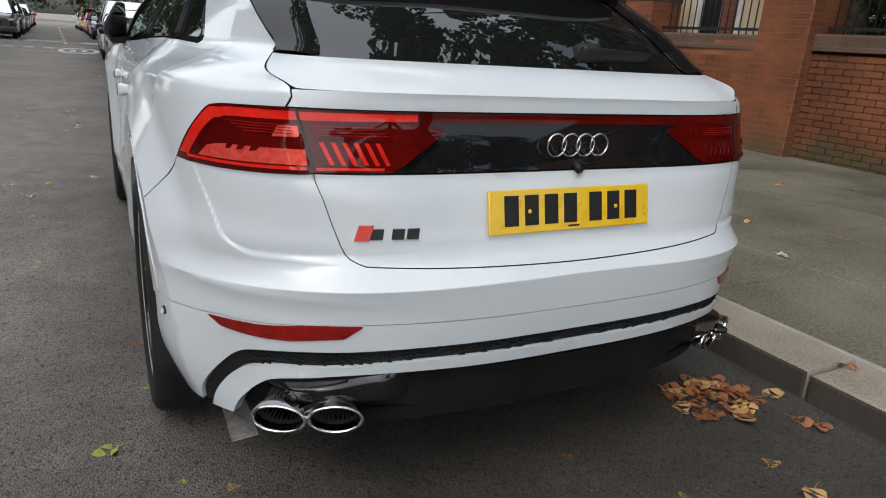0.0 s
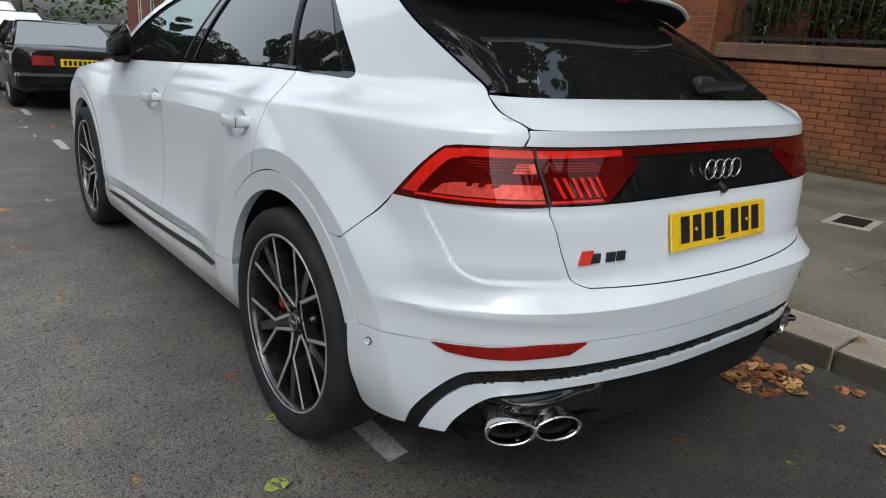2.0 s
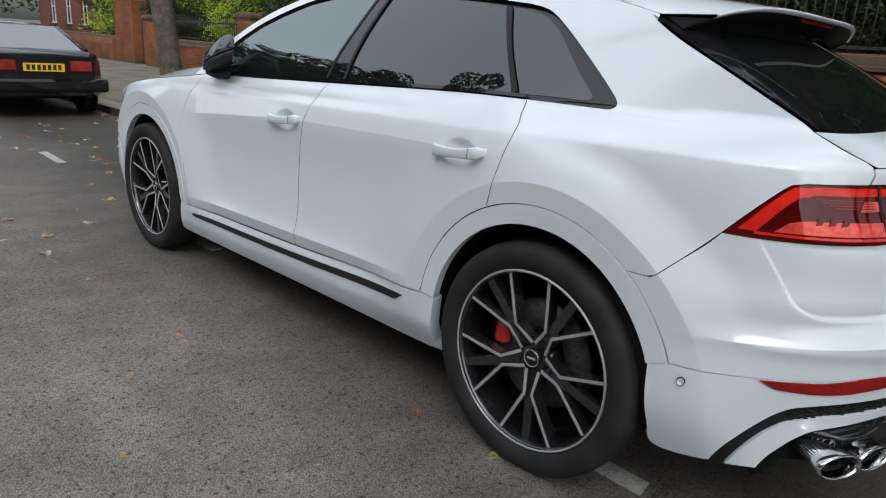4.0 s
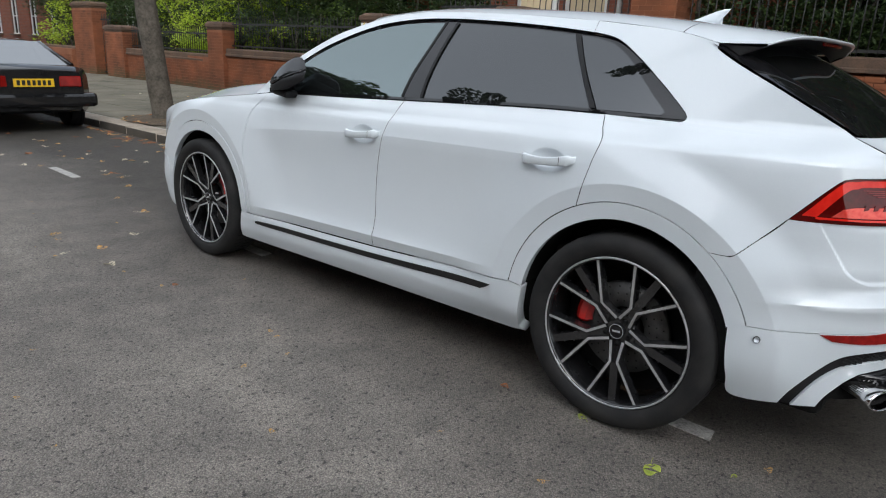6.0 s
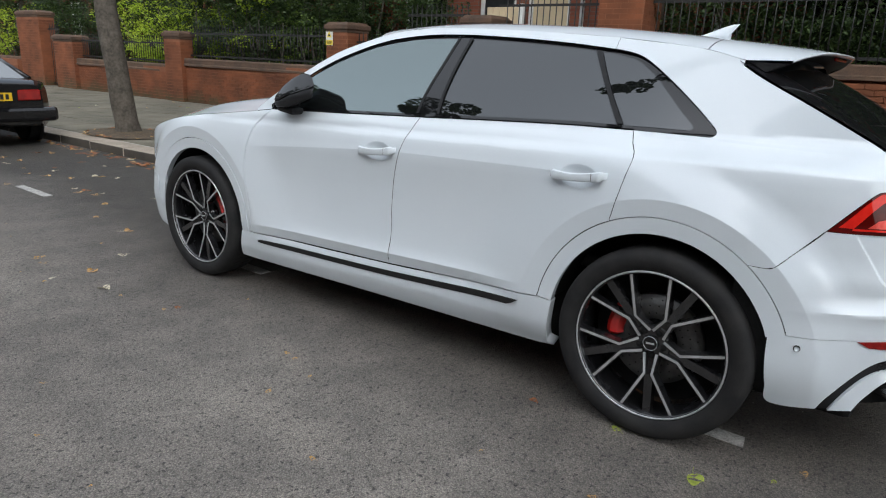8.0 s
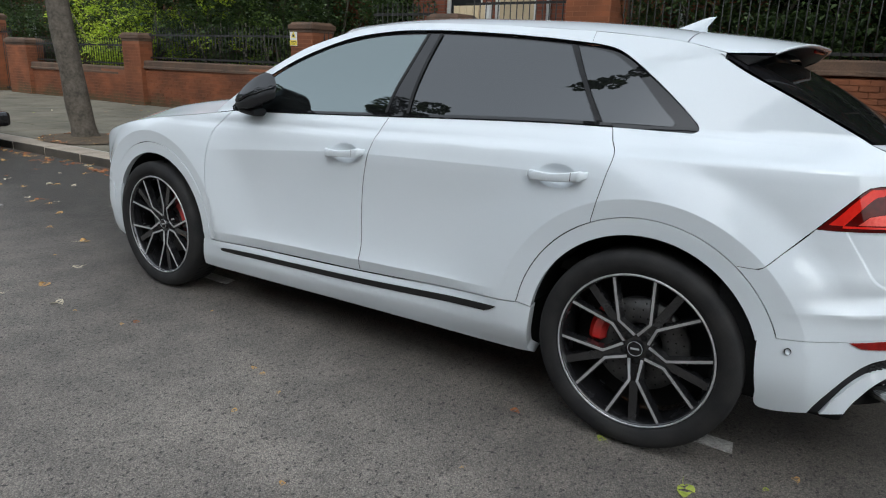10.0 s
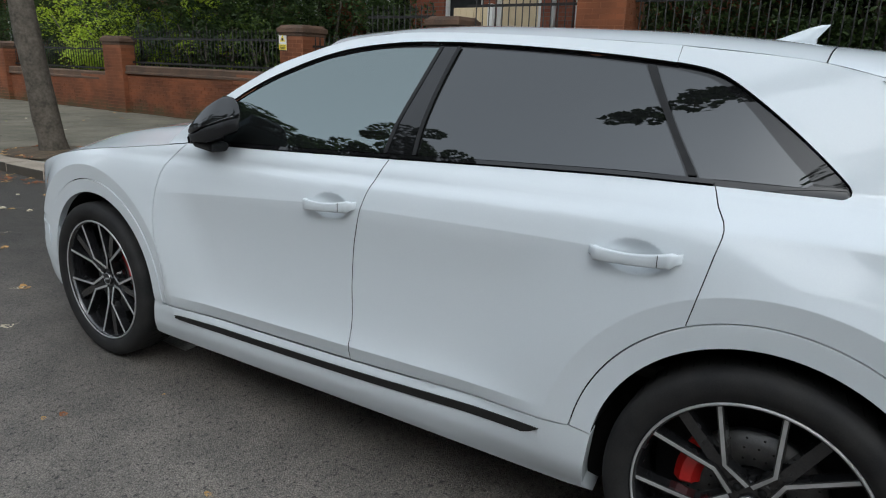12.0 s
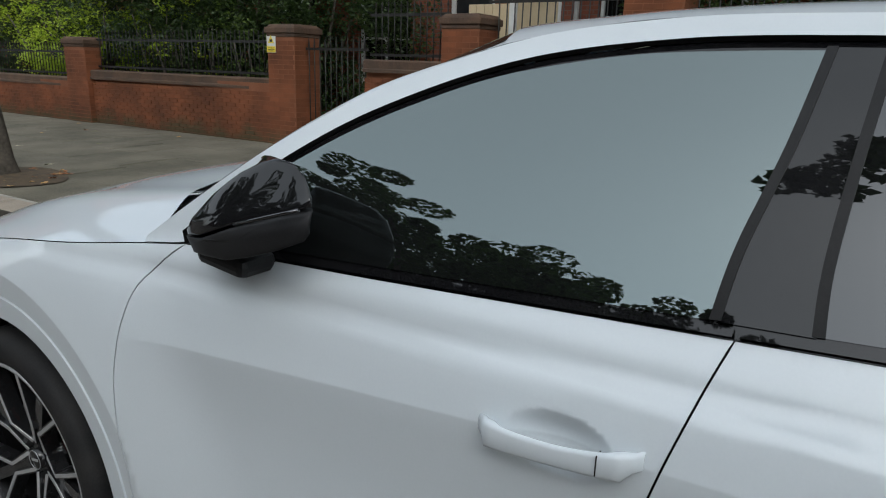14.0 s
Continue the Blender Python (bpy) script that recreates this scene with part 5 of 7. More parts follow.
for k in range(3):
    bm = box(bmesh.new(), pose(0, 0, 0), .325, .893 - .004 * k, .22, bevel=.016, seg=2)
    for v in bm.verts:
        v.co.z += .006 * noise.noise(v.co * 9 + Vector((k * 7, 0, 0)))
        v.co.x += .005 * noise.noise(v.co * 8 + Vector((0, k * 5, 3)))
    me = bpy.data.meshes.new("kerb_stone")
    bm.to_mesh(me)
    bm.free()
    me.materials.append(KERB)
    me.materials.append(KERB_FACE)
    # sides that face the road take the much darker tone
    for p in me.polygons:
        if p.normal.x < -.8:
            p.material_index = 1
    kerb_mesh.append(me)
for k in range(-6, 60):
    y = -1.32 + .90 * k
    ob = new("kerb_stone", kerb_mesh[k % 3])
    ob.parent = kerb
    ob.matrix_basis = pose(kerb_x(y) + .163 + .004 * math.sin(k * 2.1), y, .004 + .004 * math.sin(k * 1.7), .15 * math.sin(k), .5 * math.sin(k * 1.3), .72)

# pavement: bed, flagstones, pale joint beside the kerb
PAVE_TILT = math.degrees(math.atan2(.035, 4.8))


def pave_z(x, y):
    return .112 + .0073 * (x - kerb_x(y) - .33)


pavement = tagged(new("pavement"), "grey-green flagstone pavement with fallen leaves", "pavement", kind="structure")
bed = part("pavement_bed", box(bmesh.new(), Matrix.Identity(4), 5.3, 90, .10), MORTAR, pavement)
bed.matrix_basis = pose(kerb_x(33) + .33 + 2.63, 33, pave_z(kerb_x(33) + 2.96, 33) - .058, 0, -PAVE_TILT, .72)
tail_pave = part("pavement_bed", box(bmesh.new(), Matrix.Identity(4), 5.3, 12, .10), MORTAR, pavement)
tail_pave.matrix_basis = pose(kerb_x(-18) + .33 + 2.63, -18, pave_z(kerb_x(-18) + 2.96, -18) - .058, 0, -PAVE_TILT, .72)
flag_mesh = []
for wide in (.91, .76, .60):
    bm = box(bmesh.new(), Matrix.Identity(4), .90, wide - .008, .05, bevel=.006, seg=1)
    me = bpy.data.meshes.new("flagstone")
    bm.to_mesh(me)
    bm.free()
    me.materials.append(FLAG)
    flag_mesh.append((wide, me))
rnd = random.Random(5)
rest = bmesh.new()
count = 0
for row in range(6):
    y = -7.0 + .37 * row
    while y < 40:
        wide, me = flag_mesh[rnd.randrange(3)]
        yc = y + wide / 2
        x = kerb_x(yc) + .345 + .035 + .45 + .908 * row
        z = pave_z(x, yc) - .025 + rnd.uniform(-.003, .004)
        m = pose(x, yc, z, rnd.uniform(-.3, .3), -PAVE_TILT + rnd.uniform(-.25, .25), .72)
        if y < 22 and count < 290:
            ob = new("flagstone", me)
            ob.parent, ob.matrix_basis = pavement, m
            count += 1
        else:
            box(rest, m, .90, wide - .008, .05)
        y += wide
tagged(part("flagstones_far", rest, FLAG, pavement), kind="stuff")
# a small service cover let into the flags, ringed with pale cement
cover = tagged(part("service_cover", box(bmesh.new(), pose(4.20, .20, pave_z(4.2, .2) + .006, 0, -PAVE_TILT, 8), .36, .22, .012, bevel=.003), TRIM), "small dark service cover in the pavement", "cover")
for x, y, sx, sy in ((0, .145, .50, .06), (0, -.145, .50, .06), (.22, 0, .06, .23), (-.22, 0, .06, .23)):
    part("cover_rim", box(bmesh.new(), pose(4.20, .20, pave_z(4.2, .2) + .003, 0, -PAVE_TILT, 8) @ Matrix.Translation((x, y, 0)), sx, sy, .010, bevel=.002), MORTAR, cover, "pale cement rim")

# parking-bay dashes, roundel and junction marks
def marking(name, pts, material, label, z=.004):
    bm = bmesh.new()
    bm.faces.new([bm.verts.new((x, y, z)) for x, y in pts])
    if bm.faces[:][0].normal.z < 0:
        bmesh.ops.reverse_faces(bm, faces=bm.faces)
    ext = bmesh.ops.extrude_face_region(bm, geom=bm.faces[:])
    bmesh.ops.translate(bm, vec=(0, 0, -.006), verts=[v for v in ext["geom"] if isinstance(v, bmesh.types.BMVert)])
    bmesh.ops.recalc_face_normals(bm, faces=bm.faces)
    return tagged(part(name, bm, material), label, "road marking", "parking bay dashes" if name == "bay_dash" else "", kind="structure")


for y0, y1 in ((-3.45, -2.75), (-.37, .34), (2.72, 3.42), (6.10, 6.80), (9.16, 9.93), (12.25, 13.05), (15.3, 16.05), (18.4, 19.1), (21.5, 22.2)):
    x0, x1 = -.750 + .017 * y0, -.750 + .017 * y1
    marking("bay_dash", [(x0 - .042, y0), (x0 + .042, y0 + .012), (x1 + .042, y1), (x1 - .042, y1 - .01)], ROAD_PAINT, "worn white parking bay dash")
bm = bmesh.new()
outer = [bm.verts.new((-1.46 + .66 * math.cos(a) * (abs(math.cos(a)) ** -.25 if abs(math.cos(a)) > .05 else 1), 25.8 + 1.9 * math.sin(a), .006)) for a in [2 * math.pi * k / 40 for k in range(40)]]
inner = [bm.verts.new((-1.46 + .50 * math.cos(a) * (abs(math.cos(a)) ** -.25 if abs(math.cos(a)) > .05 else 1), 25.8 + 1.45 * math.sin(a), .006)) for a in [2 * math.pi * k / 40 for k in range(40)]]
for k in range(40):
    bm.faces.new((outer[k], outer[(k + 1) % 40], inner[(k + 1) % 40], inner[k]))
tagged(part("road_roundel", bm, FAR_PAINT), "white oval speed roundel on the road", "road marking", kind="structure")
for x in (-1.64, -1.28):
    marking("roundel_bar", [(x - .09, 25.2), (x + .09, 25.2), (x + .09, 26.4), (x - .09, 26.4)], FAR_PAINT, "white bar inside the road roundel", z=.005)
for k in range(5):
    marking("junction_dash", [(-2.42 - .62 * k - .22, 27.0), (-2.42 - .62 * k + .12, 27.0), (-2.42 - .62 * k + .12, 27.5), (-2.42 - .62 * k - .22, 27.5)], FAR_PAINT, "white junction dash on the road")
for k in range(9):
    y = 31.5 + 4.2 * k
    x = -2.0 - .038 * (y - 31.5)
    marking("centre_dash", [(x - .06, y), (x + .06, y), (x - .02, y + 2.1), (x - .14, y + 2.1)], FAR_PAINT, "white centre line dash")
for x, y, w in ((-2.95, 34.2, .85), (-.75, 33.6, .8)):
    marking("hump_mark", [(x - w, y - .9), (x + w, y - .9), (x + w * .7, y + .9), (x - w * .7, y + .9)], ROAD_PAINT, "faded white road hump mark")

# ---- greenery ----
def foliage(name, dark, light, trans=.35):
    """Leaves: each one a tone of its own, letting some light through."""
    m, nt, b, link = shader(name)
    g = nt.nodes.new("ShaderNodeNewGeometry")
    ramp = nt.nodes.new("ShaderNodeValToRGB")
    ramp.color_ramp.elements[0].color, ramp.color_ramp.elements[1].color = (*dark, 1), (*light, 1)
    link(g.outputs["Random Per Island"], ramp.inputs["Fac"])
    link(ramp.outputs["Color"], b.inputs["Base Color"])
    b.inputs["Roughness"].default_value = .55
    tr = nt.nodes.new("ShaderNodeBsdfTranslucent")
    link(ramp.outputs["Color"], tr.inputs["Color"])
    mix = nt.nodes.new("ShaderNodeMixShader")
    mix.inputs["Fac"].default_value = trans
    link(b.outputs[0], mix.inputs[1])
    link(tr.outputs[0], mix.inputs[2])
    link(mix.outputs[0], nt.nodes["Material Output"].inputs["Surface"])
    return m


LEAF_TREE = foliage("plane_tree_leaves", (.020, .040, .010), (.070, .115, .030))
LEAF_DARK = foliage("evergreen_leaves", (.010, .026, .006), (.066, .110, .024), .25)
LEAF_LIME = foliage("lime_shrub_leaves", (.26, .38, .024), (.58, .70, .075), .55)
LEAF_MID = foliage("garden_shrub_leaves", (.030, .062, .012), (.15, .22, .040), .4)
BARK = mottled("plane_bark", (0.045, 0.037, 0.028), (0.125, 0.108, 0.086), 7.0, rough=0.9, bump=0.8, bump_scale=28, dist=.012)


def leaf_mesh(name, clumps, per, size, rng, flat=.0, droop=.3):
    """Folded leaf blades scattered in clumps (centre, radii)."""
    verts, faces = [], []
    for (cx, cy, cz), (rx, ry, rz) in clumps:
        for _ in range(per):
            while True:
                d = Vector((rng.uniform(-1, 1), rng.uniform(-1, 1), rng.uniform(-1, 1)))
                if .15 < d.length < 1:
                    break
            d = d.normalized() * d.length ** .45
            p = Vector((cx + rx * d.x, cy + ry * d.y, cz + rz * d.z))
            s = size * rng.uniform(.6, 1.25)
            q = Euler((rng.uniform(-.9, .9), rng.uniform(-.9, .9), rng.uniform(0, 6.3))).to_matrix()
            k = len(verts)
            for v in ((0, -.5, 0), (.33, -.05, .10), (0, .55, -droop * .3), (-.33, -.05, .10)):
                verts.append(p + q @ (Vector(v) * s))
            faces += [(k, k + 1, k + 2), (k, k + 2, k + 3)]
    me = bpy.data.meshes.new(name)
    me.from_pydata(verts, [], faces)
    me.update()
    return me


def clump_cloud(rng, n, centre, radii, small):
    out = []
    for _ in range(n):
        while True:
            d = Vector((rng.uniform(-1, 1), rng.uniform(-1, 1), rng.uniform(-.8, 1)))
            if .25 < d.length < 1:
                break
        k = rng.uniform(.6, 1.3) * small
        out.append(((centre[0] + radii[0] * d.x, centre[1] + radii[1] * d.y, centre[2] + radii[2] * d.z), (k, k, k * .7)))
    return out


def street_tree(seed, girth, height, spread, lean=(0, 0), clumps=70, per=75, leaf=.17, label="tall plane tree with a bare grey-brown trunk"):
    """Trunk, limbs and a broken crown."""
    rng = random.Random(seed)
    t = thing("street_tree", label, "tree", "street trees")
    pts = [Vector((lean[0] * (z / 2) + .05 * math.sin(z * .9 + seed), lean[1] * (z / 2) + .05 * math.cos(z * .7 + seed) - .05 * math.cos(seed), z)) for z in [-.05, .05, .2, .5, 1, 1.6, 2.2, 3.0, 3.8, height * .5]]
    rad = [girth * k for k in (1.3, 1.16, 1.06, 1.0, .97, .93, .9, .84, .76, .6)]
    trunk = tube(pts, rad, 18)
    for v in trunk.verts:
        n = noise.noise(v.co * 3.0 + Vector((seed, 0, 0)))
        c = Vector((v.co.x, v.co.y, 0))
        v.co.x += .03 * n * girth / .2
        v.co.y += .03 * noise.noise(v.co * 3.3 + Vector((0, seed, 5))) * girth / .2
    part("trunk", trunk, BARK, t)
    top = pts[-1]
    cloud = []
    for k in range(7):
        a = 2 * math.pi * k / 7 + rng.uniform(-.3, .3)
        r = spread * rng.uniform(.55, .95)
        tip = top + Vector((r * math.cos(a), r * math.sin(a), height * rng.uniform(.12, .42)))
        start = pts[-1 - (k % 3)]
        mid = start.lerp(tip, .45) + Vector((0, 0, .12 * height))
        part("limb", tube([start, start.lerp(mid, .5), mid, mid.lerp(tip, .6), tip], [girth * .5, girth * .42, girth * .3, girth * .2, girth * .06], 8), BARK, t)
        cloud += clump_cloud(rng, clumps // 8, tip - Vector((0, 0, .2)), (spread * .42, spread * .42, height * .14), .55)
    cloud += clump_cloud(rng, clumps // 3, top + Vector((0, 0, height * .28)), (spread * .75, spread * .75, height * .22), .6)
    part("crown", leaf_mesh("crown", cloud, per, leaf, rng), LEAF_TREE, t)
    return t


tree_a = street_tree(3, .165, 12.5, 2.9, (-.12, .02))
tree_a.matrix_basis = pose(2.02, 9.55, .11)
tagged(tree_a, "plane tree rising from a leafy pit in the pavement")
tree_b = street_tree(11, .26, 11.0, 4.4, clumps=120, per=210, leaf=.20)
tree_b.matrix_basis = pose(-12.6, 9.5, 0)
tree_b.scale = (.90, .90, .90)
# the trees at y -9.5 and -15.5: unseen, added to block low sky
for x, y, turn, k in ((-12.4, 15.5, 80, .95), (-13, 21.5, 200, 1.1), (-11.8, -9.5, 310, .95), (2.4, -15.5, 130, 1.0), (-13.5, 4.2, 120, .72), (2.2, 33, 40, .95), (1.6, 44, 120, 1.0), (.6, 56, 20, 1.05), (-.6, 70, 260, 1.1), (-9.5, 33, 10, 1.0), (-10, 46, 150, 1.05), (-10.5, 60, 90, 1.1), (-11, 78, 300, 1.2), (2.2, -8.0, 33, .9), (8.5, -6, 150, .8), (8.6, -.5, 210, .72), (7.6, 3.46, 70, 1.05)):
    c = copy_thing(tree_b, pose(x, y, .05 if x > 1 else 0, 0, 0, turn) @ Matrix.Scale(k, 4))
    c.scale = (k, k, k)
# a tree across the road with one long limb drooping over the carriageway
tree_c = street_tree(17, .24, 9.5, 2.6, clumps=40, per=60, label="roadside plane tree with one long drooping limb")
reach = [Vector((0, 0, 4.8)), Vector((2.2, 1.4, 6.9)), Vector((4.6, 2.9, 7.9)), Vector((5.9, 3.7, 7.6)), Vector((6.45, 4.05, 6.5)), Vector((6.8, 4.4, 5.4)), Vector((6.95, 4.75, 4.55)), Vector((7.0, 5.0, 3.85))]
part("limb", tube(reach, [.12, .09, .05, .024, .013, .009, .006, .003], 8), BARK, tree_c)
hang = []
hr = random.Random(4)
droop = spline(reach[3:], .11, closed=False)
for k, p in enumerate(droop):
    t = 1 - k / len(droop)
    if hr.random() < .16:
        continue
    for _ in range(2 if t > .3 else 1):
        o = Vector((hr.uniform(-.25, .25), hr.uniform(-.32, .32), hr.uniform(-.30, .16))) * (.35 + .8 * t)
        hang.append((tuple(p + o), (.13 + .07 * t, .15 + .08 * t, .12 + .07 * t)))
        part("twig", tube([p, p + o * .6 + Vector((0, 0, .03)), p + o], [.006, .004, .002], 5), BARK, tree_c)
part("hanging_leaves", leaf_mesh("hanging_leaves", hang, 40, .105, hr), LEAF_TREE, tree_c)
tree_c.matrix_basis = pose(-9.45, -3.6, 0)

# the pit round the near trunk
pit = bmesh.new()
rng = random.Random(8)
ringv = [pit.verts.new((2.02 + (.62 + .12 * noise.noise(Vector((math.cos(a), math.sin(a), 2)))) * math.cos(a), 9.5 + (.85 + .2 * noise.noise(Vector((math.cos(a), math.sin(a), 5)))) * math.sin(a), .128)) for a in [2 * math.pi * k / 28 for k in range(28)]]
mid = pit.verts.new((2.02, 9.5, .175))
for k in range(28):
    pit.faces.new((ringv[k], ringv[(k + 1) % 28], mid))
tagged(part("tree_pit", pit, SOIL), "bare soil pit round the street tree", "tree pit")


def shrub(name, label, seed, centre, radii, leaf, n, per, size, material, category="shrub"):
    rng = random.Random(seed)
    t = thing(name, label, category, "garden shrubs")
    part("stem", tube([(0, 0, 0), (.05, .03, radii[2] * .7), (.0, .1, radii[2] * 1.3)], [.05, .04, .02], 7), BARK, t)
    for k in range(4):
        a = 1.6 * k + seed
        part("stem", tube([(0, 0, .1), (radii[0] * .4 * math.cos(a), radii[1] * .4 * math.sin(a), radii[2] * .8), (radii[0] * .7 * math.cos(a), radii[1] * .7 * math.sin(a), radii[2] * 1.4)], [.035, .025, .012], 6), BARK, t)
    part("leaves", leaf_mesh("leaves", clump_cloud(rng, n, (0, 0, radii[2]), radii, leaf), per, size, rng), material, t)
    t.matrix_basis = Matrix.Translation(centre)
    return t


shrub("garden_shrub", "bright lime-green feathery garden shrub", 1, (7.9, 18.6, .2), (1.2, 2.4, 1.6), .42, 46, 95, .085, LEAF_LIME)
shrub("garden_shrub", "bright lime-green shrub overhanging the wall", 2, (7.4, 17.0, .9), (1.0, 1.5, 1.1), .34, 30, 95, .08, LEAF_LIME)
shrub("garden_shrub", "bright lime-green shrub spilling over the pier", 21, (7.3, 15.6, 1.15), (.7, 1.5, .85), .30, 30, 110, .075, LEAF_LIME)
shrub("garden_shrub", "fresh green shrub behind a brick wall", 3, (8.0, 28.5, .2), (1.4, 2.2, 1.6), .45, 30, 90, .10, LEAF_LIME)
dark_a = shrub("evergreen_shrub", "dark evergreen shrub behind iron railings", 4, (8.1, 13.3, .2), (1.0, 2.2, 2.2), .5, 80, 240, .075, LEAF_DARK)
shrub("garden_shrub", "mixed green shrub among the railings", 5, (7.3, 12.2, .2), (.45, 1.6, 1.35), .26, 18, 60, .07, LEAF_MID)
shrub("garden_shrub", "mixed green shrub among the railings", 31, (7.15, 10.9, .2), (.32, 1.0, 1.15), .24, 22, 60, .075, LEAF_MID)
shrub("garden_shrub", "loose yellow-green shrub behind the railings", 32, (7.2, 13.1, .2), (.35, 1.1, 1.4), .24, 20, 55, .08, LEAF_LIME)
shrub("garden_shrub", "mixed green shrub among the railings", 12, (7.4, 14.0, .2), (.5, 1.0, 1.6), .28, 16, 60, .07, LEAF_MID)
for x, y, k in ((8.8, 21.5, 1.1), (8.6, 17.5, 1.15), (8.9, 25.0, 1.2), (8.2, 10.4, 1.1), (7.9, 12.0, 1.05), (7.9, 15.2, 1.05), (9.2, 31, 1.4), (8.1, 1.8, 1.05), (8.0, -.3, 1.1), (8.1, -2.8, 1.1), (8.1, -5, 1.1)):
    c = copy_thing(dark_a, pose(x, y, .2, 0, 0, 180 * (int(y) % 2)))
    c.scale = (k, k, k)

# ---- brick walls, piers and railings ----
def brickwork(name, tones, moss=False):
    m, nt, b, link = shader(name)
    co = nt.nodes.new("ShaderNodeNewGeometry")
    info = nt.nodes.new("ShaderNodeObjectInfo")
    add = nt.nodes.new("ShaderNodeMath")
    add.operation = "ADD"
    link(info.outputs["Random"], add.inputs[0])
    link(co.outputs["Random Per Island"], add.inputs[1])
    frac = nt.nodes.new("ShaderNodeMath")
    frac.operation = "FRACT"
    link(add.outputs[0], frac.inputs[0])
    ramp = nt.nodes.new("ShaderNodeValToRGB")
    ramp.color_ramp.elements[0].color, ramp.color_ramp.elements[1].color = (*tones[0], 1), (*tones[1], 1)
    link(frac.outputs[0], ramp.inputs["Fac"])
    n1, n2 = nt.nodes.new("ShaderNodeTexNoise"), nt.nodes.new("ShaderNodeTexNoise")
    n1.inputs["Scale"].default_value, n1.inputs["Detail"].default_value = 1.6, 6
    n2.inputs["Scale"].default_value, n2.inputs["Detail"].default_value = 60, 8
    for n in (n1, n2):
        link(co.outputs["Position"], n.inputs["Vector"])
    stain = nt.nodes.new("ShaderNodeValToRGB")
    stain.color_ramp.elements[0].position, stain.color_ramp.elements[1].position = .33, .66
    stain.color_ramp.elements[0].color, stain.color_ramp.elements[1].color = (.55, .54, .52, 1), (1.12, 1.1, 1.08, 1)
    link(n1.outputs["Fac"], stain.inputs["Fac"])
    mix = nt.nodes.new("ShaderNodeMix")
    mix.data_type, mix.blend_type = "RGBA", "MULTIPLY"
    mix.inputs["Factor"].default_value = 1.0
    link(ramp.outputs["Color"], mix.inputs["A"])
    link(stain.outputs["Color"], mix.inputs["B"])
    tone = mix.outputs["Result"]
    if moss:
        # green growth in ragged patches along the damp foot
        sep = nt.nodes.new("ShaderNodeSeparateXYZ")
        link(co.outputs["Position"], sep.inputs[0])
        n3 = nt.nodes.new("ShaderNodeTexNoise")
        n3.inputs["Scale"].default_value, n3.inputs["Detail"].default_value = 2.2, 7
        link(co.outputs["Position"], n3.inputs["Vector"])
        level = nt.nodes.new("ShaderNodeMath")
        level.operation, level.inputs[1].default_value, level.inputs[2].default_value = "MULTIPLY_ADD", -1.1, .78
        link(sep.outputs["Z"], level.inputs[0])
        both = nt.nodes.new("ShaderNodeMath")
        link(level.outputs[0], both.inputs[0])
        link(n3.outputs["Fac"], both.inputs[1])
        edge = nt.nodes.new("ShaderNodeMapRange")
        edge.inputs["From Min"].default_value, edge.inputs["From Max"].default_value, edge.inputs["To Max"].default_value = .80, 1.12, .8
        link(both.outputs[0], edge.inputs["Value"])
        grow = nt.nodes.new("ShaderNodeMix")
        grow.data_type = "RGBA"
        grow.inputs["B"].default_value = (.060, .055, .024, 1)
        link(edge.outputs["Result"], grow.inputs["Factor"])
        link(tone, grow.inputs["A"])
        tone = grow.outputs["Result"]
    link(tone, b.inputs["Base Color"])
    b.inputs["Roughness"].default_value = .88
    bump = nt.nodes.new("ShaderNodeBump")
    bump.inputs["Strength"].default_value, bump.inputs["Distance"].default_value = .6, .004
    link(n2.outputs["Fac"], bump.inputs["Height"])
    link(bump.outputs["Normal"], b.inputs["Normal"])
    return m


BRICK = brickwork("red_brick", ((.175, .058, .022), (.225, .076, .030)), moss=True)
BRICK_MOSS = mottled("mossy_mortar", (0.165, 0.056, 0.023), (0.26, 0.105, 0.052), 1.7, rough=0.92, bump=0.4, bump_scale=80)
COPING = mottled("brown_coping", (0.060, 0.038, 0.026), (0.135, 0.080, 0.050), 3.0, rough=0.85, bump=0.5, bump_scale=50, dist=.004)
IRON = mottled("black_iron", (0.008, 0.008, 0.008), (0.02, 0.018, 0.016), 8, rough=0.55, bump=0.3, bump_scale=120)
BL, BH, BJ = .216, .067, .008
bm = box(bmesh.new(), Matrix.Identity(4), BL, .02, BH, bevel=.0015, seg=1)
BRICK_MESH = bpy.data.meshes.new("brick")
bm.to_mesh(BRICK_MESH)
bm.free()
BRICK_MESH.materials.append(BRICK)
single_left = [280]


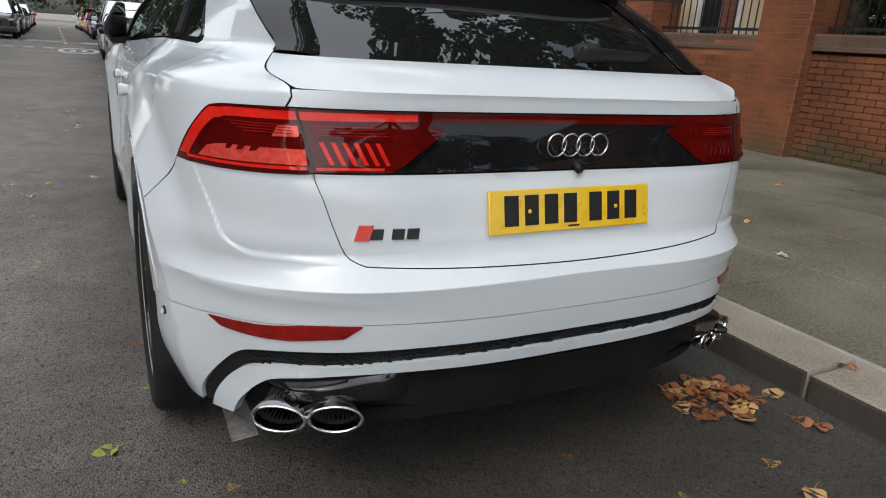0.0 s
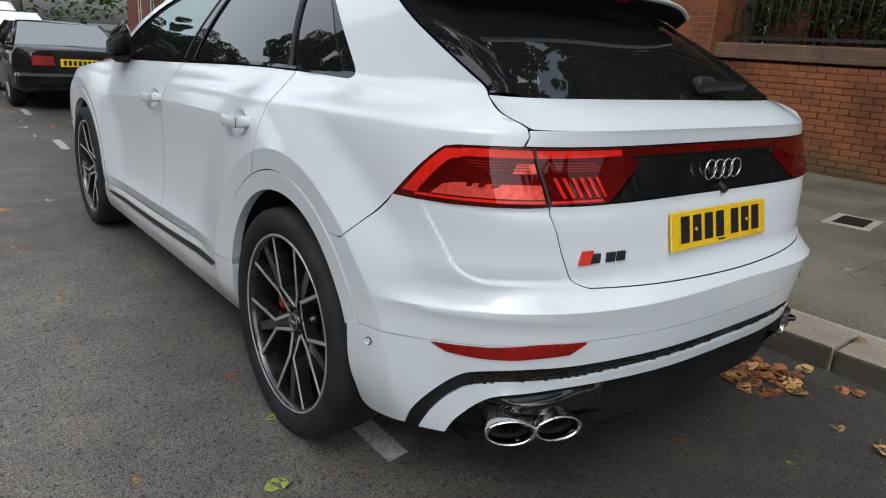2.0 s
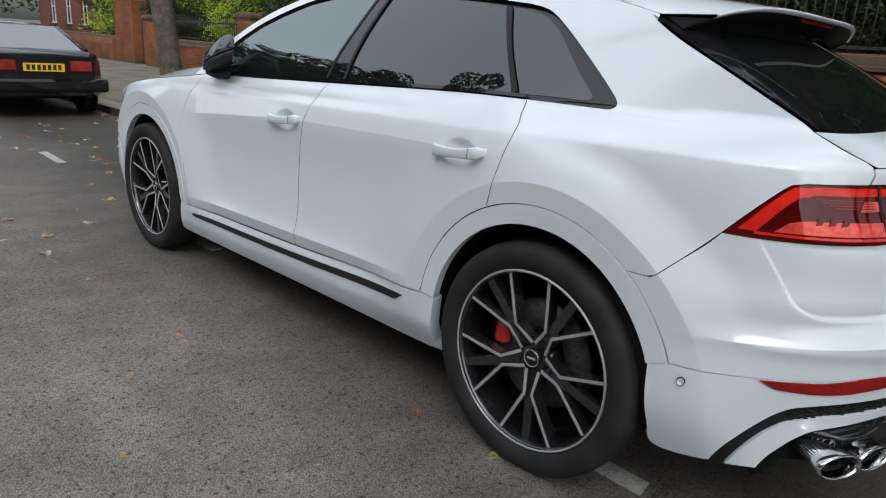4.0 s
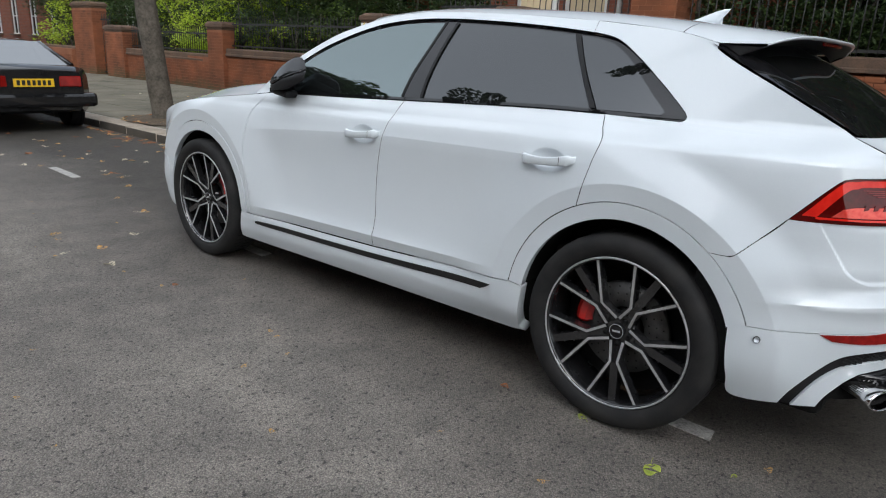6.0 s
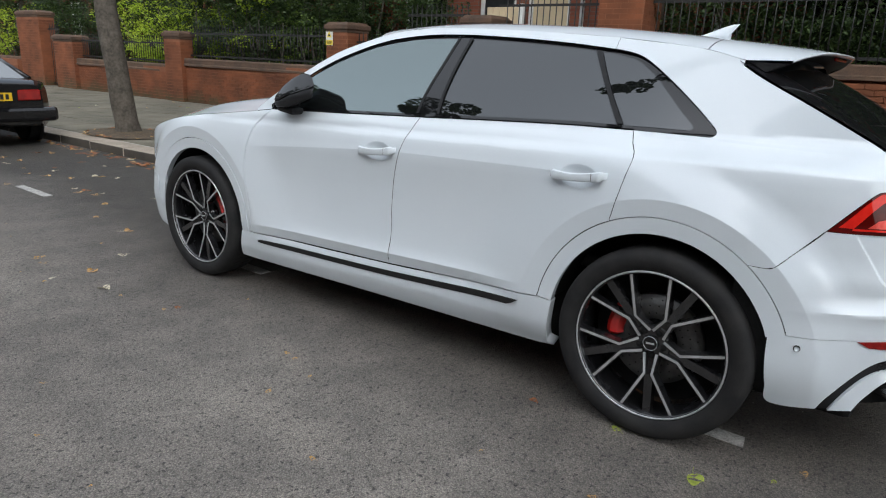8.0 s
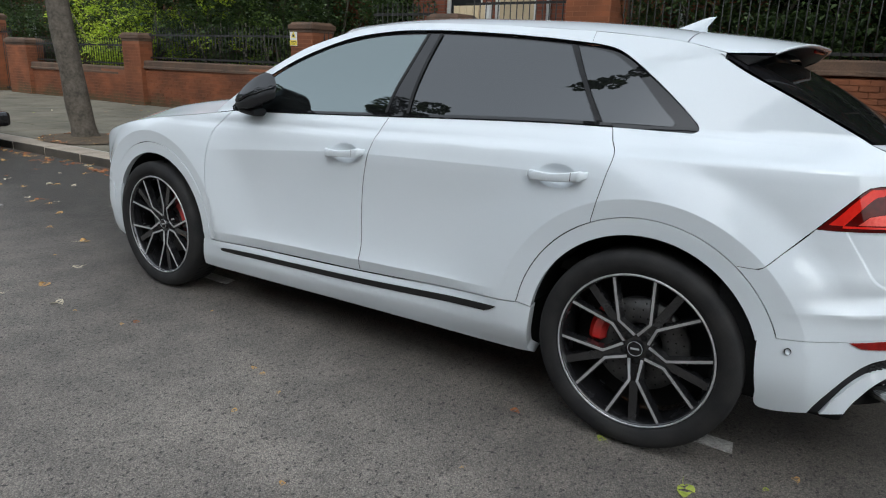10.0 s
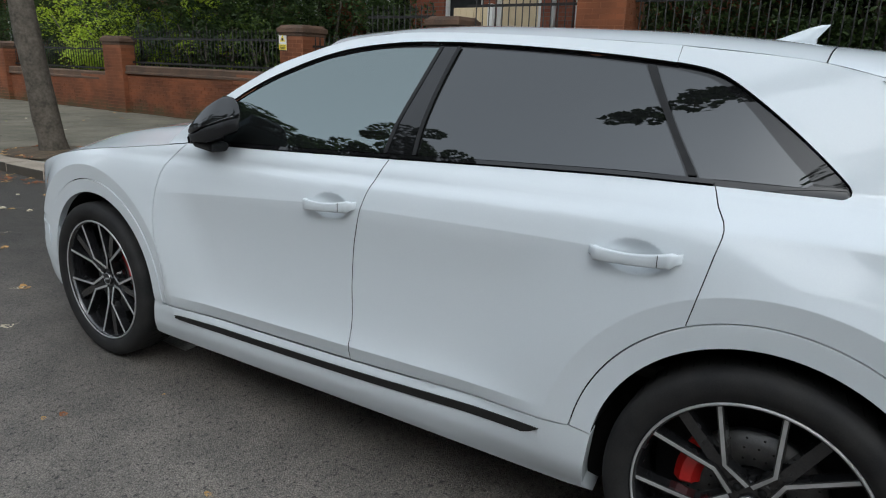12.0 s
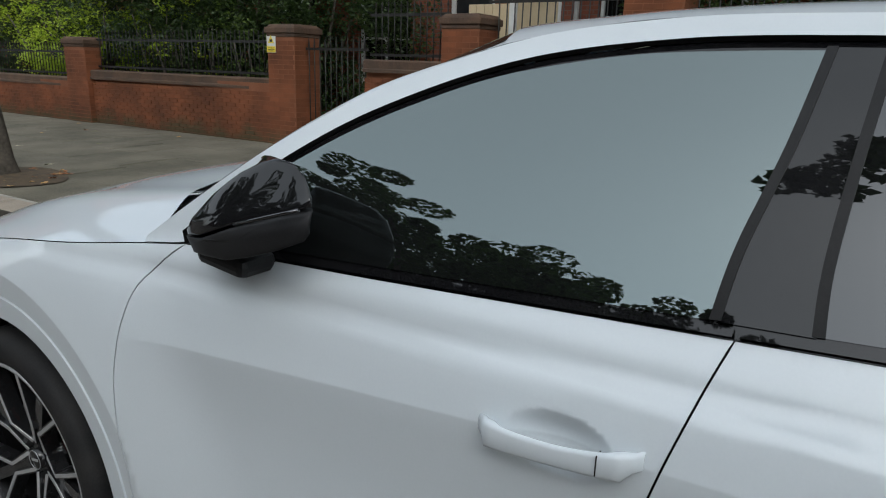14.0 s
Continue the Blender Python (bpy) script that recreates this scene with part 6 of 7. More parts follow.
def lay_bricks(parent, origin, length, height, turn, single):
    """Courses of bricks, 2 cm deep, on a face that runs along local x from origin."""
    m0 = Matrix.Translation(origin) @ pose(0, 0, 0, 0, 0, turn)
    rest = []
    rng = random.Random(int(length * 100) + int(height * 77))
    for c in range(int(height / (BH + BJ))):
        z = (c + .5) * (BH + BJ)
        x = -(BL + BJ) / 2 * (c % 2)
        while x < length - .02:
            x0, x1 = max(x, 0), min(x + BL, length)
            if x1 - x0 > .03:
                m = m0 @ Matrix.Translation(((x0 + x1) / 2, rng.uniform(-.0006, .0006), z)) @ pose(0, 0, 0, rng.uniform(-.12, .12), 0, rng.uniform(-.12, .12))
                k = (x1 - x0) / BL
                if single and single_left[0] > 0 and k > .9:
                    ob = new("brick", BRICK_MESH)
                    ob.parent, ob.matrix_basis = parent, m
                    single_left[0] -= 1
                else:
                    rest.append((m, k))
            x += BL + BJ
    if rest:
        verts, faces = [], []
        base = [v.co.copy() for v in BRICK_MESH.vertices]
        polys = [tuple(p.vertices) for p in BRICK_MESH.polygons]
        for m, k in rest:
            n = len(verts)
            verts += [m @ Vector((v.x * k, v.y, v.z)) for v in base]
            faces += [tuple(i + n for i in p) for p in polys]
        me = bpy.data.meshes.new("brick_courses")
        me.from_pydata(verts, [], faces)
        tagged(part("brick_courses", me, BRICK, parent), kind="stuff")


WALL_X = 6.50
STREET = math.degrees(math.atan(-.0125))


def wall_x(y):
    return WALL_X - .0125 * (y - 6)


def wall_run(y0, y1, top, label, single=False, name="wall_street"):
    """A low brick wall with a thick coping along the pavement."""
    w = tagged(new(name), label, "wall", kind="structure")
    L, x = y1 - y0, wall_x((y0 + y1) / 2)
    part("core", box(bmesh.new(), pose(x + .13, (y0 + y1) / 2, top / 2 - .07, 0, 0, -STREET * -1), .2685, L, top - .02), BRICK_MOSS, w)
    lay_bricks(w, (wall_x(y1) + .0045, y1, .10), L, top - .20 - .10, -90, single)
    prof = [(-.055, 0), (-.055, .045), (-.035, .06), (-.035, .165), (.0, .19), (.26, .19), (.29, .165), (.29, 0)]
    part("coping", loft([[Vector((wall_x(y) + px, y, top - .19 + pz)) for px, pz in prof] for y in [y0 + L * k / 12 for k in range(13)]], smooth=False), COPING, w, "weathered brown stone coping")
    return w


def pier(y0, y1, top, label, single=False, cap=True, proud=.10, deep=None):
    p = tagged(new("wall_pier"), label, "wall pier", kind="structure")
    x = wall_x((y0 + y1) / 2) - proud
    d = y1 - y0
    e = deep or d
    part("core", box(bmesh.new(), pose(x + e / 2, (y0 + y1) / 2, top / 2), e + .014, d + .014, top), BRICK_MOSS, p)
    lay_bricks(p, (x, y1, .10), d, top - .10, -90, single)
    lay_bricks(p, (x, y0, .10), e, top - .10, 0, single)
    lay_bricks(p, (x + e, y1, .10), e, top - .10, 180, False)
    if cap:
        bm = bmesh.new()
        for up, more, tall, narrow in ((.03, .04, .06, 1.0), (.105, .09, .09, 1.0), (.175, .05, .05, .86)):
            box(bm, pose(x + e / 2, (y0 + y1) / 2, top + up), e + more, d + more, tall, bevel=.012, taper=narrow)
        part("pier_cap", bm, COPING, p, "stepped brown stone cap")
    return p


wall_run(3.80, 7.75, 1.57, "red brick street wall with a brown coping")
wall_run(-12, 3.12, 1.60, "red brick street wall with moss at its foot")
wall_run(9.66, 14.8, 1.22, "low red brick wall below iron railings", True)
wall_run(15.52, 20.3, 1.05, "low red brick wall below lime-green shrubs")
wall_run(23.9, 40, .97, "low red brick wall below a clipped hedge")
pier(3.12, 3.80, 3.2, "broad plain red brick pier", cap=False, proud=.14)
pier(9.08, 9.66, 1.88, "red brick gate pier with a stone cap", True)
pier(5.75, 6.32, 2.0, "red brick gate pier with a stone cap")
pier(14.8, 15.52, 1.66, "red brick pier with a stone cap", deep=.34)
pier(20.3, 21.5, 1.50, "red brick gate pier with a stone cap", deep=.45)
pier(22.3, 23.85, 2.20, "tall red brick gate pier", deep=.45)

bm = tube([(0, 0, 0), (0, 0, .78)], .009, 6)
tmp = bpy.data.meshes.new("tmp")
spike = loft([[Vector((r * math.cos(2 * math.pi * k / 6), r * math.sin(2 * math.pi * k / 6), z)) for k in range(6)] for r, z in ((.009, .78), (.016, .80), (.010, .84), (.001, .88))])
spike.to_mesh(tmp)
spike.free()
bm.from_mesh(tmp)
bpy.data.meshes.remove(tmp)
BAR_MESH = bpy.data.meshes.new("railing_bar")
bm.to_mesh(BAR_MESH)
bm.free()
BAR_MESH.materials.append(IRON)


def railing(y0, y1, z, tall, label, name="railing"):
    """Upright iron bars with pointed heads between two flat rails."""
    r = thing(name, label, "railing" if name == "railing" else "gate", "street railings")
    x = wall_x((y0 + y1) / 2) + .13
    for k in range(int((y1 - y0) / .115)):
        ob = new("railing_bar", BAR_MESH)
        ob.parent = r
        ob.matrix_basis = pose(x, y0 + .06 + .115 * k, z) @ Matrix.Diagonal((1, 1, tall / .88, 1))
    for h in (.08, tall - .20):
        part("rail", box(bmesh.new(), pose(x, (y0 + y1) / 2, z + h), .012, y1 - y0, .04), IRON, r)
    return r


railing(9.68, 14.8, 1.21, .80, "black iron railings on a low brick wall")
railing(15.55, 20.3, 1.04, .72, "black iron railings on a low brick wall")
railing(3.80, 5.75, 1.56, 1.0, "black iron railings on a brick wall")
railing(6.32, 7.75, 1.56, .85, "black iron railings on a brick wall")
railing(-6, 3.12, 1.59, 1.0, "black iron railings on a brick wall")
railing(7.78, 9.06, .16, 1.75, "black iron garden gate between brick piers", "garden_gate")
gate_b = railing(21.52, 22.28, .16, 1.9, "dark iron gate between tall brick piers", "garden_gate")

# yellow and white warning sign on the gate pier
SIGN_WHITE = mottled("sign_white", (0.62, 0.62, 0.60), (0.70, 0.70, 0.68), 9, rough=0.4)
SIGN_YELLOW = mottled("sign_yellow", (0.72, 0.56, 0.03), (0.80, 0.63, 0.05), 9, rough=0.4)
sx = wall_x(9.4) - .10
sign = thing("warning_sign", "white and yellow warning sign on a brick pier", "sign")
part("sign_board", box(bmesh.new(), pose(sx - .016, 9.575, 1.775), .006, .20, .29, bevel=.002), SIGN_WHITE, sign)
part("sign_panel", box(bmesh.new(), pose(sx - .020, 9.575, 1.685), .004, .195, .095), SIGN_YELLOW, sign, "yellow lower panel")
tri = bmesh.new()
f = tri.faces.new([tri.verts.new((sx - .0205, 9.575 + y, 1.835 + z)) for y, z in ((-.07, -.055), (.07, -.055), (0, .07))])
part("sign_triangle", tri, SIGN_YELLOW, sign)
for z, w in ((1.706, .14), (1.682, .15), (1.660, .11)):
    part("sign_bar", box(bmesh.new(), pose(sx - .0225, 9.575, z), .002, w, .010), INK, sign)
part("sign_bar", box(bmesh.new(), pose(sx - .0225, 9.575, 1.820), .002, .05, .04), INK, sign)

# ---- houses behind the wall ----
HOUSE = brickwork("house_brick", ((.16, .050, .022), (.25, .085, .038)))
CREAM = mottled("cream_paint", (0.50, 0.40, 0.25), (0.60, 0.49, 0.32), 4, rough=0.6)
WHITE_WOOD = mottled("white_woodwork", (0.60, 0.60, 0.58), (0.70, 0.70, 0.68), 6, rough=0.5)
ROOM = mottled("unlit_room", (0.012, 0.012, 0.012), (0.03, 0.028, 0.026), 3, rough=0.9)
SLATE = mottled("slate_roof", (0.05, 0.052, 0.058), (0.09, 0.09, 0.098), 3, rough=0.7, bump=0.4, bump_scale=40)
GLASS_HOUSE = glazing("house_glass", (0.2, 0.2, 0.2), 1.5, .3)


def courses_mat():
    m, nt, b, link = shader("house_courses")
    co = nt.nodes.new("ShaderNodeNewGeometry").outputs["Position"]
    sep = nt.nodes.new("ShaderNodeSeparateXYZ")
    link(co, sep.inputs[0])
    com = nt.nodes.new("ShaderNodeCombineXYZ")
    link(sep.outputs["Y"], com.inputs["X"])
    link(sep.outputs["Z"], com.inputs["Y"])
    br = nt.nodes.new("ShaderNodeTexBrick")
    br.inputs["Scale"].default_value = 1.0
    br.inputs["Brick Width"].default_value, br.inputs["Row Height"].default_value, br.inputs["Mortar Size"].default_value = .225, .075, .006
    br.inputs["Color1"].default_value, br.inputs["Color2"].default_value, br.inputs["Mortar"].default_value = (.15, .043, .022, 1), (.21, .066, .033, 1), (.13, .10, .08, 1)
    link(com.outputs[0], br.inputs["Vector"])
    link(br.outputs["Color"], b.inputs["Base Color"])
    b.inputs["Roughness"].default_value = .9
    bump = nt.nodes.new("ShaderNodeBump")
    bump.inputs["Distance"].default_value = .006
    link(br.outputs["Fac"], bump.inputs["Height"])
    bump.invert = True
    link(bump.outputs["Normal"], b.inputs["Normal"])
    return m


COURSES = courses_mat()


def house(x, y0, y1, tall, openings, label, face=-1, roof=True):
    """A brick house whose street front stands at x; openings: (y, z, width, height, kind)."""
    h = thing("house", label, "house", "brick houses")
    bm = bmesh.new()
    ys = sorted({y0, y1, *[o[0] - o[2] / 2 for o in openings], *[o[0] + o[2] / 2 for o in openings]})
    zs = sorted({0.0, tall, *[o[1] for o in openings], *[o[1] + o[3] for o in openings]})
    spot = {(a, c): bm.verts.new((x, a, c)) for a in ys for c in zs}
    for a, b in zip(ys, ys[1:]):
        for c, d in zip(zs, zs[1:]):
            if not any(abs((a + b) / 2 - o[0]) < o[2] / 2 and o[1] < (c + d) / 2 < o[1] + o[3] for o in openings):
                bm.faces.new((spot[a, c], spot[b, c], spot[b, d], spot[a, d]))
    for v in [v for v in bm.verts if not v.link_faces]:
        bm.verts.remove(v)
    deep = bmesh.ops.extrude_face_region(bm, geom=bm.faces[:])
    bmesh.ops.translate(bm, vec=(-face * .3, 0, 0), verts=[v for v in deep["geom"] if isinstance(v, bmesh.types.BMVert)])
    bmesh.ops.recalc_face_normals(bm, faces=bm.faces)
    part("wall", bm, COURSES, h)
    part("back_wall", box(bmesh.new(), pose(x - face * 6, (y0 + y1) / 2, tall / 2), .3, y1 - y0, tall), COURSES, h)
    for y in (y0, y1):
        part("side_wall", box(bmesh.new(), pose(x - face * 3.1, y + (.15 if y == y0 else -.15), tall / 2), 5.5, .3, tall), COURSES, h)
    # near-black slab behind the openings, its colour standing in for unlit depth
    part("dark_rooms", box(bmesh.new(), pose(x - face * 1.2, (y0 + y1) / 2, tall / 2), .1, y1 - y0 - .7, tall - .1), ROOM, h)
    for y, z, w, t, kind in openings:
        if kind == "window":
            win_ = part("window", box(bmesh.new(), pose(x - face * .10, y, z + .03), .12, w, .06), WHITE_WOOD, h)
            for dy in (-w / 2 + .04, 0, w / 2 - .04):
                part("window_frame", box(bmesh.new(), pose(x - face * .12, y + dy, z + t / 2), .07, .06, t), WHITE_WOOD, win_)
            for dz in (.5, .97):
                part("window_frame", box(bmesh.new(), pose(x - face * .12, y, z + t * dz), .065, w, .05), WHITE_WOOD, win_)
            part("pane", box(bmesh.new(), pose(x - face * .135, y, z + t / 2), .008, w - .1, t - .08), GLASS_HOUSE, win_)
            part("sill", box(bmesh.new(), pose(x + face * .05, y, z - .05), .22, w + .16, .09, bevel=.01), COPING, win_)
        else:
            d = part("door", box(bmesh.new(), pose(x - face * .14, y, z + t / 2), .06, w - .16, t - .1, bevel=.01), CREAM if kind == "cream" else TRIM, h)
            for dy in (-w / 2 + .045, w / 2 - .045):
                part("door_frame", box(bmesh.new(), pose(x - face * .12, y + dy, z + t / 2), .10, .09, t), WHITE_WOOD, d)
            part("door_frame", box(bmesh.new(), pose(x - face * .12, y, z + t - .05), .10, w - .18, .09), WHITE_WOOD, d)
    part("string_course", box(bmesh.new(), pose(x + face * .03, (y0 + y1) / 2, tall * .5), .16, y1 - y0, .16, bevel=.02), COPING, h)
    part("eaves", box(bmesh.new(), pose(x + face * .12, (y0 + y1) / 2, tall + .06), .5, y1 - y0 + .3, .16, bevel=.02), WHITE_WOOD, h)
    rf = loft([[Vector((x + face * .35, y, tall + .14)), Vector((x - face * 3.1, y, tall + 3.0)), Vector((x - face * 6.3, y, tall + .14))] for y in (y0 - .15, y1 + .15)], smooth=False)
    part("roof", rf, SLATE, h)
    return h


def bays(y0, n, step, kind_at):
    out = []
    for k in range(n):
        y = y0 + step * k
        for z, kind in kind_at(k):
            out.append((y, z, 1.15 if kind == "window" else 1.0, 1.9 if kind == "window" else 2.3, kind))
    return out


house(9.7, -13, 3.1, 9.5, bays(-11, 6, 2.4, lambda k: [(1.3, "window"), (4.8, "window"), (7.2, "window")][:3]), "dark red brick house behind street railings")
house(9.4, 3.3, 11.4, 9.5, [(4.6, .9, 1.2, 2.2, "window"), (6.35, .5, 1.0, 2.5, "cream"), (7.6, .5, .95, 2.5, "dark"), (9.6, 1.0, 1.3, 2.0, "window")] + bays(4.6, 3, 2.5, lambda k: [(4.8, "window"), (7.2, "window")]), "dark red brick house with a cream front door")
house(10.6, 11.6, 26, 9.0, bays(13.0, 5, 2.6, lambda k: [(1.2, "window"), (4.6, "window")]), "red brick house half hidden by shrubs")
house(10.2, 27, 48, 9.0, bays(28.4, 7, 2.8, lambda k: [(1.2, "window"), (4.6, "window")]), "red brick terrace house far along the street")
house(-16.5, -22, 4, 8.5, bays(-20.5, 9, 2.8, lambda k: [(1.0, "window"), (4.4, "window")]), "red brick house across the street", face=1)
house(-16.5, 4.6, 30, 8.5, bays(6.0, 9, 2.8, lambda k: [(1.0, "window"), (4.4, "window")]), "red brick house across the street", face=1)
# pale downpipes
for y, x in ((5.55, 9.33), (3.0, 9.6)):
    pipe = tagged(part("downpipe", tube([(x, y, .3), (x, y, 9.2)], .045, 10), WHITE_WOOD), "white downpipe on a brick house", "pipe")

# far woods at the end of the street
far_wood = leaf_mesh("far_woods", clump_cloud(random.Random(77), 150, (-4, 125, 6.5), (48, 6, 7.5), 2.6), 60, .9, random.Random(78))
tagged(part("far_woods", far_wood, LEAF_DARK), "dark green trees closing the far end of the street", "trees", kind="stuff")

# cream boarded screen and white post behind the railings
screen = thing("garden_screen", "cream boarded garden screen behind iron railings", "screen")
for k in range(5):
    part("board", box(bmesh.new(), pose(7.35, 5.86 + .135 * k, 1.25), .025, .125, 2.3, bevel=.004), CREAM, screen)
part("post", box(bmesh.new(), pose(7.33, 5.72, 1.25), .09, .09, 2.4, bevel=.006), WHITE_WOOD, screen, "white corner post")

# ---- other parked cars ----
PAINTS = {k: mottled(k + "_car_paint", a, b, 2.0, rough=.3, coat=1.0, spread=.04) for k, a, b in (
    ("black", (.007, .007, .008), (.014, .014, .015)), ("charcoal", (.03, .032, .035), (.05, .052, .055)), ("silver", (.42, .43, .44), (.50, .51, .52)),
    ("navy", (.012, .016, .06), (.02, .026, .09)), ("red", (.42, .02, .015), (.52, .03, .02)), ("pearl", (.62, .63, .63), (.70, .71, .71)), ("tan", (.42, .27, .13), (.50, .33, .17)))}
for m in PAINTS.values():
    m.node_tree.nodes["Principled BSDF"].inputs["Specular IOR Level"].default_value = 0.0
    m.node_tree.nodes["Principled BSDF"].inputs["Coat IOR"].default_value = 1.45
GLASS_CAR = glazing("parked_car_glass", (.05, .055, .055), 1.9, .25)
GLASS_OLD = glazing("convertible_glass", (.3, .32, .32), 3.6, .3)
LAMP_CLEAR = mottled("clear_lamp", (.55, .56, .58), (.68, .69, .70), 14, rough=.1, metal=.4, coat=1.0)
PLATE_WHITE = mottled("plate_white", (.60, .60, .58), (.68, .68, .66), 14, rough=.35)


def parked_car(label, paint, length, width, height, belt, roof_rear, roof_front, screen_front, tail_h, nose_h, tyre=.32, soft_top=False, lamps=None, glass=None):
    """A parked car about its middle, nose towards +y; stations are shares of the length from the tail."""
    c = thing("parked_car", label, "car", "parked cars")
    L, W = length, width / 2
    body = PAINTS[paint]
    # lower body
    secs = []
    for t in (0, .012, .04, .10, .2, .35, .5, .65, .8, .9, .96, .988, 1.0):
        y = -L / 2 + L * t
        wk = W * (1 - .16 * abs(2 * t - 1) ** 6 - .10 * (abs(2 * t - 1) > .97))
        top = curve((0, .05, .2, .3, .6, .72, .9, .96, 1.0), (tail_h * .93, tail_h, belt * 1.01, belt, belt, belt * .99, nose_h, nose_h * .95, nose_h * .85))(t)
        low = .22 + .10 * abs(2 * t - 1) ** 8
        ring = [(-wk * .9, low), (-wk * .985, low + .08), (-wk, (low + top) * .5), (-wk * .985, top - .14), (-wk * .93, top - .03), (-wk * .80, top), (0, top + .015), (wk * .80, top), (wk * .93, top - .03), (wk * .985, top - .14), (wk, (low + top) * .5), (wk * .985, low + .08), (wk * .9, low)]
        secs.append([Vector((x, y, z)) for x, z in ring])
    part("body", loft(secs), body, c)
    # greenhouse
    def ring_at(t, z, wk):
        return Vector((wk, -L / 2 + L * t, z))
    r0, r1, s1 = roof_rear, roof_front, screen_front
    foot0 = max(.02, r0 - .16)
    lowz, topz = belt - .02, height
    gl = bmesh.new()
    for sgn in (1, -1):
        pts = [ring_at(foot0, tail_h if foot0 < .08 else belt, sgn * W * .86), ring_at(r0, topz - .05, sgn * W * .66), ring_at(r1, topz - .05, sgn * W * .66), ring_at(s1, lowz + .02, sgn * W * .86)]
        gl.faces.new([gl.verts.new(p) for p in (pts if sgn < 0 else pts[::-1])])
    for a, b, za, zb in ((foot0, r0, (tail_h if foot0 < .08 else belt), topz - .04), (s1, r1, lowz + .02, topz - .04)):
        gl.faces.new([gl.verts.new(ring_at(t, z, w)) for t, z, w in ((a, za, -W * .86), (a, za, W * .86), (b, zb, W * .66), (b, zb, -W * .66))])
    part("glasshouse", gl, glass or GLASS_CAR, c, "dark car glass")
    roof = []
    for k in range(7):
        t = r0 + (r1 - r0) * k / 6
        z = topz - .045 * (2 * k / 6 - 1) ** 2
        roof.append([ring_at(t, z - .07, -W * .67), ring_at(t, z - .015, -W * .55), ring_at(t, z, 0), ring_at(t, z - .015, W * .55), ring_at(t, z - .07, W * .67), ring_at(t, z - .09, 0)])
    part("roof", loft(roof), TRIM if soft_top else body, c)
    for sgn in (1, -1):
        for a, za, b, zb in ((foot0, tail_h if foot0 < .08 else belt, r0, topz - .06), (s1, lowz, r1, topz - .06)):
            part("roof_pillar", tube([ring_at(a, za, sgn * W * .865), ring_at(b, zb, sgn * W * .665)], .035, 6), body, c)
        t = (r0 + r1) / 2 - .03
        part("roof_pillar", tube([ring_at(t, belt, sgn * W * .88), ring_at(t, topz - .06, sgn * W * .672)], .03, 6), TRIM, c)
        mir = part("door_mirror", box(bmesh.new(), pose(sgn * (W + .09), -L / 2 + L * (s1 - .05), belt + .07), .17, .10, .12, bevel=.035), body, c)
        lamp = part("tail_light", box(bmesh.new(), pose(sgn * W * (.54 if lamps else .62), -L / 2 + .018, tail_h * .78, -4, 0, sgn * -4), W * (.33 if lamps else .50), .07, .15, bevel=.015), lamps or LENS, c, "red tail light")
        part("head_light", box(bmesh.new(), pose(sgn * W * .70, L / 2 - .05, nose_h * .82, 12, 0, sgn * 14), W * .42, .09, .12, bevel=.02), LAMP_CLEAR, c, "clear headlight")
        for t in (.185, .81):
            y = -L / 2 + L * t
            arch = lathe([(0, .0), (0, tyre + .05), (.06, tyre + .05)], Matrix.Translation((sgn * (W - .055), y, tyre)) @ pose(0, 0, 0, 0, 0, 0 if sgn < 0 else 180), 28)
            part("wheel_housing", arch, DARK, c)
            wh = part("wheel", lathe([(-.03, tyre * .55), (-.04, tyre * .68), (-.05, tyre * .85), (-.03, tyre * .97), (.0, tyre), (.15, tyre)], Matrix.Translation((sgn * (W - .07), y, tyre)) @ pose(0, 0, 0, 0, 0, 0 if sgn < 0 else 180), 28), RUBBER, c)
            part("hub_cap", lathe([(-.05, 0), (-.045, tyre * .25), (-.03, tyre * .5), (-.035, tyre * .68)], Matrix.Translation((sgn * (W - .07), y, tyre)) @ pose(0, 0, 0, 0, 0, 0 if sgn < 0 else 180), 20), SILVER, wh)
    part("rear_bumper", box(bmesh.new(), pose(0, -L / 2 + .06, .46), width * .95, .20, .20, bevel=.05), body, c)
    part("front_bumper", box(bmesh.new(), pose(0, L / 2 - .06, .42), width * .93, .20, .22, bevel=.05), body, c)
    part("grille", box(bmesh.new(), pose(0, L / 2 - .008, nose_h * .72), W * .8, .05, .14, bevel=.01), GLOSS_BLACK, c)
    for y, z, mat_, f_ in ((-L / 2 - .012, tail_h * .76, PLATE, -1), (L / 2 + .045, .42, PLATE_WHITE, 1)):
        pl = part("number_plate", box(bmesh.new(), pose(0, y, z), .52, .012, .111), mat_, c, "number plate with plain bars")
        for k in range(7):
            part("plate_bar", box(bmesh.new(), pose(-.20 + .066 * k, y + f_ * .0075, z), .04, .004, .07), INK, pl)
    return c


old = parked_car("black two-seat convertible parked beside the kerb", "black", 4.47, 1.79, 1.29, .92, .30, .54, .68, .93, .78, .315, lamps=LENS_MID, glass=GLASS_OLD)
old.matrix_basis = pose(.15, 9.6 + 2.24, 0, 0, 0, 1.0)
hatch = parked_car("charcoal hatchback parked in a row of cars", "charcoal", 4.2, 1.78, 1.46, .95, .10, .52, .74, .98, .82)
hatch.matrix_basis = pose(.12, 17.0, 0, 0, 0, 180)
suv = parked_car("silver SUV with roof rails parked beside the kerb", "silver", 4.6, 1.88, 1.75, 1.10, .06, .55, .74, 1.10, 1.0, .36)
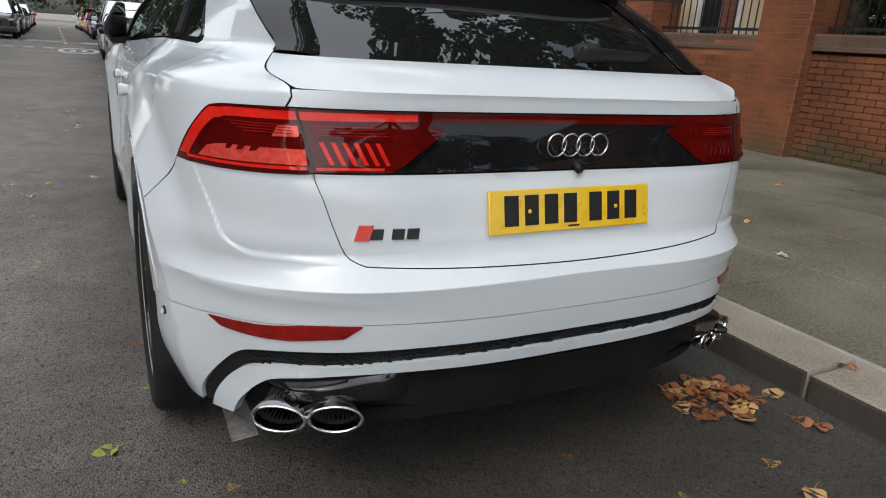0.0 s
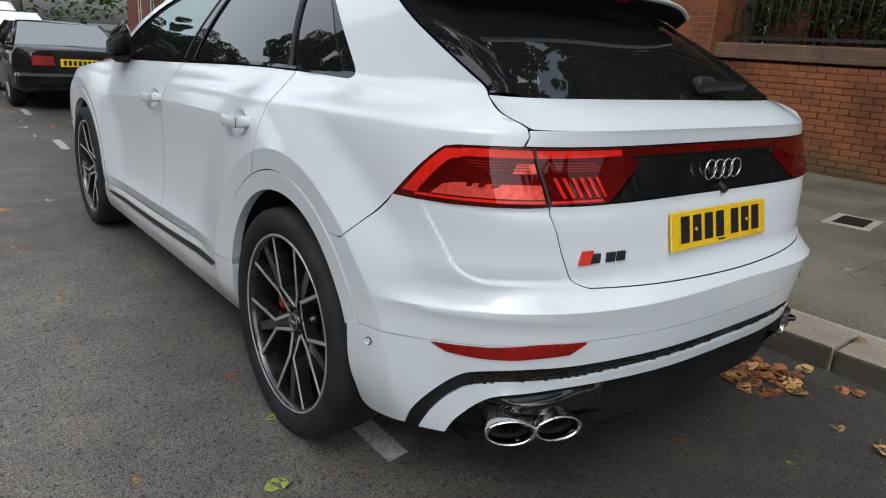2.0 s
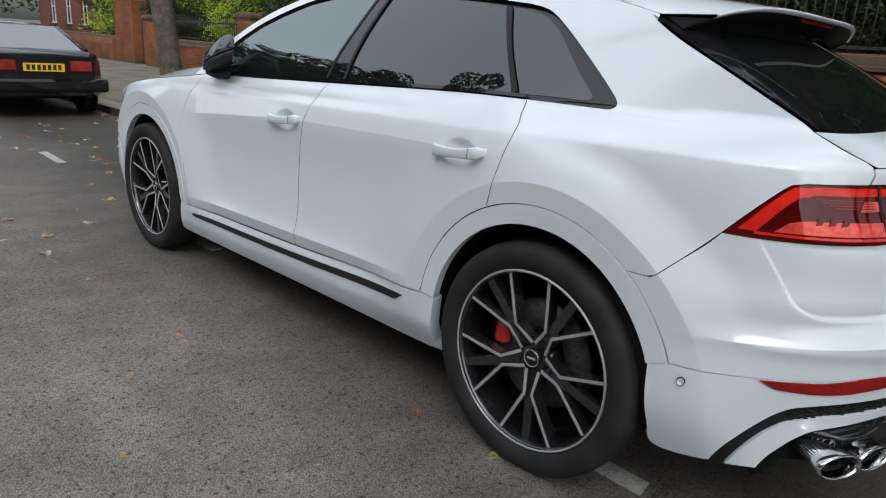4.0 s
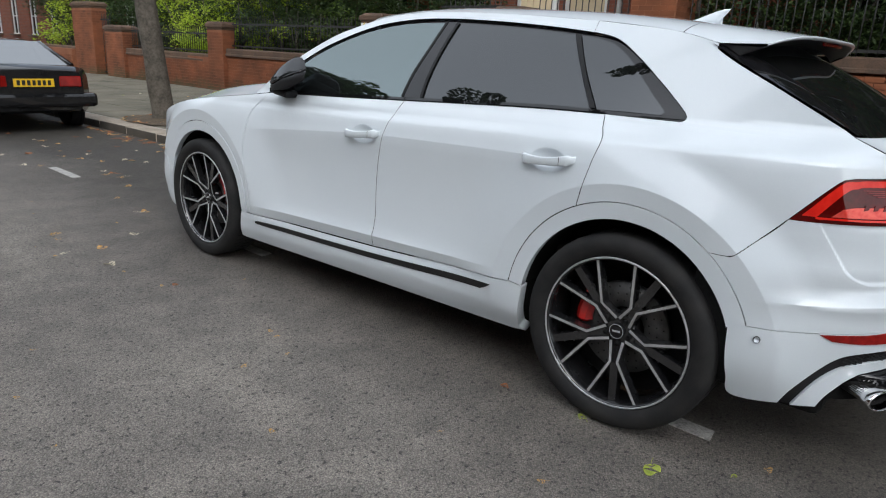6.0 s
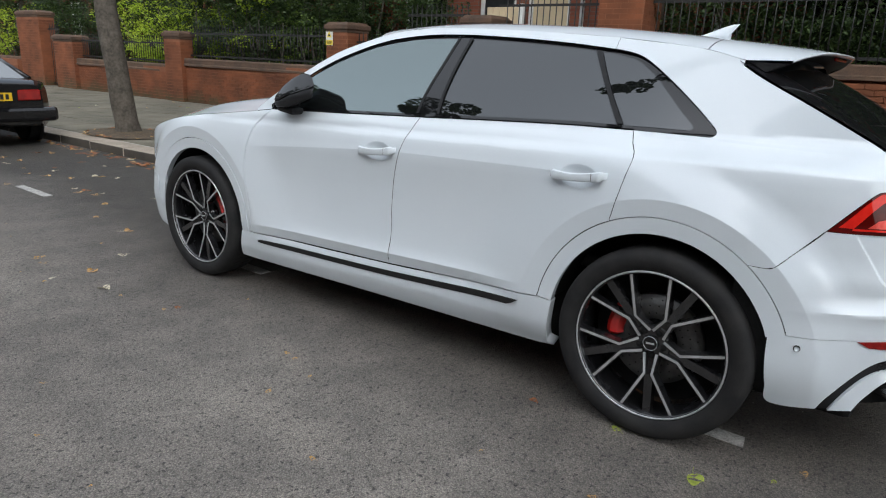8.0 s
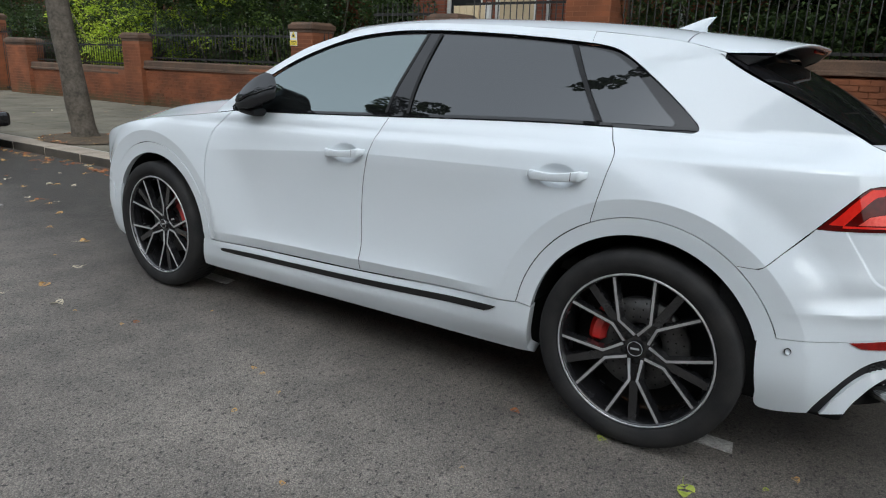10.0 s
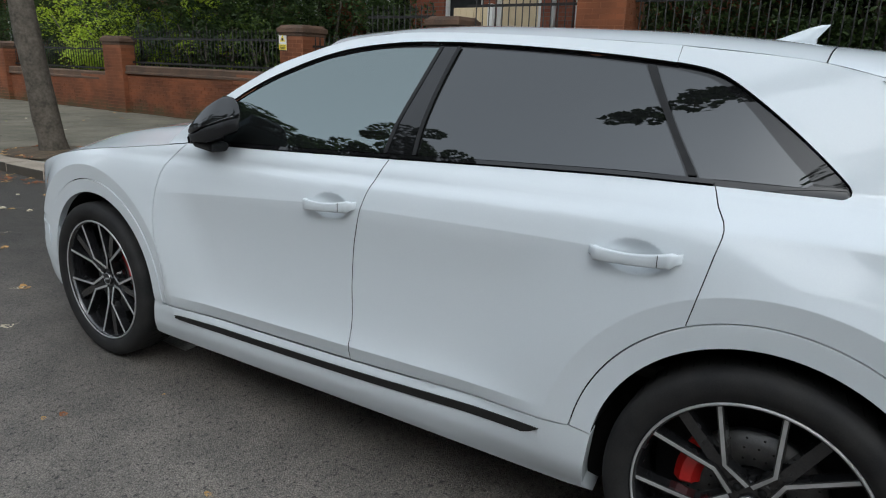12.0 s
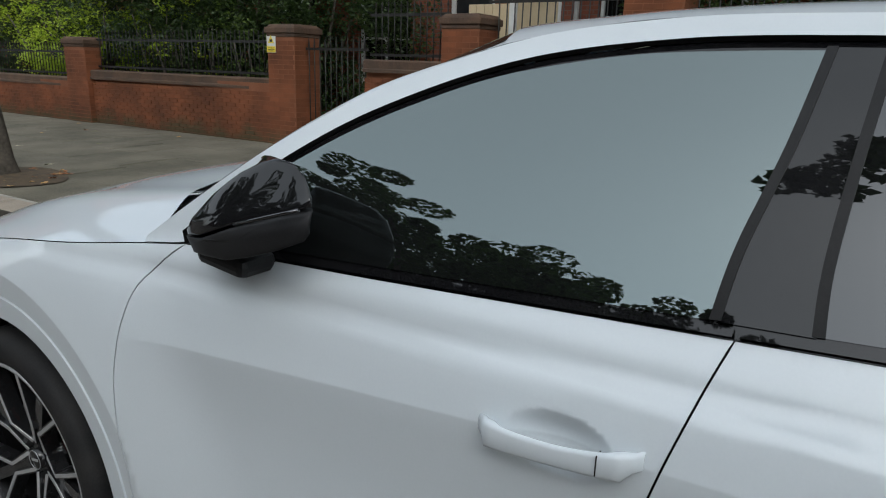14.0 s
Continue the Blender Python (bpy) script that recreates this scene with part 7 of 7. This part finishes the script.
suv.matrix_basis = pose(.12, 22.3, 0, 0, 0, 180)
for sgn in (1, -1):
    part("roof_rail", tube([(sgn * .62, -1.7, 1.70), (sgn * .62, -1.5, 1.80), (sgn * .60, 0, 1.83), (sgn * .62, .3, 1.76)], .02, 6), SILVER, suv)
low = parked_car("pale saloon parked facing down the street", "pearl", 4.4, 1.8, 1.42, .92, .22, .55, .72, .96, .80)
low.matrix_basis = pose(.10, 27.6, 0, 0, 0, 180)
for src, paint, x, y, turn, lab in ((hatch, "navy", -.15, 41.5, 182, "dark blue crossover parked facing down the street"), (hatch, "red", -.35, 48.5, 2, "red hatchback parked far along the street"),
                                    (low, "pearl", -.5, 54.5, 2, "white saloon parked far along the street"), (suv, "tan", -.8, 61, 2, "tan van parked far along the street"), (low, "pearl", -1.2, 68, 2, "white car parked far along the street"),
                                    (suv, "charcoal", -4.95, 36.5, 182, "dark SUV parked across the street"), (suv, "black", -5.15, 43, 182, "black SUV parked across the street"), (hatch, "charcoal", -5.3, 49, 182, "dark hatchback parked across the street"),
                                    (hatch, "black", -5.6, 55.5, 182, "black hatchback parked across the street"), (suv, "silver", -6.0, 64, 182, "grey van parked across the street"), (hatch, "red", -6.2, 72, 182, "red car parked far across the street")):
    c = copy_thing(src, pose(x, y, 0, 0, 0, turn))
    tagged(c, lab)
    old_mat = next(o for o in c.children if o.name.startswith("body")).data.materials[0]
    for o in c.children:
        if o.type == "MESH" and o.data.materials and o.data.materials[0] == old_mat:
            o.data = o.data.copy()
            o.data.materials[0] = PAINTS[paint]

# ---- fallen leaves ----
LEAF_TONES = {k: mottled(k + "_fallen_leaf", a, b, 18, rough=.7, bump=.3, bump_scale=160) for k, a, b in (
    ("rust", (.22, .075, .025), (.40, .16, .06)), ("ochre", (.42, .24, .08), (.58, .36, .14)), ("pale", (.50, .44, .32), (.62, .56, .42)), ("green", (.20, .26, .03), (.42, .46, .08)))}
rng = random.Random(21)
LEAF_MESHES = []
for v in range(5):
    bm = bmesh.new()
    n = 18
    rimv = []
    for k in range(n):
        a = 2 * math.pi * k / n
        r = (.62 + .30 * abs(math.cos(1.5 * a + .2 * v)) + .10 * rng.uniform(-1, 1)) * (1 + .35 * math.cos(a))
        rimv.append(bm.verts.new((r * math.cos(a) * .5, r * math.sin(a) * .42, .09 + .10 * math.sin(2 * a + v) + .05 * rng.uniform(-1, 1))))
    mid = [bm.verts.new((x, 0, .03 + .02 * math.sin(9 * x))) for x in (-.2, .0, .25)]
    for k in range(n):
        a, b = rimv[k], rimv[(k + 1) % n]
        x = (a.co.x + b.co.x) / 2
        bm.faces.new((a, b, mid[0 if x < -.12 else 2 if x > .18 else 1]))
    bmesh.ops.recalc_face_normals(bm, faces=bm.faces)
    stalk = tube([(-.28, 0, .05), (-.55, .04, .06), (-.75, .10, .10)], .012, 5)
    tmp = bpy.data.meshes.new("tmp")
    stalk.to_mesh(tmp)
    stalk.free()
    bm.from_mesh(tmp)
    bpy.data.meshes.remove(tmp)
    LEAF_MESHES.append(bm)
LEAF_DATA = {}
for tone, mat_ in LEAF_TONES.items():
    for v, bm in enumerate(LEAF_MESHES):
        me = bpy.data.meshes.new("fallen_leaf")
        bm.to_mesh(me)
        me.materials.append(mat_)
        LEAF_DATA[tone, v] = me
for bm in LEAF_MESHES:
    bm.free()
NAMED = {"rust": "curled rust-brown fallen leaf on the ground", "ochre": "dry ochre fallen leaf on the ground", "pale": "pale dry fallen leaf on the ground", "green": "yellow-green fallen leaf on the asphalt"}


def drop(x, y, size, tone, z=0.0):
    ob = tagged(new("fallen_leaf", LEAF_DATA[tone, rng.randrange(5)]), NAMED[tone], "leaf", "fallen leaves")
    ob.matrix_basis = pose(x, y, z + .002, rng.uniform(-8, 8), rng.uniform(-8, 8), rng.uniform(0, 360)) @ Matrix.Scale(size, 4)
    ob.scale = (size, size, size * rng.uniform(.5, 1.0))
    return ob


for x, y, s, tone in ((-1.14, -.285, .085, "green"), (-.97, -.52, .03, "green"), (-.84, -.60, .045, "ochre"), (1.19, -.80, .10, "ochre"), (1.12, -.97, .09, "rust"), (1.17, -1.03, .09, "rust"), (.78, -1.12, .08, "ochre"),
                      (.77, -1.28, .11, "ochre"), (.38, -1.13, .03, "green"), (.17, -.84, .04, "rust"), (-1.46, 3.56, .09, "ochre"), (-1.57, 3.16, .10, "pale"), (-1.14, 3.75, .07, "pale"), (-1.42, 6.34, .08, "pale"), (-1.29, 6.77, .08, "pale"),
                      (-1.03, .45, .055, "rust"), (-1.01, .07, .05, "green"), (-.98, .03, .025, "ochre"), (-.74, 4.97, .07, "ochre"), (-.30, 6.31, .07, "pale"), (-.44, 5.42, .07, "ochre"), (-.82, 4.37, .07, "pale"), (-.30, 5.88, .08, "ochre"), (-.17, 8.31, .09, "pale"),
                      (-2.3, 5.2, .07, "pale"), (-1.69, 3.58, .05, "pale"), (-1.45, 2.56, .05, "rust"), (-1.9, 8.4, .08, "pale"), (-.2, 7.2, .08, "ochre"), (.3, 6.6, .08, "pale"), (.1, 7.7, .07, "rust")):
    drop(x, y, s, tone)
# the drift by the kerb behind the car, and the drift in the gutter before it
for k in range(46):
    a, r = rng.uniform(0, 6.28), rng.random() ** .6
    drop(.95 + .20 * r * math.cos(a), -.74 + .17 * r * math.sin(a), rng.uniform(.06, .11), rng.choice(("rust", "rust", "rust", "ochre")), .012 * (1 - r))
for k in range(56):
    y = rng.uniform(6.6, 11)
    drop(kerb_x(y) - .06 - abs(rng.gauss(0, .16)), y, rng.uniform(.06, .12), rng.choice(("rust", "rust", "ochre")), rng.uniform(0, .015))
for k in range(48):
    a, r = rng.uniform(0, 6.28), rng.uniform(.35, 1.15)
    drop(2.02 + .55 * r * math.cos(a), 9.5 + .75 * r * math.sin(a), rng.uniform(.06, .11), rng.choice(("rust", "ochre")), .135)
for k in range(44):
    x, y = rng.uniform(1.9, 6.2), rng.uniform(-1.5, 16)
    drop(x, y, rng.uniform(.05, .10), rng.choice(("rust", "ochre", "pale", "green")), pave_z(x, y))
for k in range(40):
    y = rng.uniform(3.9, 9.6)
    drop(rng.uniform(-1.7, 1.1) + .05 * (y - 6), y, rng.uniform(.06, .105), rng.choice(("pale", "pale", "ochre", "ochre", "rust")))
for k in range(30):
    drop(rng.uniform(-4.2, .9), rng.uniform(4.5, 20), rng.uniform(.05, .09), rng.choice(("pale", "ochre", "rust")))
for x, y, t in ((1.5, -.9, "rust"), (3.1, .9, "ochre"), (3.6, .55, "rust"), (2.6, .25, "pale"), (5.2, 1.5, "rust"), (4.8, 1.9, "rust")):
    drop(x, y, .09, t, pave_z(x, y) if x > 1.7 else .118)

# crumbs of dry leaf over the road, a few leaves on the flags
verts, faces = [], []
for k in range(110):
    src = LEAF_DATA["pale", rng.randrange(5)]
    size = rng.uniform(.016, .042)
    m = pose(rng.uniform(-3.6, -1.05), rng.uniform(-1.2, 9.5), .001, rng.uniform(-8, 8), rng.uniform(-8, 8), rng.uniform(0, 360)) @ Matrix.Scale(size, 4)
    n = len(verts)
    verts += [m @ v.co for v in src.vertices]
    faces += [tuple(i + n for i in p.vertices) for p in src.polygons]
crumbs = bpy.data.meshes.new("leaf_litter")
crumbs.from_pydata(verts, [], faces)
tagged(part("leaf_litter", crumbs, LEAF_TONES["ochre"]), "crumbs of dry pale leaf scattered over the asphalt", "leaf litter", kind="stuff")
for k in range(26):
    drop(rng.uniform(1.75, 6.2), rng.uniform(-.4, 6.5), rng.uniform(.04, .09), rng.choice(("rust", "ochre", "pale", "rust")), .128)
